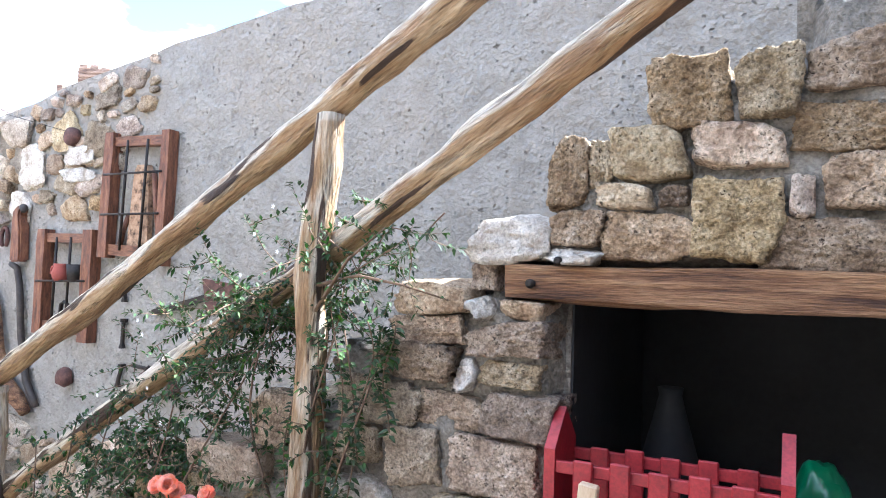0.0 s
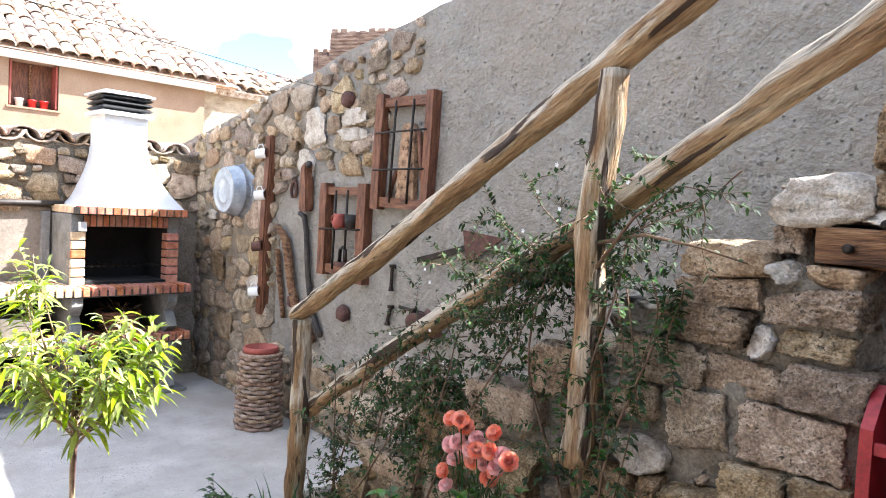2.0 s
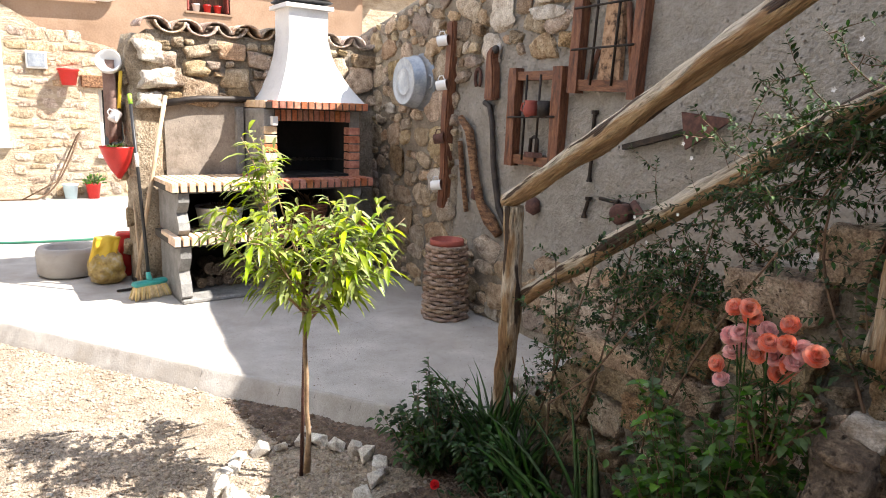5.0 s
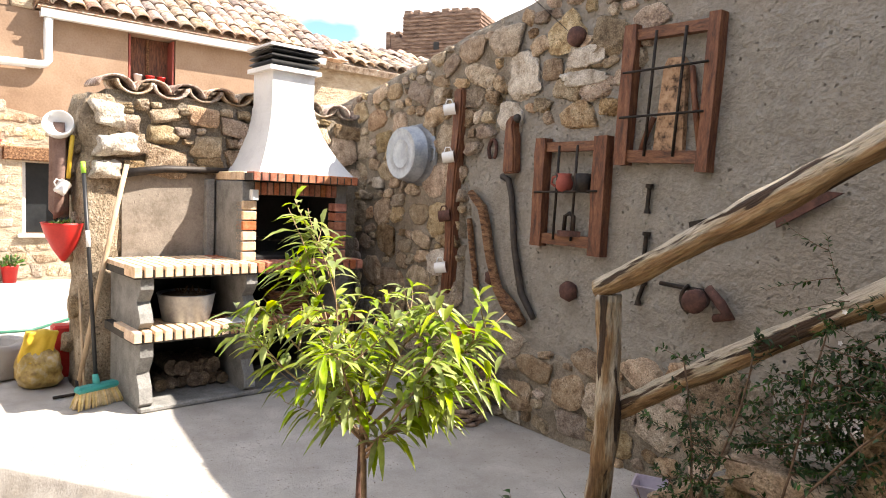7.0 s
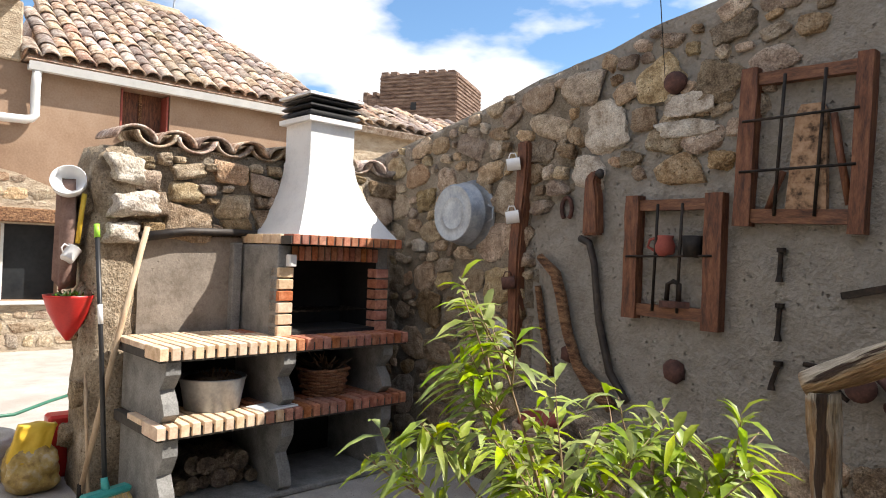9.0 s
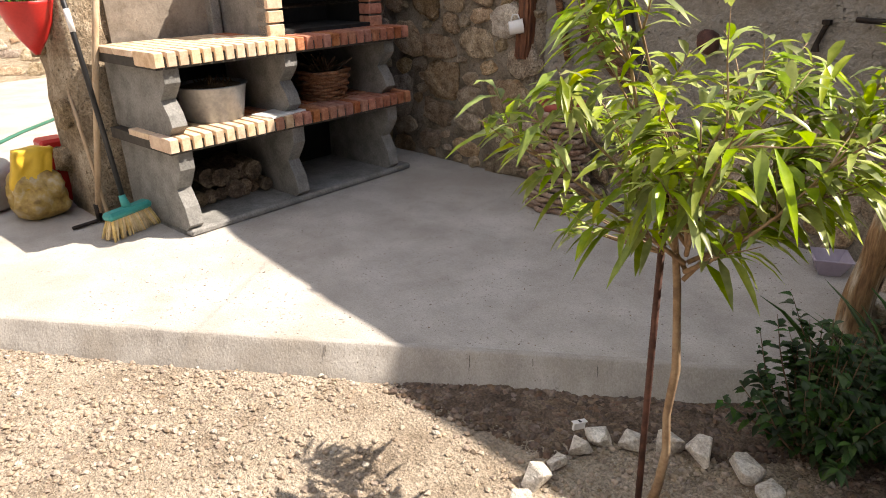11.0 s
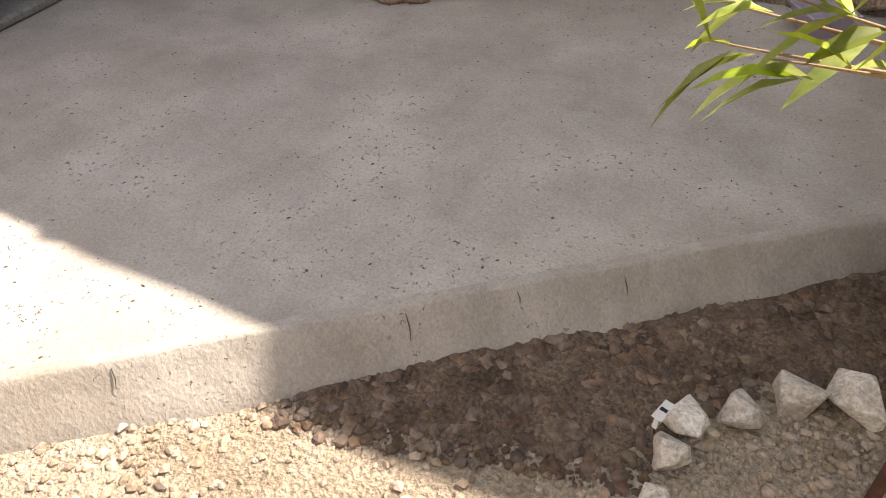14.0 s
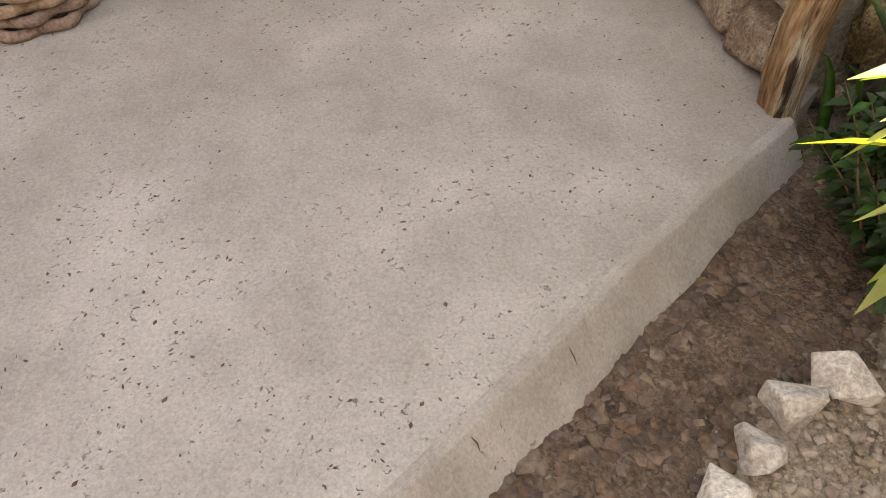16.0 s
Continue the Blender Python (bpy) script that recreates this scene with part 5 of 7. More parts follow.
def weave(name, rows, r0, r1, h, ribs, r, mat, parent, seed):
    for i in range(rows):
        t = (i + 0.5) / rows
        rad = r0 + (r1 - r0) * t
        bm = bmesh.new()
        pts = []
        n = ribs * 4
        for j in range(n + 1):
            a = 2 * math.pi * j / n
            w = r * 0.8 * math.cos(a * ribs / 2 + math.pi * (i % 2)) + 0.004 * noise.noise(Vector((a, i, seed)))
            pts.append(((rad + w) * math.cos(a), (rad + w) * math.sin(a), h * t + 0.006 * noise.noise(Vector((math.cos(a) * 2, math.sin(a) * 2, i * 0.7)))))
        tube(bm, pts, r, 6, cap=False)
        part(name, bm, mat, parent, smooth=True)


weave("weave", 18, 0.150, 0.128, 0.50, 16, 0.0145, "wicker", basket, 1.0)
part("lining", lathe(bmesh.new(), [(0.14, 0.0), (0.125, 0.49), (0.11, 0.49), (0.12, 0.02)], 24), "joint", basket)
part("rim", tube(bmesh.new(), [(0.132 * math.cos(a), 0.132 * math.sin(a), 0.505) for a in np.linspace(0, 2 * math.pi, 33)], 0.016, 8, 0.2, cap=False), "wicker", basket, smooth=True)
pot = thing("terracotta_pot", pose(-4.27, 2.57, SLAB + 0.40), "empty red terracotta flowerpot set in the tall basket", "flowerpot")
part("body", lathe(bmesh.new(), [(0.07, 0.0), (0.10, 0.11), (0.118, 0.115), (0.118, 0.155), (0.104, 0.155), (0.09, 0.06), (0.03, 0.05)], 28), "terracotta", pot, smooth=True)

dish = thing("plastic_dish", pose(-2.945, 2.63, SLAB, 0, 0, 28), "square lilac plastic dish standing on the terrace", "dish")
part("body", lathe(bmesh.new(), [(0.052, 0), (0.056, 0.003), (0.072, 0.03), (0.098, 0.072), (0.106, 0.074), (0.106, 0.078), (0.094, 0.078), (0.068, 0.034), (0.05, 0.008)], 4, pose(0, 0, 0, 0, 0, 45)), "dish", dish)

# broom, rake and stick leaning on the pier
broom = thing("broom", pose(-5.60, 0.83, SLAB, 0, 0, 20), "straw broom with teal head and black handle leaning on the pier", "broom")
bm = bmesh.new()
rb = random.Random(5)
for i in range(26):
    for j in range(4):
        u, v = (i / 25 - 0.5), (j / 3 - 0.5)
        a = Vector((v * 0.035, u * 0.22, 0.10))
        b = Vector((v * 0.085 + rb.uniform(-0.006, 0.006), u * 0.29 + rb.uniform(-0.008, 0.008), rb.uniform(0.0, 0.01)))
        tube(bm, [a, a.lerp(b, 0.5), b], [0.006, 0.007, 0.004], 5)
part("bristles", bm, "brush", broom, "pale straw bristles")
part("head", boxed(-0.035, 0.035, -0.13, 0.13, 0.095, 0.135, bevel=0.014), "teal", broom, "teal plastic head")
part("socket", tube(bmesh.new(), [(0, 0, 0.12), (-0.02, 0.0, 0.19)], [0.024, 0.016], 12), "teal", broom, smooth=True)
part("handle", tube(bmesh.new(), [(-0.015, 0, 0.18), (-0.14, 0.03, 0.9), (-0.235, 0.05, 1.40)], 0.0125, 10), "black", broom, "black handle", smooth=True)
part("grip_band", tube(bmesh.new(), [(-0.148, 0.032, 0.95), (-0.168, 0.036, 1.05)], 0.0135, 10), "enamel", broom, smooth=True)
part("handle_end", tube(bmesh.new(), [(-0.235, 0.05, 1.40), (-0.25, 0.053, 1.47)], 0.015, 10), "lime", broom, "lime green end", smooth=True)
rake = thing("rake", pose(-5.86, 0.77, SLAB), "old iron rake with pale wooden handle leaning on the pier", "rake")
part("handle", tube(bmesh.new(), [(0, 0, 0.05), (0.04, 0.12, 0.75), (0.10, 0.255, 1.47)], 0.0155, 10, 0.08), "handle", rake, smooth=True)
part("head", tube(bmesh.new(), [(0.02, -0.14, 0.012), (0, 0, 0.014), (-0.02, 0.14, 0.012)], 0.010, 8), "iron", rake, smooth=True)
part("ferrule", tube(bmesh.new(), [(0, 0, 0.014), (0.0, 0.0, 0.10)], 0.016, 8), "iron", rake, smooth=True)
solid("garden_cane", tube(bmesh.new(), [(-5.80, 0.80, SLAB), (-5.93, 0.80, 0.52), (-5.985, 0.80, 0.75)], 0.009, 8), "handle", "thin wooden cane leaning on the pier", "cane", smooth=True)

# stone trough and bags beside the pier
trough = thing("stone_trough", pose(-6.62, 0.36, SLAB), "round grey hollowed stone trough on the terrace", "trough")
bm = lathe(bmesh.new(), [(0.20, 0), (0.235, 0.02), (0.24, 0.20), (0.225, 0.235), (0.18, 0.235), (0.165, 0.22), (0.15, 0.10), (0.05, 0.09)], 36)
for v in bm.verts:
    v.co += 0.012 * Vector((noise.noise(v.co * 8), noise.noise(v.co * 8 + Vector((3, 0, 0))), 0.5 * noise.noise(v.co * 8 + Vector((0, 5, 0)))))
part("body", bm, "concrete", trough, smooth=True)
bag = thing("plastic_bag", pose(-6.22, 0.60, SLAB), "clear plastic bag with yellow print, half full of scraps", "bag")
bm = bmesh.new()
bmesh.ops.create_icosphere(bm, subdivisions=4, radius=1.0)
for v in bm.verts:
    d = v.co.copy()
    t = (d.z + 1) / 2
    r = 0.15 * (1 - 0.35 * t ** 3) * (1 + 0.22 * noise.noise(d * 2.3) + 0.12 * noise.noise(d * 6))
    k = 1 / max(0.3, (abs(d.x) ** 4 + abs(d.y) ** 4 + abs(d.z) ** 4) ** 0.25)
    v.co = Vector((d.x * r * k, d.y * r * k * 0.85, 0.0 + 0.27 * min(1.0, max(0.0, (d.z * k + 1) / 2))))
part("body", bm, "bagclear", bag, smooth=True)
bm = bmesh.new()
bmesh.ops.create_grid(bm, x_segments=8, y_segments=8, size=0.5)
for v in bm.verts:
    v.co = Vector((0.10 + 0.03 * noise.noise(v.co * 4), v.co.x * 0.18 + v.co.y * 0.05 - 0.01, 0.28 + v.co.y * 0.20 + 0.02 * noise.noise(v.co * 3 + Vector((4, 0, 0)))))
ext = bmesh.ops.extrude_face_region(bm, geom=list(bm.faces))
for g in ext["geom"]:
    if isinstance(g, bmesh.types.BMVert):
        g.co.x -= 0.07
bmesh.ops.recalc_face_normals(bm, faces=bm.faces)
part("printed_panel", bm, "yellow", bag, "yellow printed panel", smooth=True)
sb = thing("red_crate", pose(-6.42, 0.78, SLAB + 0.0), "red plastic crate behind the bag", "crate")
part("body", boxed(-0.07, 0.07, -0.08, 0.06, 0.0, 0.36, bevel=0.015), "redpot", sb)

# things hung on the pier's end
hpot = thing("hanging_pot", pose(-6.03, 0.715, 0.935), "red plastic half-round hanging pot with withered plants on the pier", "flowerpot")
bm = lathe(bmesh.new(), [(0.012, -0.01), (0.06, 0.06), (0.10, 0.14), (0.125, 0.22), (0.13, 0.235), (0.122, 0.235), (0.11, 0.20), (0.02, 0.18)], 28)
part("body", bm, "redpot", hpot, smooth=True)
bm = bmesh.new()
rp = random.Random(3)
for i in range(60):
    a, r = rp.uniform(0, 6.28), rp.uniform(0, 0.1)
    p = Vector((r * math.cos(a), r * math.sin(a), 0.2))
    q = p + Vector((rp.uniform(-0.05, 0.05), rp.uniform(-0.05, 0.05), rp.uniform(0.02, 0.07)))
    tube(bm, [p, p.lerp(q, 0.6) + Vector((0, 0, 0.01)), q], [0.003, 0.006, 0.001], 4)
part("withered_plant", bm, "leaf_mid", hpot, "withered low plants")
hat = thing("white_lamp", pose(-6.03, 0.69, 1.78), "white enamel pan hung on the pier", "pan")
part("bowl", lathe(bmesh.new(), [(0.01, -0.055), (0.06, -0.05), (0.085, -0.02), (0.09, 0.03), (0.085, 0.03), (0.078, -0.01), (0.02, -0.035)], 28, pose(0, 0, 0, 65, 0, 70)), "enamel", hat, smooth=True)
cloth = thing("brown_coat", pose(-6.10, 0.70, 1.36), "brown cloth garment hanging from the pier", "garment")
bm = bmesh.new()
rows = []
for i in range(15):
    t = i / 14
    w = 0.05 + 0.055 * min(1, t * 2.2) - 0.02 * max(0, t - 0.85) * 5
    rows.append([bm.verts.new((w * math.cos(a) + 0.018 * math.sin(a * 3 + t * 4), 0.045 * math.sin(a) + 0.014 * math.sin(a * 4 + 1), 0.44 - 0.58 * t + 0.03 * math.sin(a * 2) * t)) for a in np.linspace(0, 2 * math.pi, 24, endpoint=False)])
for a, b in zip(rows, rows[1:]):
    for j in range(24):
        bm.faces.new((a[j], a[(j + 1) % 24], b[(j + 1) % 24], b[j]))
bm.faces.new(rows[0])
bm.faces.new(rows[-1][::-1])
bmesh.ops.recalc_face_normals(bm, faces=bm.faces)
part("fabric", bm, "cloth", cloth, smooth=True)
wm = mug(Vector((-5.99, 0.72, 1.42)), (0.3, -0.5, -0.75), "enamel", "white enamel mug hanging on the pier below a yellow strap")
solid("yellow_strap", tube(bmesh.new(), [(-5.99, 0.76, 1.72), (-5.985, 0.745, 1.58), (-5.99, 0.735, 1.45)], 0.013, 8), "yellow", "yellow strap hanging on the pier", "strap", smooth=True)
solid("dark_pole", tube(bmesh.new(), [(BACK_X + 0.07, 1.03, 1.50), (BACK_X + 0.06, 1.3, 1.545), (BACK_X + 0.06, 1.72, 1.555)], [0.03, 0.024, 0.02], 10, 0.3), "darkwood", "dark wooden pole fixed to the wall beside the hood", "pole", smooth=True)

# on the barbecue's shelves
pan = thing("grey_planter", pose(-5.56, 1.34, SLAB + 0.492), "oval grey zinc planter with soil and dry plants on the shelf", "planter")
part("body", lathe(bmesh.new(), [(0.13, 0), (0.145, 0.005), (0.175, 0.17), (0.182, 0.175), (0.178, 0.18), (0.165, 0.17), (0.14, 0.15), (0.02, 0.15)], 32), "zinc", pan, smooth=True)
part("soil", lathe(bmesh.new(), [(0.02, 0.15), (0.158, 0.15), (0.15, 0.168), (0.09, 0.178), (0.01, 0.18)], 20), "bedsoil", pan, "dark dry potting soil", smooth=True)
rq = random.Random(12)
for i in range(26):
    a, r = rq.uniform(0, 6.283), rq.uniform(0.02, 0.13)
    p = Vector((r * math.cos(a), r * math.sin(a), 0.165))
    part("dry_plant", tube(bmesh.new(), [p, p + Vector((rq.uniform(-0.03, 0.03), rq.uniform(-0.03, 0.03), rq.uniform(0.02, 0.06)))], [0.006, 0.002], 5), "twig", pan)
wb = thing("wicker_basket", pose(-5.60, 2.05, SLAB + 0.492), "brown wicker basket full of kindling twigs on the shelf", "basket")
weave("weave", 9, 0.12, 0.155, 0.17, 14, 0.0105, "wicker_b", wb, 2.0)
part("lining", lathe(bmesh.new(), [(0.11, 0), (0.14, 0.165), (0.13, 0.165), (0.1, 0.14)], 20), "joint", wb)
rt = random.Random(8)
for i in range(22):
    a = rt.uniform(0, 6.28)
    p = Vector((0.09 * math.cos(a) * rt.random(), 0.09 * math.sin(a) * rt.random(), 0.14))
    q = p + Vector((rt.uniform(-0.09, 0.09), rt.uniform(-0.13, 0.13), rt.uniform(0.05, 0.12)))
    part("twig", tube(bmesh.new(), [p, q], [0.006, 0.004], 5), "twig", wb)
lg = random.Random(4)
for i in range(14):
    r = lg.uniform(0.035, 0.055)
    x, y, z = -5.62 - 0.02 * (i % 3), 1.20 + 0.065 * (i % 7) + lg.uniform(-0.01, 0.01), SLAB + 0.04 + r + (0.085 if i >= 7 else 0.0)
    if z - r > SLAB + 0.1 and i in (7, 13):
        continue
    solid("firewood_log", tube(bmesh.new(), [(x + 0.06, y, z), (x - 0.1, y + 0.01, z), (x - 0.26, y, z)], r, 10, 0.2, seed=i), "log", "short round firewood log stacked under the shelf", "log", group="firewood pile")
solid("newspaper", boxed(-0.08, 0.08, -0.12, 0.12, 0, 0.012, bevel=0.003), "enamel", "folded paper lying on the barbecue shelf", "paper", m=pose(-5.40, 1.62, SLAB + 0.492, 0, 0, 12))

# ---- niche under the stairs ----
planter = thing("picket_planter", pose(-0.205, FACE_Y - 0.02, OPEN_Z0 + 0.0), "bright red wooden picket planter box in the niche", "planter")
PW, PH = 0.46, 0.30
for sx in (-1, 1):
    bm = bmesh.new()
    prism(bm, [(-0.055, 0.0), (0.10, 0.0), (0.10, 0.36), (0.022, 0.44), (-0.055, 0.36)], "x", sx * PW / 2 - 0.012, sx * PW / 2 + 0.012)
    part("end_panel", bm, "red", planter)
for y in (-0.05, 0.085):
    for z in (0.14, 0.31):
        part("rail", boxed(-PW / 2 + 0.012, PW / 2 - 0.012, y, y + 0.014, z, z + 0.026, bevel=0.002), "red", planter)
    for i in range(5):
        x = -0.155 + i * 0.0775
        part("picket", boxed(x - 0.021, x + 0.021, y - 0.012, y - 0.001, 0.01, 0.345 + (0.006 if i % 2 else 0.0), bevel=0.003), "red", planter)
part("base", boxed(-PW / 2, PW / 2, -0.05, 0.1, 0.0, 0.014), "red", planter)
for x, z in ((-0.165, 0.31), (0.115, 0.28)):
    solid("wood_offcut", boxed(-0.02, 0.02, -0.012, 0.012, 0, z, bevel=0.003), "handle", "raw wooden offcut standing by the red planter", "offcut", m=pose(-0.205 + x, FACE_Y - 0.105, OPEN_Z0, 0, 6, 0))
bm = bmesh.new()
bmesh.ops.create_icosphere(bm, subdivisions=4, radius=1.0)
for v in bm.verts:
    d = v.co.copy()
    v.co = Vector((d.x * 0.075, d.y * 0.08, 0.175 + d.z * 0.175)) * (1 + 0.10 * noise.noise(d * 2.6) + 0.04 * noise.noise(d * 8))
solid("green_sack", bm, "green", "glossy dark green plastic sack inside the niche", "sack", m=pose(0.085, FACE_Y + 0.17, OPEN_Z0), smooth=True)
bm = lathe(bmesh.new(), [(0.05, 0), (0.07, 0.05), (0.075, 0.25), (0.05, 0.34), (0.03, 0.42), (0.035, 0.44), (0.02, 0.44)], 20)
solid("dark_jug", bm, "dark", "jug standing in the niche, coloured near black for its shade", "jug", m=pose(-0.27, FACE_Y + 0.45, OPEN_Z0), smooth=True)
solid("blue_canister", boxed(-0.06, 0.06, -0.06, 0.06, 0, 0.5, bevel=0.02), "zinc", "pale grey canister inside the niche", "canister", m=pose(0.34, FACE_Y + 0.25, OPEN_Z0))

# ---- planting ----
def leaf_quad(bm, base, along, normal, length, width, fold=0.25, droop=0.3):
    """A pointed leaf of four faces, folded along its rib and drooping at the tip."""
    along = along.normalized()
    side = along.cross(normal)
    if side.length < 1e-4:
        side = along.orthogonal()
    side.normalize()
    up = side.cross(along).normalized()
    c = []
    for t, w in ((0.0, 0.08), (0.38, 1.0), (0.72, 0.7), (1.0, 0.02)):
        mid = base + along * length * t - Vector((0, 0, 1)) * droop * length * t * t
        s = side * width * 0.5 * w
        lift = up * width * fold * w
        c.append((bm.verts.new(mid - s + lift), bm.verts.new(mid), bm.verts.new(mid + s + lift)))
    for a, b in zip(c, c[1:]):
        bm.faces.new((a[0], a[1], b[1], b[0]))
        bm.faces.new((a[1], a[2], b[2], b[1]))


def shoot(bm_w, bm_l, rnd, start, way, length, r, leaves, lsize, lwidth, curve=0.35, droop=0.3, spread=0.9):
    """A twig with leaves along it."""
    p, d = Vector(start), Vector(way).normalized()
    pts, n = [p.copy()], 7
    for i in range(n):
        d = (d + Vector((rnd.uniform(-1, 1), rnd.uniform(-1, 1), rnd.uniform(-0.6, 0.8))) * curve * 0.3).normalized()
        p = p + d * length / n
        pts.append(p.copy())
    tube(bm_w, pts, [r * (1 - 0.8 * i / n) for i in range(n + 1)], 5)
    for i in range(leaves):
        t = rnd.uniform(0.12, 1.0)
        k = min(n - 1, int(t * n))
        q = pts[k].lerp(pts[k + 1], t * n - k)
        dd = (pts[k + 1] - pts[k]).normalized()
        a = rnd.uniform(0, 2 * math.pi)
        o = dd.orthogonal().normalized()
        o = Matrix.Rotation(a, 3, dd) @ o
        w = (dd * rnd.uniform(0.3, 1.0) + o * spread).normalized()
        leaf_quad(bm_l, q, w, Vector((0, 0, 1)) + o * 0.4, lsize * rnd.uniform(0.6, 1.15), lwidth * rnd.uniform(0.7, 1.15), 0.22, droop)
    return pts


# young peach tree with its stake
rt = random.Random(21)
TREE = Vector((-2.838, 1.028, 0.03))
tree = thing("peach_tree", Matrix.Translation(TREE), "young peach tree with slender bright green leaves", "tree")
trunk_pts = [(-0.006, 0, -0.02), (0.008, 0.0, 0.06), (0.014, 0.004, 0.16), (0.004, -0.002, 0.27), (0.014, -0.004, 0.40), (0.004, -0.006, 0.5), (-0.01, -0.002, 0.6), (-0.032, 0.0, 0.72), (-0.06, 0.01, 0.92)]
part("trunk", tube(bmesh.new(), trunk_pts, [0.014, 0.0115, 0.0105, 0.0095, 0.0095, 0.009, 0.0085, 0.007, 0.004], 10, 0.3), "trunk", tree, smooth=True)
bw, bl = bmesh.new(), bmesh.new()
BOUGHS = [((0.0, 0.0, 0.66), (-0.56, -0.45, 0.50), 0.55), ((0.0, 0.0, 0.62), (0.40, 0.35, 0.60), 0.52), ((0.0, 0.0, 0.68), (0.30, -0.40, 0.62), 0.42),
         ((-0.02, 0.02, 0.72), (-0.46, -0.33, 0.95), 0.68), ((-0.02, 0.02, 0.70), (0.35, 0.20, 0.55), 0.54), ((-0.04, 0.02, 0.78), (-0.20, -0.20, 0.95), 0.52),
         ((0.0, 0.01, 0.66), (0.50, 0.30, 0.42), 0.46), ((0.0, 0.01, 0.64), (-0.45, 0.15, 0.42), 0.42), ((-0.02, 0.02, 0.74), (0.10, 0.35, 0.75), 0.42),
         ((0.0, 0.0, 0.70), (-0.40, -0.45, 0.72), 0.44), ((0.0, 0.0, 0.70), (0.10, -0.50, 0.75), 0.36), ((0.0, 0.0, 0.64), (0.50, 0.10, 0.36), 0.42)]
for s, w, ln in BOUGHS:
    pts = shoot(bw, bl, rt, s, w, ln, 0.006, 15, 0.11, 0.023, 0.4, 0.4, 0.95)
    for j in range(6):
        k = rt.randint(1, 6)
        d = (Vector(w).normalized() * 0.6 + Vector((rt.uniform(-1, 1), rt.uniform(-1, 1), rt.uniform(0.0, 0.9)))).normalized()
        shoot(bw, bl, rt, pts[k], d, rt.uniform(0.12, 0.24), 0.003, 14, 0.10, 0.021, 0.4, 0.45, 0.95)
for tip in ((-0.448, 0.148, 0.673), (-0.436, 0.096, 0.63), (-0.368, 0.02, 0.64), (-0.36, 0.05, 0.72)):
    a = Vector((-0.06, 0.02, 0.66))
    w = Vector(tip) - a
    shoot(bw, bl, rt, a, w, w.length * 0.82, 0.004, 4, 0.10, 0.02, 0.1, 0.25, 0.9)
    for _ in range(4):
        leaf_quad(bl, a + w * rt.uniform(0.62, 0.76), w.normalized() + Vector((rt.uniform(-0.7, 0.7), rt.uniform(-0.7, 0.7), rt.uniform(-0.6, 0.4))), Vector((0, 0, 1)), 0.08, 0.021, 0.22, 0.5)
part("twig", bw, "trunk", tree, smooth=True)["kind"] = "stuff"
part("crown", bl, "leaf", tree, smooth=True)["kind"] = "stuff"
stake = thing("tree_stake", (-2.872, 1.015, 0.0), "thin rusty iron stake tied beside the young tree", "stake")
part("rod", tube(bmesh.new(), [(0, 0, -0.02), (-0.021, 0.022, 0.42), (-0.043, 0.047, 0.86)], 0.0085, 8, 0.1), "rust", stake, smooth=True)
part("tip", lathe(bmesh.new(), [(0.0085, 0.0), (0.0095, 0.004), (0.008, 0.016), (0.002, 0.026)], 8, pose(-0.043, 0.047, 0.858)), "rust", stake)

# climbing jasmine on the lower rail
rj = random.Random(31)
jas = thing("climbing_jasmine", (-1.6, 1.83, 0.05), "thin dark green jasmine climbing the handrail and stones", "climber")
bw, bl = bmesh.new(), bmesh.new()


def rail_z(x):
    return 0.69 + (x + 2.66) * (2.11 / 3.41)


J = Vector((-1.6, 1.83, 0.05))
for i in range(88):
    x = rj.choice((rj.uniform(-2.3, -0.85), rj.gauss(-1.32, 0.09), rj.gauss(-1.22, 0.16), rj.gauss(-1.72, 0.2), rj.gauss(-1.9, 0.2)))
    st = Vector((x, 1.90 + rj.uniform(-0.08, 0.1), rail_z(x) + (rj.uniform(-0.16, 0.02) if x > -1.5 else rj.uniform(-0.42, -0.04)))) - J
    w = Vector((rj.uniform(-1.0, 0.8), rj.uniform(-0.5, 0.45), rj.uniform(-0.7, 0.3)))
    pts = shoot(bw, bl, rj, st, w, rj.uniform(0.16, 0.36), 0.0026, 50, 0.021, 0.0095, 0.9, 0.15, 1.0)
    for k in (2, 4, 6):
        shoot(bw, bl, rj, pts[k], w + Vector((rj.uniform(-1, 1), rj.uniform(-1, 1), rj.uniform(-1, 1))), rj.uniform(0.08, 0.2), 0.0018, 16, 0.024, 0.010, 0.9, 0.15, 1.0)
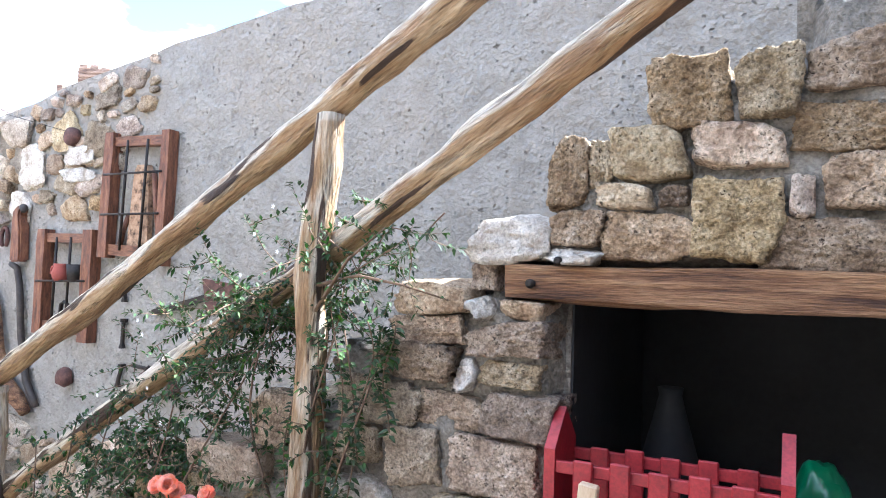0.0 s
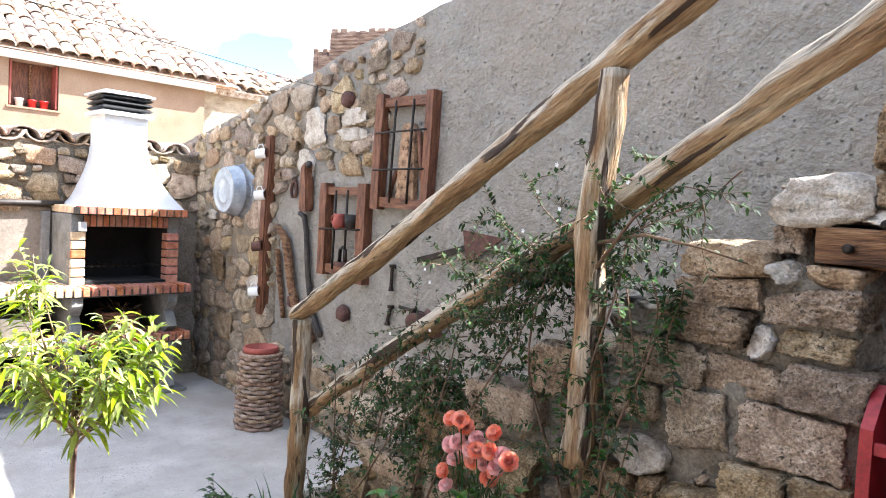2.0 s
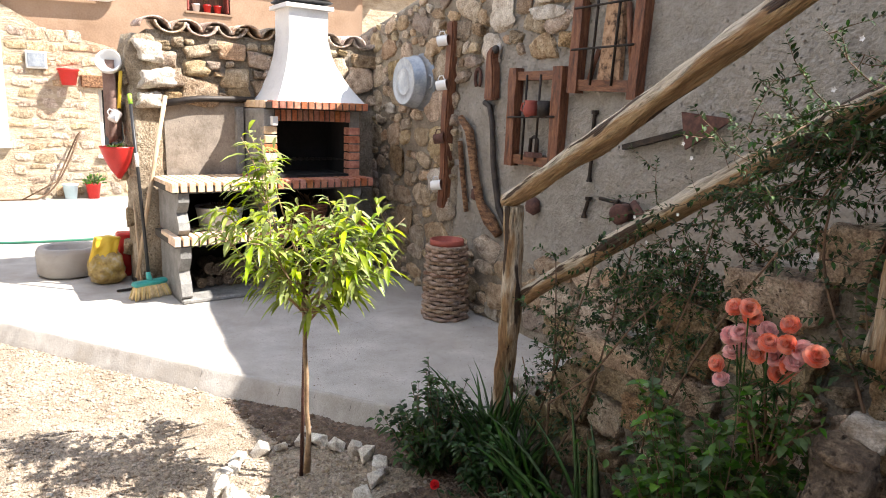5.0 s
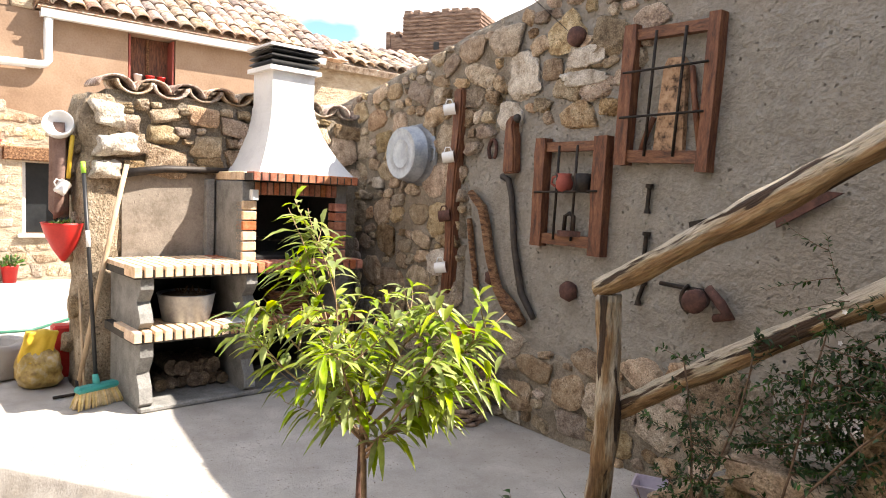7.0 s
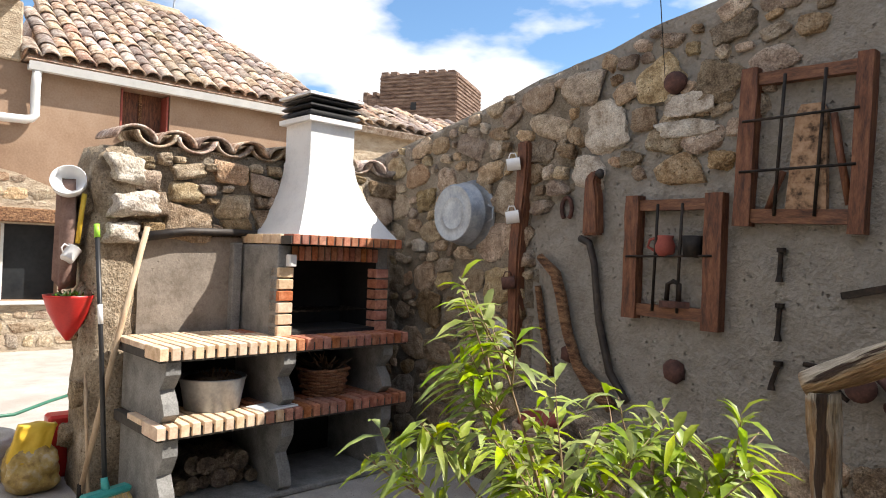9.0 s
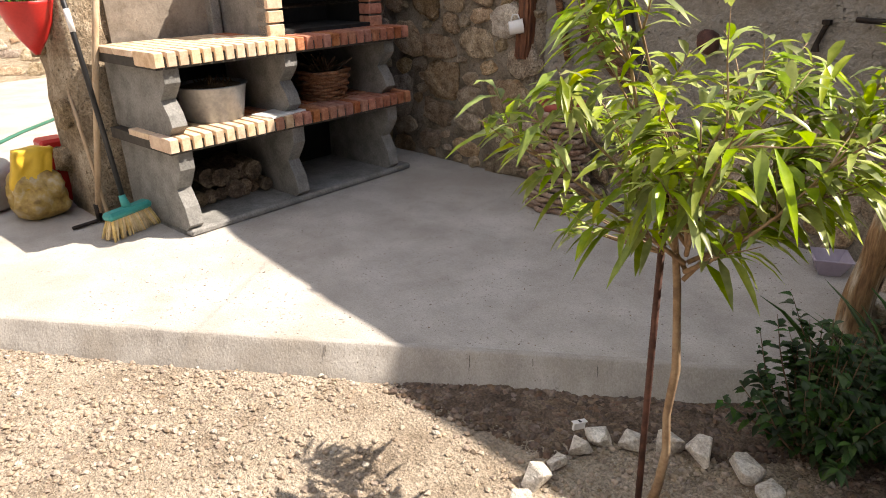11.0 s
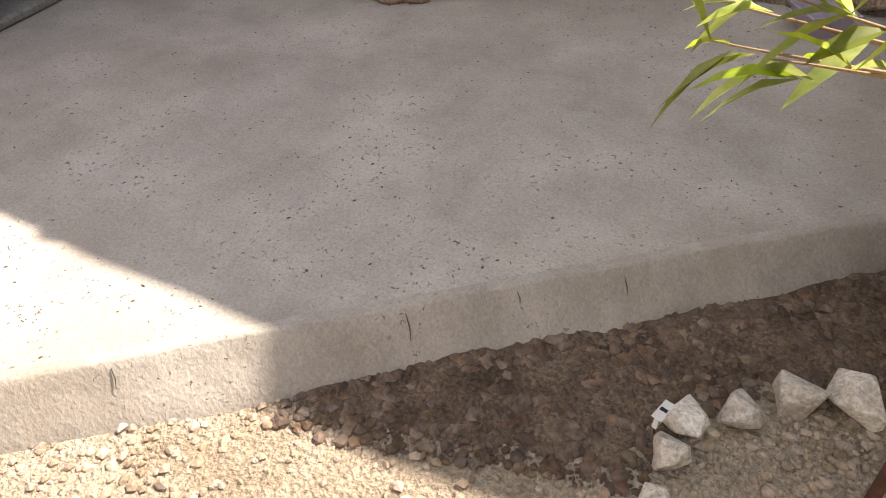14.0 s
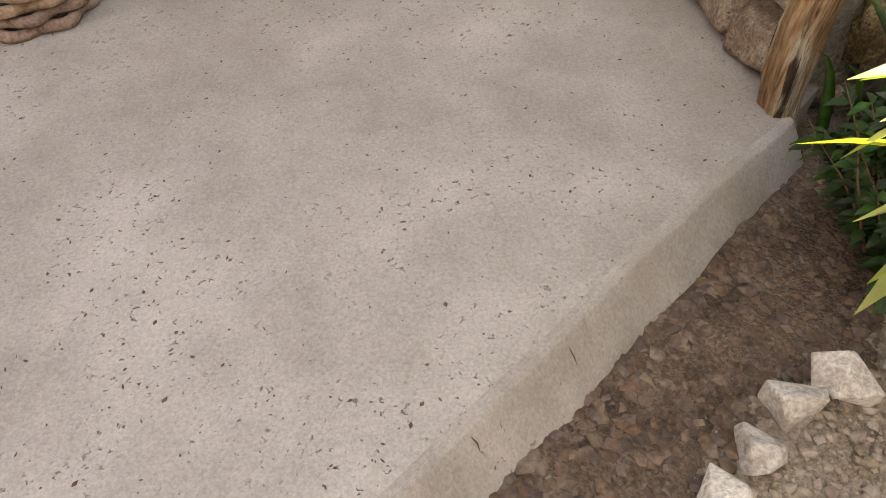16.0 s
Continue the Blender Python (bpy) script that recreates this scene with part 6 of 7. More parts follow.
for x0, y0, x1, z1 in ((-1.95, 1.78, -2.3, 0.72), (-2.35, 1.80, -2.15, 1.05), (-1.15, 1.80, -1.32, 1.5), (-1.05, 1.79, -1.08, 1.55), (-1.75, 1.76, -1.7, 1.2), (-2.2, 1.72, -1.9, 1.12), (-2.28, 1.82, -2.34, 0.95), (-1.0, 1.80, -0.95, 1.45), (-1.82, 1.70, -1.35, 1.38)):
    zb = 0.06 if x0 < -1.6 else 0.75
    a, b = Vector((x0, y0, zb)), Vector((x1, 1.86, z1))
    pts = [a.lerp(b, t) + Vector((0.05 * math.sin(t * 5 + x0 * 9), 0.02 * math.sin(t * 7), 0)) - J for t in np.linspace(0, 1, 12)]
    tube(bw, pts, [0.005 - 0.0025 * i / 11 for i in range(12)], 5)
    for p in pts[2:]:
        for q in range(3):
            d = Vector((rj.uniform(-1, 1), rj.uniform(-1, 0.6), rj.uniform(-0.4, 0.6)))
            shoot(bw, bl, rj, p, d, rj.uniform(0.05, 0.13), 0.0016, 12, 0.024, 0.010, 0.9, 0.15, 1.0)
for i in range(64):
    x = rj.choice((rj.gauss(-1.33, 0.07), rj.gauss(-1.62, 0.16), rj.gauss(-1.85, 0.16)))
    st = Vector((x, 1.95 + rj.uniform(-0.1, 0.16), rail_z(x) + (rj.uniform(-0.1, 0.03) if x > -1.45 else rj.uniform(-0.45, -0.1)))) - J
    for _ in range(3):
        shoot(bw, bl, rj, st, Vector((rj.uniform(-1, 1), rj.uniform(-0.5, 0.5), rj.uniform(-0.8, 0.4))), rj.uniform(0.07, 0.17), 0.0016, 22, 0.022, 0.011, 0.9, 0.15, 1.0)
# strands hanging down beside the post, leaves in pairs
for x0, z0, z1 in ((-1.06, 1.42, 0.86), (-1.02, 1.5, 1.0), (-0.93, 1.47, 1.12), (-0.86, 1.46, 1.2), (-1.17, 1.3, 0.92), (-0.98, 1.44, 0.72)):
    pts = [Vector((x0 + 0.02 * math.sin(t * 6 + x0 * 20), 1.83 + 0.015 * math.sin(t * 4), z0 + (z1 - z0) * t)) - J for t in np.linspace(0, 1, 16)]
    tube(bw, pts, 0.002, 5)
    for p in pts:
        for sx in (-1, 1, -1, 1):
            leaf_quad(bl, p + Vector((0, 0, rj.uniform(-0.015, 0.015))), Vector((sx, rj.uniform(-0.8, 0.5), rj.uniform(-0.5, 0.4))), Vector((0, -0.4, 1)), rj.uniform(0.02, 0.032), 0.013, 0.2, 0.2)
# long bare runners
for ends in (((-2.18, 1.74, 0.06), (-2.182, 1.74, 0.433), (-1.98, 1.74, 0.612), (-1.80, 1.75, 0.87), (-1.70, 1.80, 1.0)), ((-1.1, 1.84, 1.55), (-0.95, 1.82, 1.58), (-0.8, 1.80, 1.56), (-0.68, 1.80, 1.53)), ((-1.1, 1.84, 1.48), (-0.97, 1.80, 1.62), (-0.86, 1.80, 1.70))):
    pts = [Vector(p) - J for p in ends]
    tube(bw, pts, [0.006 - 0.004 * i / (len(pts) - 1) for i in range(len(pts))], 6)
    for a, b in zip(pts, pts[1:]):
        for t in (0.2, 0.5, 0.8):
            leaf_quad(bl, a.lerp(b, t), Vector((rj.uniform(-1, 1), -0.6, rj.uniform(-0.4, 1))), Vector((0, -0.4, 1)), 0.024, 0.01, 0.2, 0.2)
part("stem", bw, "twig", jas, smooth=True)["kind"] = "stuff"
part("leaves", bl, "leaf_jas", jas, smooth=True)["kind"] = "stuff"
bf = bmesh.new()
for i in range(14):
    x = rj.uniform(-1.95, -0.95)
    p = Vector((x, 1.84 + rj.uniform(-0.1, 0.06), rail_z(x) + rj.uniform(-0.2, 0.16))) - J
    for a in range(5):
        d = Vector((math.cos(a * 1.257), -0.5, math.sin(a * 1.257)))
        leaf_quad(bf, p, d, Vector((0, -1, 0)), 0.008, 0.006, 0.1, 0.0)
part("flowers", bf, "enamel", jas, "small white star flowers")["kind"] = "stuff"


def bush(name, base, size, shoots, leaves, lsize, lwidth, mat, label, seed, up=0.9, cat="bush"):
    rb = random.Random(seed)
    t = thing(name, Matrix.Translation(base), label, cat)
    bw, bl = bmesh.new(), bmesh.new()
    for i in range(shoots):
        a = rb.uniform(0, 6.283)
        rr = rb.random() ** 0.6
        st = Vector((math.cos(a) * rr * size[0] * 0.35, math.sin(a) * rr * size[1] * 0.35, 0))
        w = Vector((math.cos(a) * rr * size[0], math.sin(a) * rr * size[1], size[2] * (up + rb.uniform(-0.25, 0.3)) * (1.1 - 0.45 * rr)))
        shoot(bw, bl, rb, st, w, w.length * rb.uniform(0.75, 1.05), 0.004, leaves, lsize, lwidth, 0.5, 0.35, 1.0)
    part("stem", bw, "twig", t, smooth=True)["kind"] = "stuff"
    part("leaves", bl, mat, t, smooth=True)["kind"] = "stuff"
    return t


bush("chrysanthemum_bush", Vector((-2.62, 1.50, 0.03)), (0.22, 0.18, 0.38), 75, 30, 0.042, 0.021, "leaf_jas", "leafy dark green chrysanthemum bush in the bed", 41)
bush("chrysanthemum_bush", Vector((-2.40, 1.62, 0.03)), (0.2, 0.16, 0.26), 40, 22, 0.05, 0.026, "leaf_dark", "low dark green leafy plant in the bed", 42)
bush("rose_bush", Vector((-1.42, 1.66, 0.03)), (0.24, 0.15, 0.78), 120, 34, 0.05, 0.03, "leaf_mid", "green rose bush against the stone wall", 43)
bush("rose_shoots", Vector((-1.29, 1.66, 0.66)), (0.12, 0.07, 0.3), 26, 10, 0.038, 0.022, "leaf_mid", "leafy green shoots carrying the rose blooms", 46)
bush("low_weeds", Vector((-2.1, 1.55, 0.02)), (0.35, 0.2, 0.15), 40, 18, 0.04, 0.018, "leaf_dark", "low dark weeds in the shaded bed", 44)
bush("weed", Vector((-2.58, 0.80, 0.035)), (0.05, 0.04, 0.05), 9, 7, 0.03, 0.014, "leaf_mid", "small green weed by the ring of stones", 45, cat="weed")

# iris clumps
def iris(base, n, hmax, seed, lean):
    ri = random.Random(seed)
    t = thing("iris_clump", Matrix.Translation(base), "clump of long sword-shaped green iris leaves", "iris")
    bm = bmesh.new()
    for i in range(n):
        a = ri.uniform(0, 6.283)
        st = Vector((ri.gauss(0, 0.06), ri.gauss(0, 0.04), 0))
        d = Vector((math.cos(a) * 0.32 + lean[0], math.sin(a) * 0.25 + lean[1], 1.0)).normalized()
        h = hmax * ri.uniform(0.55, 1.0)
        side = d.cross(Vector((ri.uniform(-1, 1), ri.uniform(-1, 1), 0.1))).normalized()
        rows, out = [], Vector((d.x, d.y, 0))
        for k in range(7):
            s = k / 6
            p = st + d * h * s + out * (s ** 3) * h * 0.5 - Vector((0, 0, (s ** 4) * h * 0.12))
            w = 0.012 * (1 - s ** 2.5) + 0.0006
            n_ = side.cross(d).normalized() * w * 0.35
            rows.append((bm.verts.new(p - side * w), bm.verts.new(p + n_), bm.verts.new(p + side * w), bm.verts.new(p - n_)))
        for r0, r1 in zip(rows, rows[1:]):
            for j in range(4):
                bm.faces.new((r0[j], r0[(j + 1) % 4], r1[(j + 1) % 4], r1[j]))
    part("leaves", bm, "blade", t, smooth=True)["kind"] = "stuff"


iris(Vector((-2.46, 1.72, 0.03)), 46, 0.50, 51, (-0.1, -0.05))
iris(Vector((-2.28, 1.70, 0.03)), 40, 0.42, 52, (0.1, -0.1))
iris(Vector((-1.82, 1.60, 0.03)), 14, 0.62, 53, (-0.25, -0.15))


# roses
def rose(base, size, mat, seed, label="coral pink rose in full bloom"):
    rr = random.Random(seed)
    t = thing("rose", Matrix.Translation(base), label, "rose", "roses on the bush")
    bm = bmesh.new()
    for ring, (cnt, tilt, ln) in enumerate(((4, 0.15, 0.70), (6, 0.35, 0.80), (8, 0.62, 0.88), (10, 0.95, 0.94), (11, 1.25, 0.92), (10, 1.55, 0.80))):
        for j in range(cnt):
            a = 2 * math.pi * (j + 0.5 * (ring % 2)) / cnt + rr.uniform(-0.2, 0.2)
            out = Vector((math.cos(a), math.sin(a), 0))
            ti = tilt + rr.uniform(-0.16, 0.16)
            d = out * math.sin(ti) + Vector((0, 0, 1)) * math.cos(ti)
            nrm = out * -math.cos(ti) + Vector((0, 0, 1)) * math.sin(ti)
            side = d.cross(nrm).normalized()
            c = []
            for s, w in ((0.05, 0.2), (0.4, 0.85), (0.75, 1.0), (1.0, 0.6)):
                m0 = d * size * ln * s - nrm * size * 0.12 * math.sin(s * 3)
                c.append((bm.verts.new(m0 - side * size * 0.33 * w + nrm * size * 0.12 * w), bm.verts.new(m0), bm.verts.new(m0 + side * size * 0.33 * w + nrm * size * 0.12 * w)))
            for p, q in zip(c, c[1:]):
                bm.faces.new((p[0], p[1], q[1], q[0]))
                bm.faces.new((p[1], p[2], q[2], q[1]))
    o = part("petals", bm, mat, t, smooth=True)
    o.rotation_euler = (radians(rr.uniform(30, 75)), radians(rr.uniform(-20, 20)), radians(rr.uniform(-5, 65)))
    root = Vector((-1.32 + rr.uniform(-0.13, 0.12), 1.66 + rr.uniform(-0.04, 0.05), 0.74 + rr.uniform(-0.04, 0.06))) - Vector(base)
    if root.length > 0.5:
        root = Vector((0.01, 0.03, -0.07))
    part("stem", tube(bmesh.new(), [Vector((0, 0, 0)), root * 0.3 + Vector((0, 0.01, -0.03)), root * 0.65 + Vector((0, 0.01, -0.02)), root], 0.002, 5), "leaf_dark", t)
    return t


rr = random.Random(61)
BLOOMS = [(-1.322, 1.03, 1), (-1.237, 1.03, 1), (-1.335, 0.984, 0), (-1.279, 1.006, 0), (-1.222, 0.992, 1), (-1.258, 0.985, 1), (-1.35, 0.944, 0), (-1.299, 0.94, 1), (-1.395, 0.887, 1), (-1.223, 0.929, 1),
          (-1.152, 0.987, 1), (-1.363, 0.968, 0), (-1.195, 0.985, 0), (-1.37, 0.92, 0), (-1.26, 0.945, 0), (-1.30, 0.975, 0), (-1.345, 1.05, 1), (-1.31, 1.06, 1), (-1.25, 0.905, 1), (-1.205, 0.95, 0), (-1.375, 0.85, 0)]
for i, (bx, bz, big) in enumerate(BLOOMS):
    rose(Vector((bx, 1.60 + rr.uniform(-0.035, 0.04), bz)), rr.uniform(0.025, 0.031), "rose" if big else "rosepink", i, "coral orange rose in full bloom" if big else "faded pink rose in full bloom")
rose(Vector((-2.36, 1.36, 0.11)), 0.022, "redflower", 99, "small bright red flower low in the bed")

# old stump and stones in the bed
stump = thing("tree_stump", pose(-1.14, 1.74, 0.03), "weathered brown tree stump against the stone wall", "stump")
bm = tube(bmesh.new(), [(-0.02, -0.02, 0), (-0.015, -0.02, 0.12), (-0.01, -0.01, 0.26), (-0.005, 0, 0.4), (0.0, 0.0, 0.52), (0.01, 0.0, 0.62), (0.012, 0, 0.66), (0.015, 0, 0.70)], [0.098, 0.092, 0.085, 0.08, 0.078, 0.075, 0.073, 0.068], 28, 0.6, freq=11)
part("body", bm, "log", stump, smooth=True)
part("cut_face", lathe(bmesh.new(), [(0.01, 0.0), (0.066, 0.0), (0.07, 0.012), (0.06, 0.022), (0.008, 0.024)], 18, pose(0.012, -0.005, 0.70, 14, 8, 0)), "log", stump, "grey weathered saw-cut top")
top = new("lichen_cap", stone_mesh("lichen_cap", 3.3, M["pale"], 3, 3.0, 0.3))
top.parent = stump
top.matrix_basis = Matrix.LocRotScale((0.03, 0.055, 0.74), None, (0.11, 0.07, 0.09))

# vine shoot reaching in overhead from the wall behind
rv = random.Random(88)
V0 = Vector((-1.78, 0.41, 1.84))
vine = thing("vine", pose(-2.0, -4.0, 4.15), "bright green grapevine shoot hanging over from the yard wall", "vine")
bw, bl = bmesh.new(), bmesh.new()
base_v = Vector((-2.0, -4.0, 4.15))
stem = [Vector(p) - base_v for p in ((-2.0, -4.0, 4.15), (-1.9, -3.2, 4.05), (-1.8, -2.0, 3.6), (-1.75, -1.0, 3.0), (-1.74, -0.3, 2.45), (-1.76, 0.1, 2.1), (-1.78, 0.28, 1.92), (-1.78, 0.40, 1.83), (-1.776, 0.46, 1.765))]
tube(bw, stem, [0.012, 0.011, 0.01, 0.008, 0.006, 0.005, 0.004, 0.003, 0.0015], 7)
for a, b in (((-1.78, 0.38, 1.845), (-1.765, 0.52, 1.85)), ((-1.776, 0.455, 1.77), (-1.77, 0.50, 1.78)), ((-1.776, 0.455, 1.77), (-1.775, 0.43, 1.75))):
    a, b = Vector(a) - base_v, Vector(b) - base_v
    tube(bw, [a, a.lerp(b, 0.5) + Vector((0, 0, 0.012)), b], [0.002, 0.0016, 0.0008], 5)


def lobed_leaf(bm, c, way, nrm, size):
    """A five-lobed toothed leaf, slightly cupped."""
    way = way.normalized()
    side = way.cross(nrm).normalized()
    up = side.cross(way)
    mid = bm.verts.new(c)
    rim = []
    for i in range(21):
        a = -2.7 + 5.4 * i / 20
        r = size * (0.62 + 0.30 * abs(math.cos(a * 2.05)) ** 1.5 + (0.07 if i % 2 else 0.0)) * (0.75 + 0.25 * math.cos(a / 2))
        rim.append(bm.verts.new(c + way * r * math.cos(a) + side * r * math.sin(a) + up * size * (0.16 * math.sin(a) ** 2 - 0.12 * math.cos(a))))
    for p, q in zip(rim, rim[1:]):
        bm.faces.new((mid, p, q))


for p, sz in (((-1.79, 0.36, 1.84), 0.055), ((-1.77, 0.33, 1.87), 0.06), ((-1.78, 0.41, 1.83), 0.05), ((-1.765, 0.44, 1.845), 0.04), ((-1.78, 0.30, 1.90), 0.06), ((-1.77, 0.37, 1.88), 0.05), ((-1.78, 0.40, 1.80), 0.03), ((-1.765, 0.505, 1.83), 0.018), ((-1.765, 0.52, 1.86), 0.014), ((-1.76, 0.22, 1.95), 0.06), ((-1.77, 0.1, 2.05), 0.06)):
    lobed_leaf(bl, Vector(p) - base_v, Vector((rv.uniform(-0.6, 0.6), rv.uniform(-0.2, 0.9), rv.uniform(-1.0, -0.1))), Vector((1, rv.uniform(-0.4, 0.4), rv.uniform(0.2, 0.9))), sz)
part("stem", bw, "twig", vine, smooth=True)
part("leaves", bl, "vine", vine, smooth=True)["kind"] = "stuff"

# far tree beyond the garden wall
rf = random.Random(77)
FT = Vector((-11.5, 21.0, 10.5))
far = thing("far_tree", Matrix.Translation((FT.x, FT.y, 0)), "dark green tree standing beyond the garden wall", "tree")
part("trunk", tube(bmesh.new(), [(0, 0, 0), (0.1, 0, FT.z * 0.5), (0, 0, FT.z), (-0.2, 0.2, FT.z + 2.5)], [0.3, 0.22, 0.14, 0.05], 8, 0.2), "darkwood", far, smooth=True)
bw, bl = bmesh.new(), bmesh.new()
for i in range(46):
    a = rf.uniform(0, 6.283)
    d = Vector((math.cos(a), math.sin(a), rf.uniform(-0.1, 0.9)))
    shoot(bw, bl, rf, Vector((0, 0, FT.z + rf.uniform(-0.3, 2.4))), d, rf.uniform(1.0, 2.2), 0.04, 46, 0.3, 0.09, 0.6, 0.5, 1.0)
part("limb", bw, "darkwood", far)["kind"] = "stuff"
part("crown", bl, "leaf_dark", far)["kind"] = "stuff"

# ---- pieces: stones, bricks, tiles ----
STONES = [stone_mesh("stone", i + 1, M["stone"], 3, 6.0 + 0.8 * (i % 5), 0.14, 9, 0.3) for i in range(14)]
TUFA = [stone_mesh("stone", i + 31, M["tufa"], 4, 8.0 + 1.0 * (i % 4), 0.15, 5, 0.18, 0.15) for i in range(10)]
PALE = [stone_mesh("stone", i + 61, M["pale"], 4, 7.0 + 0.5 * (i % 4), 0.14, 9, 0.3, 0.14) for i in range(7)]
ROCKS = [rock_mesh("stone", i + 5, M["chalk"]) for i in range(9)]


def pack(u0, u1, v0, v1, rnd, hs, ws, gap=0.018):
    """Courses of uneven blocks over a rectangle: (u, v, width, height)."""
    v = v0
    while v < v1:
        h = rnd.uniform(*hs)
        u = u0 - rnd.uniform(0, ws[1])
        while u < u1:
            w = rnd.uniform(*ws) * (1.25 if rnd.random() < 0.15 else 1.0)
            hh = h * rnd.uniform(0.72, 1.12)
            yield u + w / 2, v + h / 2 + rnd.uniform(-0.02, 0.02), w - gap, hh - gap
            u += w
        v += h


def rubble(u0, u1, v0, v1, rnd, ok, sizes, tries, taken=()):
    """Random rubble: large blocks first, smaller ones wedged between them: (u, v, width, height)."""
    taken, out = list(taken), []
    for k, (big, small) in enumerate(sizes):
        for _ in range(tries[k]):
            w = rnd.uniform(small, big)
            h = w * rnd.uniform(0.5, 0.95)
            u, v = rnd.uniform(u0, u1), rnd.uniform(v0, v1)
            if ok(u, v, w, h) and all(abs(u - a) > (w + c) * 0.47 or abs(v - b) > (h + d) * 0.47 for a, b, c, d in taken):
                taken.append((u, v, w, h))
                out.append((u, v, w, h))
    return out


# garden wall rubble
rw = random.Random(71)


def on_wall(u, v, w, h):
    return patch(u, v) and patch(u + w * 0.35, v) and v + h * 0.5 < wall_top(u) - 0.015 and v - h * 0.4 > SLAB


spots = []
for u, v, w, h in rubble(-6.3, -2.75, 0.08, 2.75, rw, on_wall, ((0.29, 0.2), (0.2, 0.12), (0.12, 0.06)), (1200, 4500, 7000)):
    bedded = u < -4.25 + 0.1 * math.sin(v * 9) or v < 0.75
    spots.append((Vector((u, WALL_Y - (0.014 if bedded else -0.008) - rw.uniform(0.0, 0.01), v)), Vector((w * 1.03, 0.074 if bedded else 0.056, h * 1.03)), (rw.uniform(-0.06, 0.06), rw.uniform(-0.3, 0.3), rw.uniform(-0.08, 0.08))))
pieces("stone", STONES + STONES + PALE[:1] + TUFA[:5], spots[:300], wall_north, rw)
bm = bmesh.new()
for c, s_, r in spots[300:]:
    o = len(bm.verts)
    bm.from_mesh(rw.choice(STONES))
    bm.verts.ensure_lookup_table()
    bmesh.ops.transform(bm, matrix=Matrix.LocRotScale(c, Euler(r), s_), verts=bm.verts[o:])
if spots[300:]:
    part("small_stones", bm, "stone", wall_north, smooth=True)["kind"] = "stuff"
# two long pale blocks over the render
pieces("stone", PALE, [(Vector((-3.66, WALL_Y - 0.012, 2.10)), Vector((0.30, 0.05, 0.085)), (0, 0.06, 0)), (Vector((-3.63, WALL_Y - 0.014, 2.22)), Vector((0.26, 0.06, 0.11)), (0, 0.03, 0))], wall_north, rw)

# barbecue's back wall and pier
spots = []
for u, v, w, h in rubble(0.95, 2.8, 1.55, 1.99, rw, lambda u, v, w, h: v + h * 0.5 < 2.0, ((0.26, 0.18), (0.17, 0.11), (0.1, 0.06)), (300, 900, 1500)):
    spots.append((Vector((BACK_X + 0.006, u, v)), Vector((0.095, w * 1.04, h * 1.04)), (rw.uniform(-0.25, 0.25), 0, 0)))
for u, v, w in ((-6.26, 0.35, 0.13), (-6.08, 0.62, 0.15), (-6.24, 0.95, 0.12), (-6.06, 1.18, 0.11), (-6.2, 1.42, 0.15), (-6.09, 1.68, 0.14), (-6.25, 1.80, 0.13)):
    spots.append((Vector((u, 0.80, v)), Vector((w * 1.2, 0.10, w)), (0, rw.uniform(-0.2, 0.2), 0)))
bm = bmesh.new()
bmesh.ops.create_cube(bm, size=1.0)
bmesh.ops.subdivide_edges(bm, edges=bm.edges, cuts=15, use_grid_fill=True)
for v in bm.verts:
    c = v.co * 2
    rnd_ = (abs(c.x) ** 5 + abs(c.y) ** 5) ** 0.2
    c = Vector((c.x / max(1.0, rnd_), c.y / max(1.0, rnd_), c.z))
    z = 1.03 + c.z * 0.97
    slim = 1 - 0.22 * max(0.0, (z - 1.75) / 0.25) ** 2
    p = Vector((-6.145 + c.x * 0.215 * slim + 0.02 * (1 - slim), 0.915 + c.y * 0.125 * slim, z))
    lump = 0.028 * noise.noise(p * 6.5) + 0.014 * noise.noise(p * 17) + 0.007 * noise.noise(p * 37)
    v.co = p + Vector((c.x, c.y, 0)) * lump
part("pier", bm, "pier", wall_west, "rough earthy mortar pier", smooth=True)
pieces("stone", TUFA + STONES[:6], spots, wall_west, rw)
pieces("stone", PALE, [(Vector((BACK_X + 0.03, 0.96, 1.86)), Vector((0.16, 0.20, 0.15)), (0, 0, 0.2)), (Vector((BACK_X + 0.035, 0.99, 1.68)), Vector((0.16, 0.24, 0.14)), (0.1, 0, 0)), (Vector((BACK_X + 0.03, 0.93, 1.52)), Vector((0.14, 0.17, 0.12)), (0, 0, 0))], wall_west, rw)
bm = boxed(BACK_X, BACK_X + 0.02, 1.04, 1.66, 0.9, 1.52)
part("render_panel", bm, "panel", wall_west)


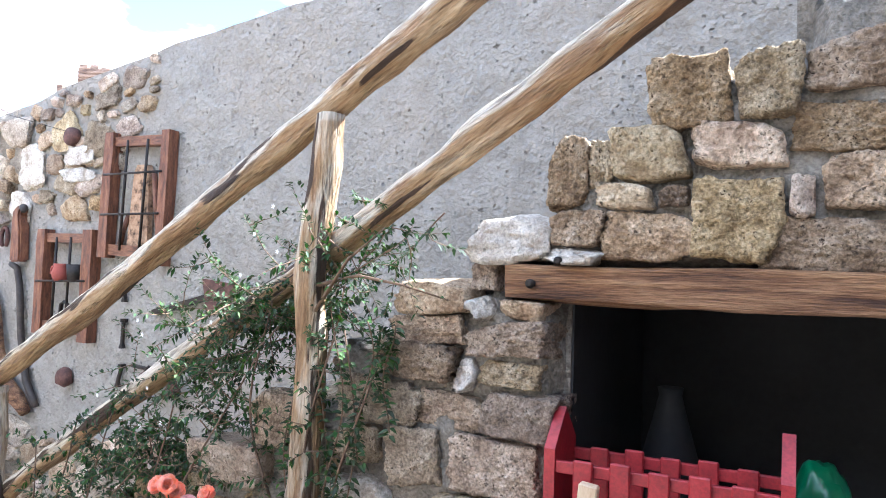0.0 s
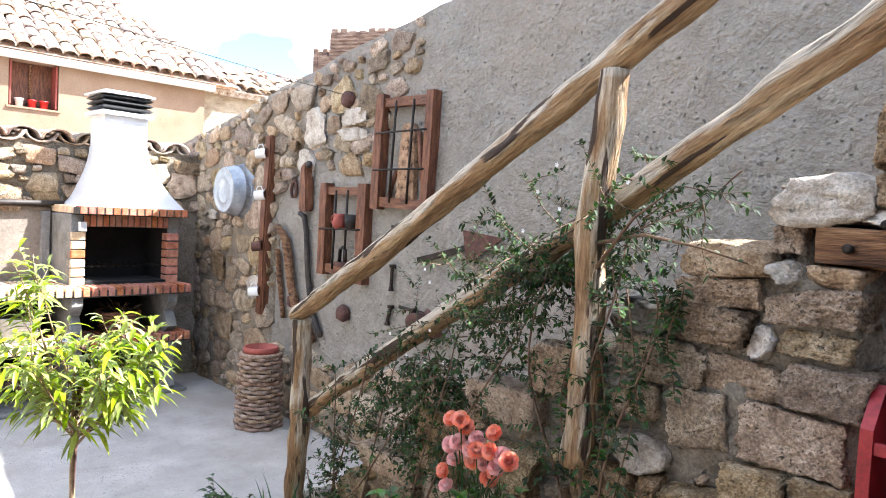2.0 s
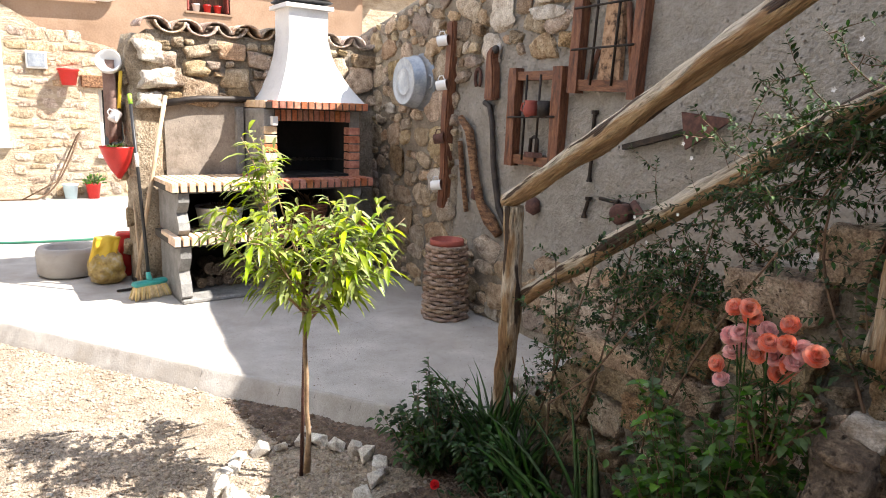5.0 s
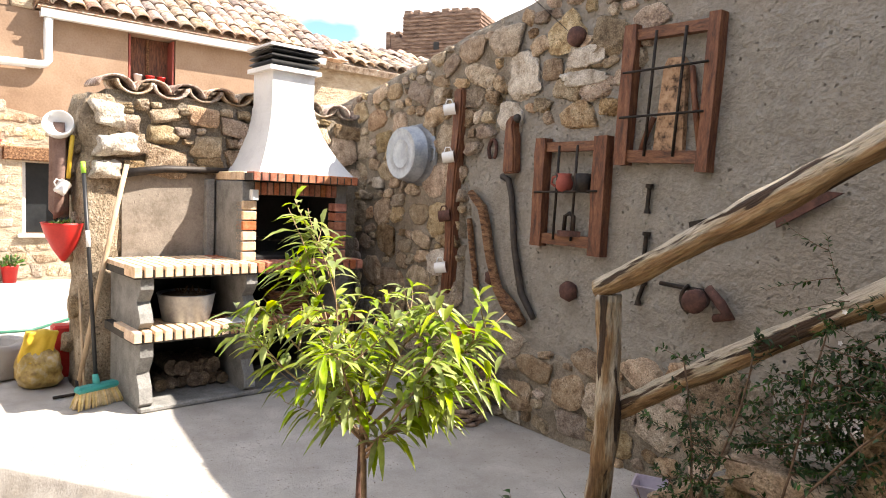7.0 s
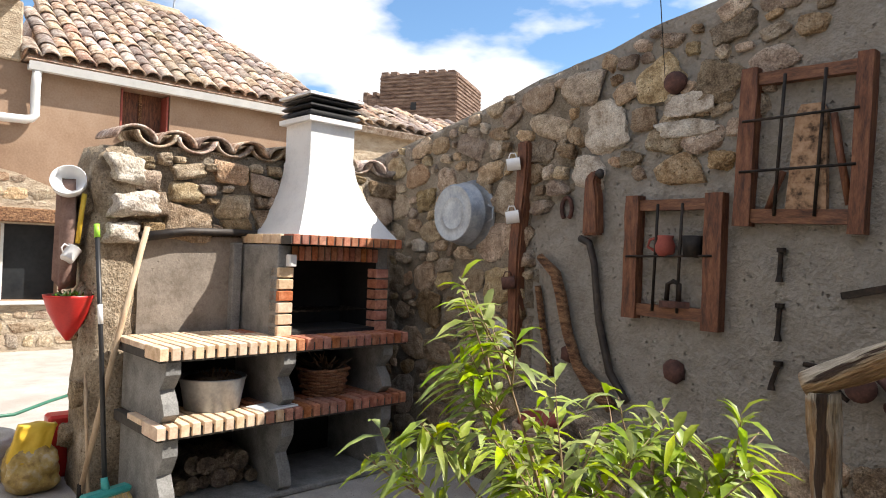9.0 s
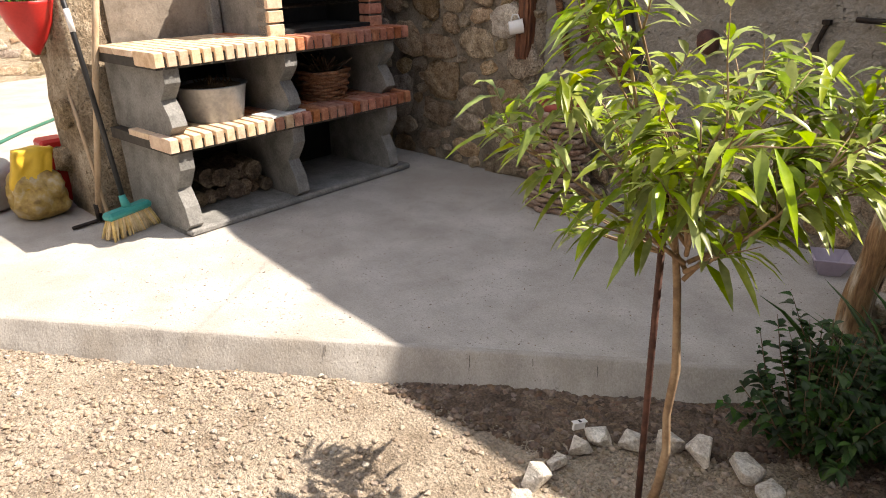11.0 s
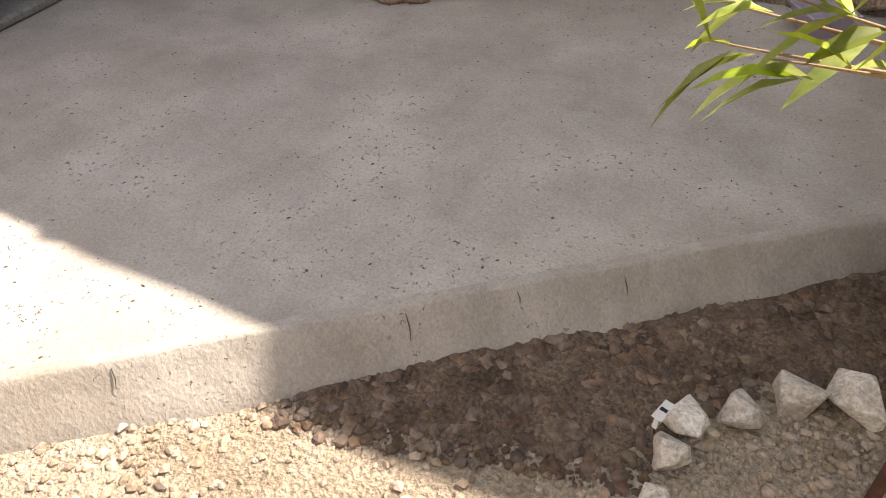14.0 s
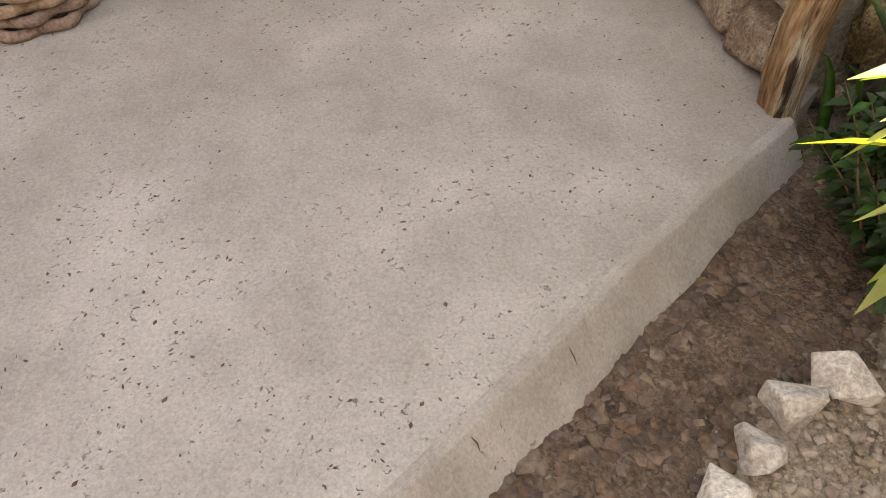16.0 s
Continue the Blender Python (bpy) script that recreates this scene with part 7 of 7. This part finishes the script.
def half_tile(name, length, r0, r1, thick, mat, seg=8):
    """A tapered barrel tile lying along x, open below."""
    bm = bmesh.new()
    rings = []
    for x, r in ((0, r0), (length, r1)):
        rings.append(([bm.verts.new((x, r * math.cos(math.pi * j / seg), r * 0.75 * math.sin(math.pi * j / seg))) for j in range(seg + 1)],
                      [bm.verts.new((x, (r - thick) * math.cos(math.pi * j / seg), (r - thick) * 0.75 * math.sin(math.pi * j / seg))) for j in range(seg + 1)]))
    (ao, ai), (bo, bi) = rings
    for j in range(seg):
        bm.faces.new((ao[j], bo[j], bo[j + 1], ao[j + 1]))
        bm.faces.new((ai[j], ai[j + 1], bi[j + 1], bi[j]))
        bm.faces.new((ao[j], ao[j + 1], ai[j + 1], ai[j]))
        bm.faces.new((bo[j], bi[j], bi[j + 1], bo[j + 1]))
    for j in (0, seg):
        bm.faces.new((ao[j], ai[j], bi[j], bo[j]))
    bmesh.ops.recalc_face_normals(bm, faces=bm.faces)
    return mesh_of(bm, name, mat)


CAP = half_tile("tile", 0.50, 0.118, 0.10, 0.018, "tile", 10)
cap_bed = part("cap_bed", boxed(BACK_X - 0.33, BACK_X - 0.005, 0.945, WALL_Y - 0.006, 2.001, 2.035), "mortar", wall_west)
for i in range(8):
    y = 1.0 + i * 0.228
    for up, off in ((1, 0.0), (-1, 0.114)):
        ob = new("tile", CAP)
        ob.parent = wall_west
        z = 2.018 + (0.02 if up > 0 else 0.082) + rw.uniform(-0.008, 0.008)
        ob.matrix_basis = Matrix.Translation((BACK_X + 0.035 + rw.uniform(-0.012, 0.012), y + off, z)) @ Matrix.Rotation(math.pi + rw.uniform(-0.04, 0.04), 4, "Z") @ Matrix.Rotation(radians(-5), 4, "Y") @ Matrix.Rotation(math.pi if up < 0 else 0.0, 4, "X")

# stair face: the stones that can be told apart, course by course
ABOVE = [(-0.66, -0.47, 1.63, 1.735, 2), (-0.47, -0.35, 1.66, 1.74, 1), (-0.49, -0.35, 1.622, 1.658, 2), (-0.345, -0.16, 1.635, 1.735, 1), (-0.155, 0.015, 1.625, 1.80, 1),
         (-0.02, 0.22, 1.615, 1.72, 1), (-0.475, -0.385, 1.745, 1.905, 1), (-0.385, -0.33, 1.80, 1.90, 1), (-0.325, -0.17, 1.80, 1.91, 0), (-0.36, -0.235, 1.742, 1.795, 0),
         (-0.225, -0.165, 1.745, 1.79, 1), (-0.165, 0.015, 1.825, 1.91, 0), (-0.25, -0.08, 1.918, 2.06, 1), (-0.08, 0.04, 1.92, 2.055, 1), (0.02, 0.07, 1.715, 1.81, 0),
         (0.075, 0.22, 1.735, 1.84, 1), (0.03, 0.22, 1.85, 1.945, 1), (0.05, 0.24, 1.96, 2.08, 1)]
BESIDE = [(-0.88, -0.665, 1.485, 1.575, 0), (-0.665, -0.59, 1.55, 1.64, 1), (-0.66, -0.605, 1.485, 1.545, 2), (-0.595, -0.47, 1.485, 1.535, 0), (-0.88, -0.67, 1.415, 1.485, 1),
          (-0.67, -0.46, 1.395, 1.48, 1), (-0.93, -0.71, 1.325, 1.42, 1), (-0.705, -0.645, 1.31, 1.385, 2), (-0.64, -0.47, 1.325, 1.392, 1), (-1.05, -0.81, 1.20, 1.318, 1),
          (-0.81, -0.635, 1.21, 1.30, 1), (-0.63, -0.44, 1.205, 1.32, 1), (-0.885, -0.735, 1.065, 1.2, 1), (-0.705, -0.47, 1.07, 1.2, 1), (-1.05, -0.925, 1.09, 1.19, 1),
          (-1.62, -1.29, 0.955, 1.085, 0), (-1.345, -1.2, 1.09, 1.235, 1), (-2.2, -1.87, 0.60, 0.685, 0)]
LOWER = [(-0.742, -0.603, 0.965, 1.055, 1), (-0.59, -0.46, 0.985, 1.06, 1), (-1.056, -0.905, 0.955, 1.06, 2), (-1.158, -0.985, 0.725, 0.94, 1), (-0.962, -0.905, 0.873, 0.95, 1), (-0.955, -0.79, 0.715, 0.865, 1),
         (-0.90, -0.62, 0.865, 0.96, 1), (-1.09, -0.92, 0.535, 0.64, 1), (-0.915, -0.70, 0.53, 0.70, 1), (-1.845, -1.638, 0.69, 0.92, 1), (-2.092, -1.84, 0.49, 0.595, 1), (-1.80, -1.60, 0.56, 0.68, 1),
         (-2.113, -1.955, 0.33, 0.475, 0), (-1.94, -1.785, 0.42, 0.545, 1), (-1.86, -1.735, 0.25, 0.41, 1), (-2.25, -2.087, 0.13, 0.315, 1), (-2.31, -2.13, 0.325, 0.53, 1), (-1.60, -1.30, 0.75, 0.90, 1)]
BLOCKS = [stone_mesh("stone", i + 131, M["tufa"], 5, 14.0 + 2.0 * (i % 3), 0.10, 3, 0.09, 0.13) for i in range(9)]
SLABS = [stone_mesh("stone", i + 161, M["stone"], 4, 12.0 + i, 0.08, 4, 0.14, 0.08) for i in range(5)]
KIND = (SLABS, BLOCKS, PALE)
rs = random.Random(81)
for x0, x1, z0, z1, kind in ABOVE + BESIDE + LOWER:
    ob = new("stone", rs.choice(KIND[kind]))
    ob.parent = stair_core
    dep = rs.uniform(0.15, 0.19)
    ob.matrix_basis = Matrix.LocRotScale(((x0 + x1) / 2, FACE_Y + 0.055 + rs.uniform(-0.014, 0.012), (z0 + z1) / 2), Euler((0, rs.uniform(-0.07, 0.07), rs.uniform(-0.06, 0.06))), ((x1 - x0) * 1.07, dep, (z1 - z0) * 1.08))


spots = []
for u, v, w, h in pack(-2.55, 1.7, 0.05, 2.5, rs, (0.11, 0.17), (0.13, 0.27), 0.02):
    if v + h * 0.45 > min(step_top(u - w * 0.4), step_top(u + w * 0.4)) + 0.01:
        continue
    if OPEN_X0 - w * 0.5 < u < OPEN_X1 + w * 0.4 and OPEN_Z0 - h * 0.5 < v < OPEN_Z1 + 0.1 + h * 0.5:
        continue
    if any(x0 - w * 0.42 < u < x1 + w * 0.42 and z0 - h * 0.42 < v < z1 + h * 0.42 for x0, x1, z0, z1, _ in ABOVE + BESIDE + LOWER):
        continue
    spots.append((Vector((u, FACE_Y + 0.055 + rs.uniform(-0.015, 0.015), v)), Vector((w * 1.0, 0.16, h * 1.0)), (0, rs.uniform(-0.22, 0.22), rs.uniform(-0.08, 0.08))))
pieces("stone", TUFA + BLOCKS + STONES[:5] + PALE[:1], spots, stair_core, rs)
# small stones wedged into the gaps
taken = [(c.x, c.z, s.x, s.z) for c, s, _ in spots] + [((a + b) / 2, (c + d) / 2, b - a, d - c) for a, b, c, d, _ in ABOVE + BESIDE + LOWER]
fill = []
for _ in range(2600):
    u, v, w = rs.uniform(-2.5, 0.9), rs.uniform(0.05, 2.1), rs.uniform(0.045, 0.12)
    h = w * rs.uniform(0.55, 0.9)
    if v + h * 0.5 > step_top(u) or (OPEN_X0 - w * 0.4 < u < OPEN_X1 + w * 0.4 and OPEN_Z0 - h * 0.5 < v < OPEN_Z1 + 0.09 + h * 0.5):
        continue
    if all(abs(u - a) > (w + c) * 0.46 or abs(v - b) > (h + d) * 0.46 for a, b, c, d in taken):
        taken.append((u, v, w, h))
        fill.append((Vector((u, FACE_Y + 0.075, v)), Vector((w, 0.11, h)), (0, rs.uniform(-0.3, 0.3), 0)))
pieces("stone", TUFA + STONES[:6], fill, stair_core, rs)
pieces("stone", TUFA, [(Vector((-1.02, FACE_Y + 0.03, 0.68)), Vector((0.24, 0.15, 0.075)), (0, 0.38, 0))], stair_core, rs)
# end of the lowest step, facing the terrace
low = [(Vector((-2.635, 2.02 + 0.17 * i + rs.uniform(-0.015, 0.015), 0.155 + rs.uniform(-0.01, 0.015))), Vector((0.11, rs.uniform(0.15, 0.19), rs.uniform(0.12, 0.16))), (rs.uniform(-0.12, 0.12), 0, rs.uniform(-0.1, 0.1))) for i in range(5)]
low += [(Vector((-2.63, 2.0 + 0.14 * i + rs.uniform(-0.015, 0.015), 0.275)), Vector((0.1, rs.uniform(0.11, 0.15), rs.uniform(0.08, 0.1))), (rs.uniform(-0.15, 0.15), 0, 0)) for i in range(6)]
pieces("stone", SLABS + PALE[:2] + TUFA[:2], low, stair_core, rs)
# flat treads
for i, z in enumerate(STEP_Z[:8]):
    ob = new("tread", rs.choice(PALE if i % 2 else STONES))
    ob.parent = stair_core
    ob.matrix_basis = Matrix.LocRotScale(((STEP_X[i] + STEP_X[i + 1]) / 2, FACE_Y + 0.45, z + 0.005), Euler((0, 0, rs.uniform(-0.05, 0.05))), ((STEP_X[i + 1] - STEP_X[i]) * 1.02, 0.75, 0.04))

# bricks of the barbecue
def brick_mesh(mat):
    bm = boxed(-0.5, 0.5, -0.5, 0.5, -0.5, 0.5)
    bmesh.ops.bevel(bm, geom=bm.edges, offset=0.06, segments=1, affect="EDGES")
    return mesh_of(bm, "brick", mat, False)


BRICK, SUNLIT_BRICK = brick_mesh("brick"), brick_mesh("sunlit_brick")


def lay(c, s, mesh=BRICK, r=(0, 0, 0)):
    ob = new("brick", mesh)
    ob.parent = bbq
    ob.matrix_basis = Matrix.LocRotScale(c, Euler(r), s)


rk = random.Random(91)
N = 27
# bricks towards the left take the paler copy: sunshine put into their colour
for z, rows in ((0.842, 3), (0.462, 2)):
    for i in range(N):
        y = (i + 0.5) * L / N
        for j in range(rows):
            d = 0.205
            thick = 0.066 if j == 0 else 0.03
            lay((-0.10 - j * 0.207 + rk.uniform(-0.002, 0.002), y, z + (0 if j == 0 else 0.0175)), (d - 0.005, L / N - 0.013, thick), SUNLIT_BRICK if y < (0.72 if z > 0.6 else 0.62) + rk.uniform(-0.1, 0.1) else BRICK)
for i in range(14):
    lay((-0.14, 0.785 + i * 0.0582, 1.434), (0.11, 0.048, 0.058))
for i in range(5):
    lay((-0.25 - i * 0.105, 0.785, 1.434), (0.097, 0.09, 0.058), SUNLIT_BRICK)
for i in range(14):
    lay((-0.24, 0.845 + i * 0.0458, 1.352 + 0.006 * math.sin(math.pi * i / 13)), (0.09, 0.037, 0.085))
for y in (0.785, 1.495):
    for i in range(6):
        lay((-0.235, y, 0.90 + i * 0.068), (0.10, 0.10, 0.058), SUNLIT_BRICK if y < 1 and rk.random() < 0.6 else BRICK)

# stones of the house front
rh = random.Random(95)
spots = []
for u, v, w, h in pack(-0.05, 2.3, 0.12, 2.45, rh, (0.13, 0.2), (0.15, 0.34), 0.03):
    if v > 2.75 - 0.35 * max(0, u) or (1.02 - w * 0.5 < u < 1.8 + w * 0.4 and 0.66 - h * 0.5 < v < 1.9 + h * 0.5) or u < -0.02:
        continue
    spots.append((Vector((HX + 0.045, u, v)), Vector((0.036, w, h)), (rh.uniform(-0.12, 0.12), 0, 0)))
pieces("stone", STONES, spots, stone_b, rh)

# roof tiles of the house
TILE = half_tile("tile", 0.50, 0.115, 0.095, 0.018, "tile", 6)
run, fall = (R1 - E1), (R1 - E1).length
ux = Vector(((R1 - E1).x, 0, (R1 - E1).z)).normalized()
slope_len = abs((R1.x - E1.x) / ux.x)
rows_n = int(slope_len / 0.37)
ang = math.atan2(-ux.z, -ux.x)
for c in range(22):
    for r in range(rows_n + 1):
        s = r * 0.37
        y = E1.y + 0.06 + c * 0.205
        t = s / slope_len
        if y < E1.y + (R1.y - E1.y) * t or y > E2.y + (R2.y - E2.y) * t:
            continue
        p = E1 + ux * s
        ob = new("tile", TILE)
        ob.parent = roof
        ob.matrix_basis = Matrix.Translation((p.x, y + rk.uniform(-0.012, 0.012), p.z + 0.035 + rk.uniform(0, 0.02))) @ Matrix.Rotation(math.pi - 0.0, 4, "Z") @ Matrix.Rotation(-math.atan2(ux.z, abs(ux.x)) + 0.03, 4, "Y") @ Matrix.Rotation(rk.uniform(-0.04, 0.04), 4, "Z")
for c in range(22):
    for r in range(4):
        p = Vector((-11.9, 5.6 + c * 0.23, 3.73)) + Vector((-1.4, 0, 0.64)).normalized() * (r * 0.37)
        ob = new("tile", TILE)
        ob.parent = barn_roof
        ob.matrix_basis = Matrix.Translation(p + Vector((0, rk.uniform(-0.03, 0.03), 0.02 + rk.uniform(0, 0.05)))) @ Matrix.Rotation(math.pi, 4, "Z") @ Matrix.Rotation(-0.43 + rk.uniform(-0.08, 0.08), 4, "Y") @ Matrix.Rotation(rk.uniform(-0.15, 0.15), 4, "Z")

# ring of pale stones round the tree
rg = random.Random(101)
RING = [(-3.114, 1.112, 0.076), (-3.094, 1.182, 0.084), (-3.014, 1.238, 0.087), (-2.931, 1.295, 0.088), (-2.838, 1.303, 0.105), (-2.723, 1.307, 0.093), (-2.627, 1.242, 0.096),
        (-2.538, 1.147, 0.095), (-2.526, 1.022, 0.075), (-2.542, 0.924, 0.085), (-2.598, 0.847, 0.092), (-2.662, 0.773, 0.100), (-2.731, 0.730, 0.088), (-2.805, 0.709, 0.084),
        (-2.888, 0.690, 0.092), (-2.979, 0.712, 0.095), (-3.034, 0.776, 0.070), (-3.091, 0.813, 0.078), (-3.127, 0.914, 0.082), (-3.119, 1.008, 0.060)]
for x, y, s in RING:
    a = math.atan2(y - 1.02, x + 2.835)
    ob = tagged(new("stone", rg.choice(ROCKS)), "pale rough limestone lump in the ring round the tree", "stone", "ring of stones round the tree")
    hgt = s * rg.uniform(0.7, 0.95)
    ob.matrix_basis = Matrix.LocRotScale((x, y, ground_z(x, y) + hgt * 0.38), Euler((rg.uniform(-0.3, 0.3), rg.uniform(-0.3, 0.3), a + rg.uniform(-0.5, 0.5))), (s * 1.0, s * 1.14, hgt * 1.1))

# planting bed along the kerb and the stairs, its soil darkened for shade too
def in_bed(x, y):
    w = 0.10 * noise.noise(Vector((x * 3.1, y * 3.1, 9.0)))
    ring = math.hypot(x + 2.835, y - 1.02)
    if y > kerb_y(x) + 0.08 and x < -2.64:
        return False
    if ring < 0.30:
        return False
    if x > -2.50 + w:
        return y > 0.25 + 2 * w
    return x > -3.75 + w and y > kerb_y(min(x, -2.64)) - 0.46 + 1.5 * w + 0.16 * max(0.0, -3.1 - x) and y > 0.93 + w


bm = bmesh.new()
made = {}


def bed_vert(i, j):
    if (i, j) not in made:
        x, y = -3.8 + i * 0.02, -0.6 + j * 0.02
        inside = all(in_bed(x + a, y + b) for a, b in ((0.03, 0.03), (-0.03, 0.03), (0.03, -0.03), (-0.03, -0.03)))
        made[i, j] = bm.verts.new((x, y, ground_z(x, y) + (0.007 if inside else -0.012) + 0.007 * noise.noise(Vector((x * 14, y * 14, 3))) + 0.006 * noise.noise(Vector((x * 37, y * 37, 5)))))
    return made[i, j]


for i in range(144):
    for j in range(128):
        x, y = -3.79 + i * 0.02, -0.59 + j * 0.02
        if in_bed(x, y) and y < 1.95:
            bm.faces.new((bed_vert(i, j), bed_vert(i + 1, j), bed_vert(i + 1, j + 1), bed_vert(i, j + 1)))
solid("planting_bed", bm, "bedsoil", "dug soil of the planting bed, darkened for its shade", "soil", "structure", smooth=True)

# crumbs of soil and gravel
def scatter(name, count, xr, yr, sizes, mat, label, seed, dens=None, few=7):
    rc = np.random.default_rng(seed)
    base = [bmesh.new() for _ in range(7)]
    verts, faces = [], []
    ico = []
    for i, b in enumerate(base):
        bmesh.ops.create_icosphere(b, subdivisions=1, radius=1.0)
        for v in b.verts:
            v.co *= 1 + 0.75 * noise.noise(v.co * 2.3 + Vector((i * 5, 0, 0)))
        b.verts.ensure_lookup_table()
        ico.append(([tuple(v.co) for v in b.verts], [tuple(v.index for v in f.verts) for f in b.faces]))
        b.free()
    made = 0
    while made < count:
        x, y = rc.uniform(*xr), rc.uniform(*yr)
        if y > kerb_y(x) - 0.085 and x < -2.6:
            continue
        if dens and rc.random() > dens(x, y):
            continue
        made += 1
        s = sizes[0] + (sizes[1] - sizes[0]) * rc.random() ** few
        vv, ff = ico[made % 7]
        a = rc.uniform(0, 6.283)
        ca, sa = math.cos(a), math.sin(a)
        k, o = rc.uniform(0.6, 1.3), len(verts)
        z = ground_z(x, y) + s * 0.25
        verts += [(x + s * k * (p[0] * ca - p[1] * sa), y + s * (p[0] * sa + p[1] * ca), z + s * 0.7 * p[2]) for p in vv]
        faces += [tuple(q + o for q in f) for f in ff]
    me = bpy.data.meshes.new(name)
    me.from_pydata(verts, [], faces)
    me.materials.append(M[mat])
    return tagged(new(name, me), label, "soil", kind="stuff")


scatter("soil_crumbs", 44000, (-5.6, -1.2), (-0.6, 1.75), (0.0016, 0.012), "clod", "loose crumbs of dry brown soil", 1, lambda x, y: 0.0 if in_bed(x, y) else 1.0 if math.hypot(x + 2.835, y - 1.02) < 0.29 else 0.2 + 0.8 * max(0, min(1, 0.55 + 1.4 * noise.noise(Vector((x * 2, y * 2, 0))))))
scatter("bed_crumbs", 38000, (-3.75, -0.95), (-0.3, 1.85), (0.0028, 0.0145), "bedclod", "clods of dug soil, darkened for the shaded bed", 3, lambda x, y: 1.0 if in_bed(x, y) else 0.0, 3.2)
scatter("kerb_clods", 900, (-4.4, -2.62), (0.4, 1.8), (0.003, 0.016), "bedclod", "dark clods lying against the kerb", 4, lambda x, y: 1.0 if kerb_y(x) - 0.15 + 0.03 * noise.noise(Vector((x * 9, 0, 0))) < y and x > -3.72 else 0.0, 3)
scatter("gravel", 650, (-5.6, -1.2), (-0.6, 1.75), (0.004, 0.016), "pale", "small pale stones scattered on the soil", 2)


# a small white plant label lying by the ring
tag = thing("plant_label", pose(-3.137, 1.134, 0.045, 0, 8, 70), "small white plastic plant label with a dark printed bar", "label")
part("strip", boxed(-0.024, 0.024, -0.009, 0.009, 0.012, 0.0145, bevel=0.0008), "enamel", tag)
part("print", boxed(-0.004, 0.004, -0.006, 0.006, 0.0148, 0.0154), "black", tag, "dark printed bar")
part("spike", boxed(-0.02, 0.02, -0.004, 0.004, -0.012, 0.0115), "enamel", tag)


def debris(name, count, mat, label, seed, sizes):
    """Tiny dry bits lying on the terrace."""
    rc = random.Random(seed)
    bm = bmesh.new()
    made = 0
    while made < count:
        x, y = rc.uniform(-5.2, -2.7), rc.uniform(0.4, 2.8)
        if y < kerb_y(x) + 0.02 or (x < -5.0 and y > 0.9):
            continue
        made += 1
        s, a = rc.uniform(*sizes), rc.uniform(0, 6.283)
        u, w = Vector((math.cos(a), math.sin(a), 0)) * s, Vector((-math.sin(a), math.cos(a), 0)) * s * rc.uniform(0.2, 0.7)
        c = Vector((x, y, SLAB + 0.001))
        top = c + Vector((0, 0, s * 0.35))
        v = [bm.verts.new(p) for p in (c - u, c - w, c + u, c + w, top)]
        for i in range(4):
            bm.faces.new((v[i], v[(i + 1) % 4], v[4]))
    return solid(name, bm, mat, label, "debris", "stuff")


debris("dry_bits", 700, "twig", "tiny dry brown bits scattered on the concrete", 7, (0.0015, 0.006))
debris("grit", 1500, "joint", "dark grit specks scattered on the concrete", 8, (0.001, 0.003))
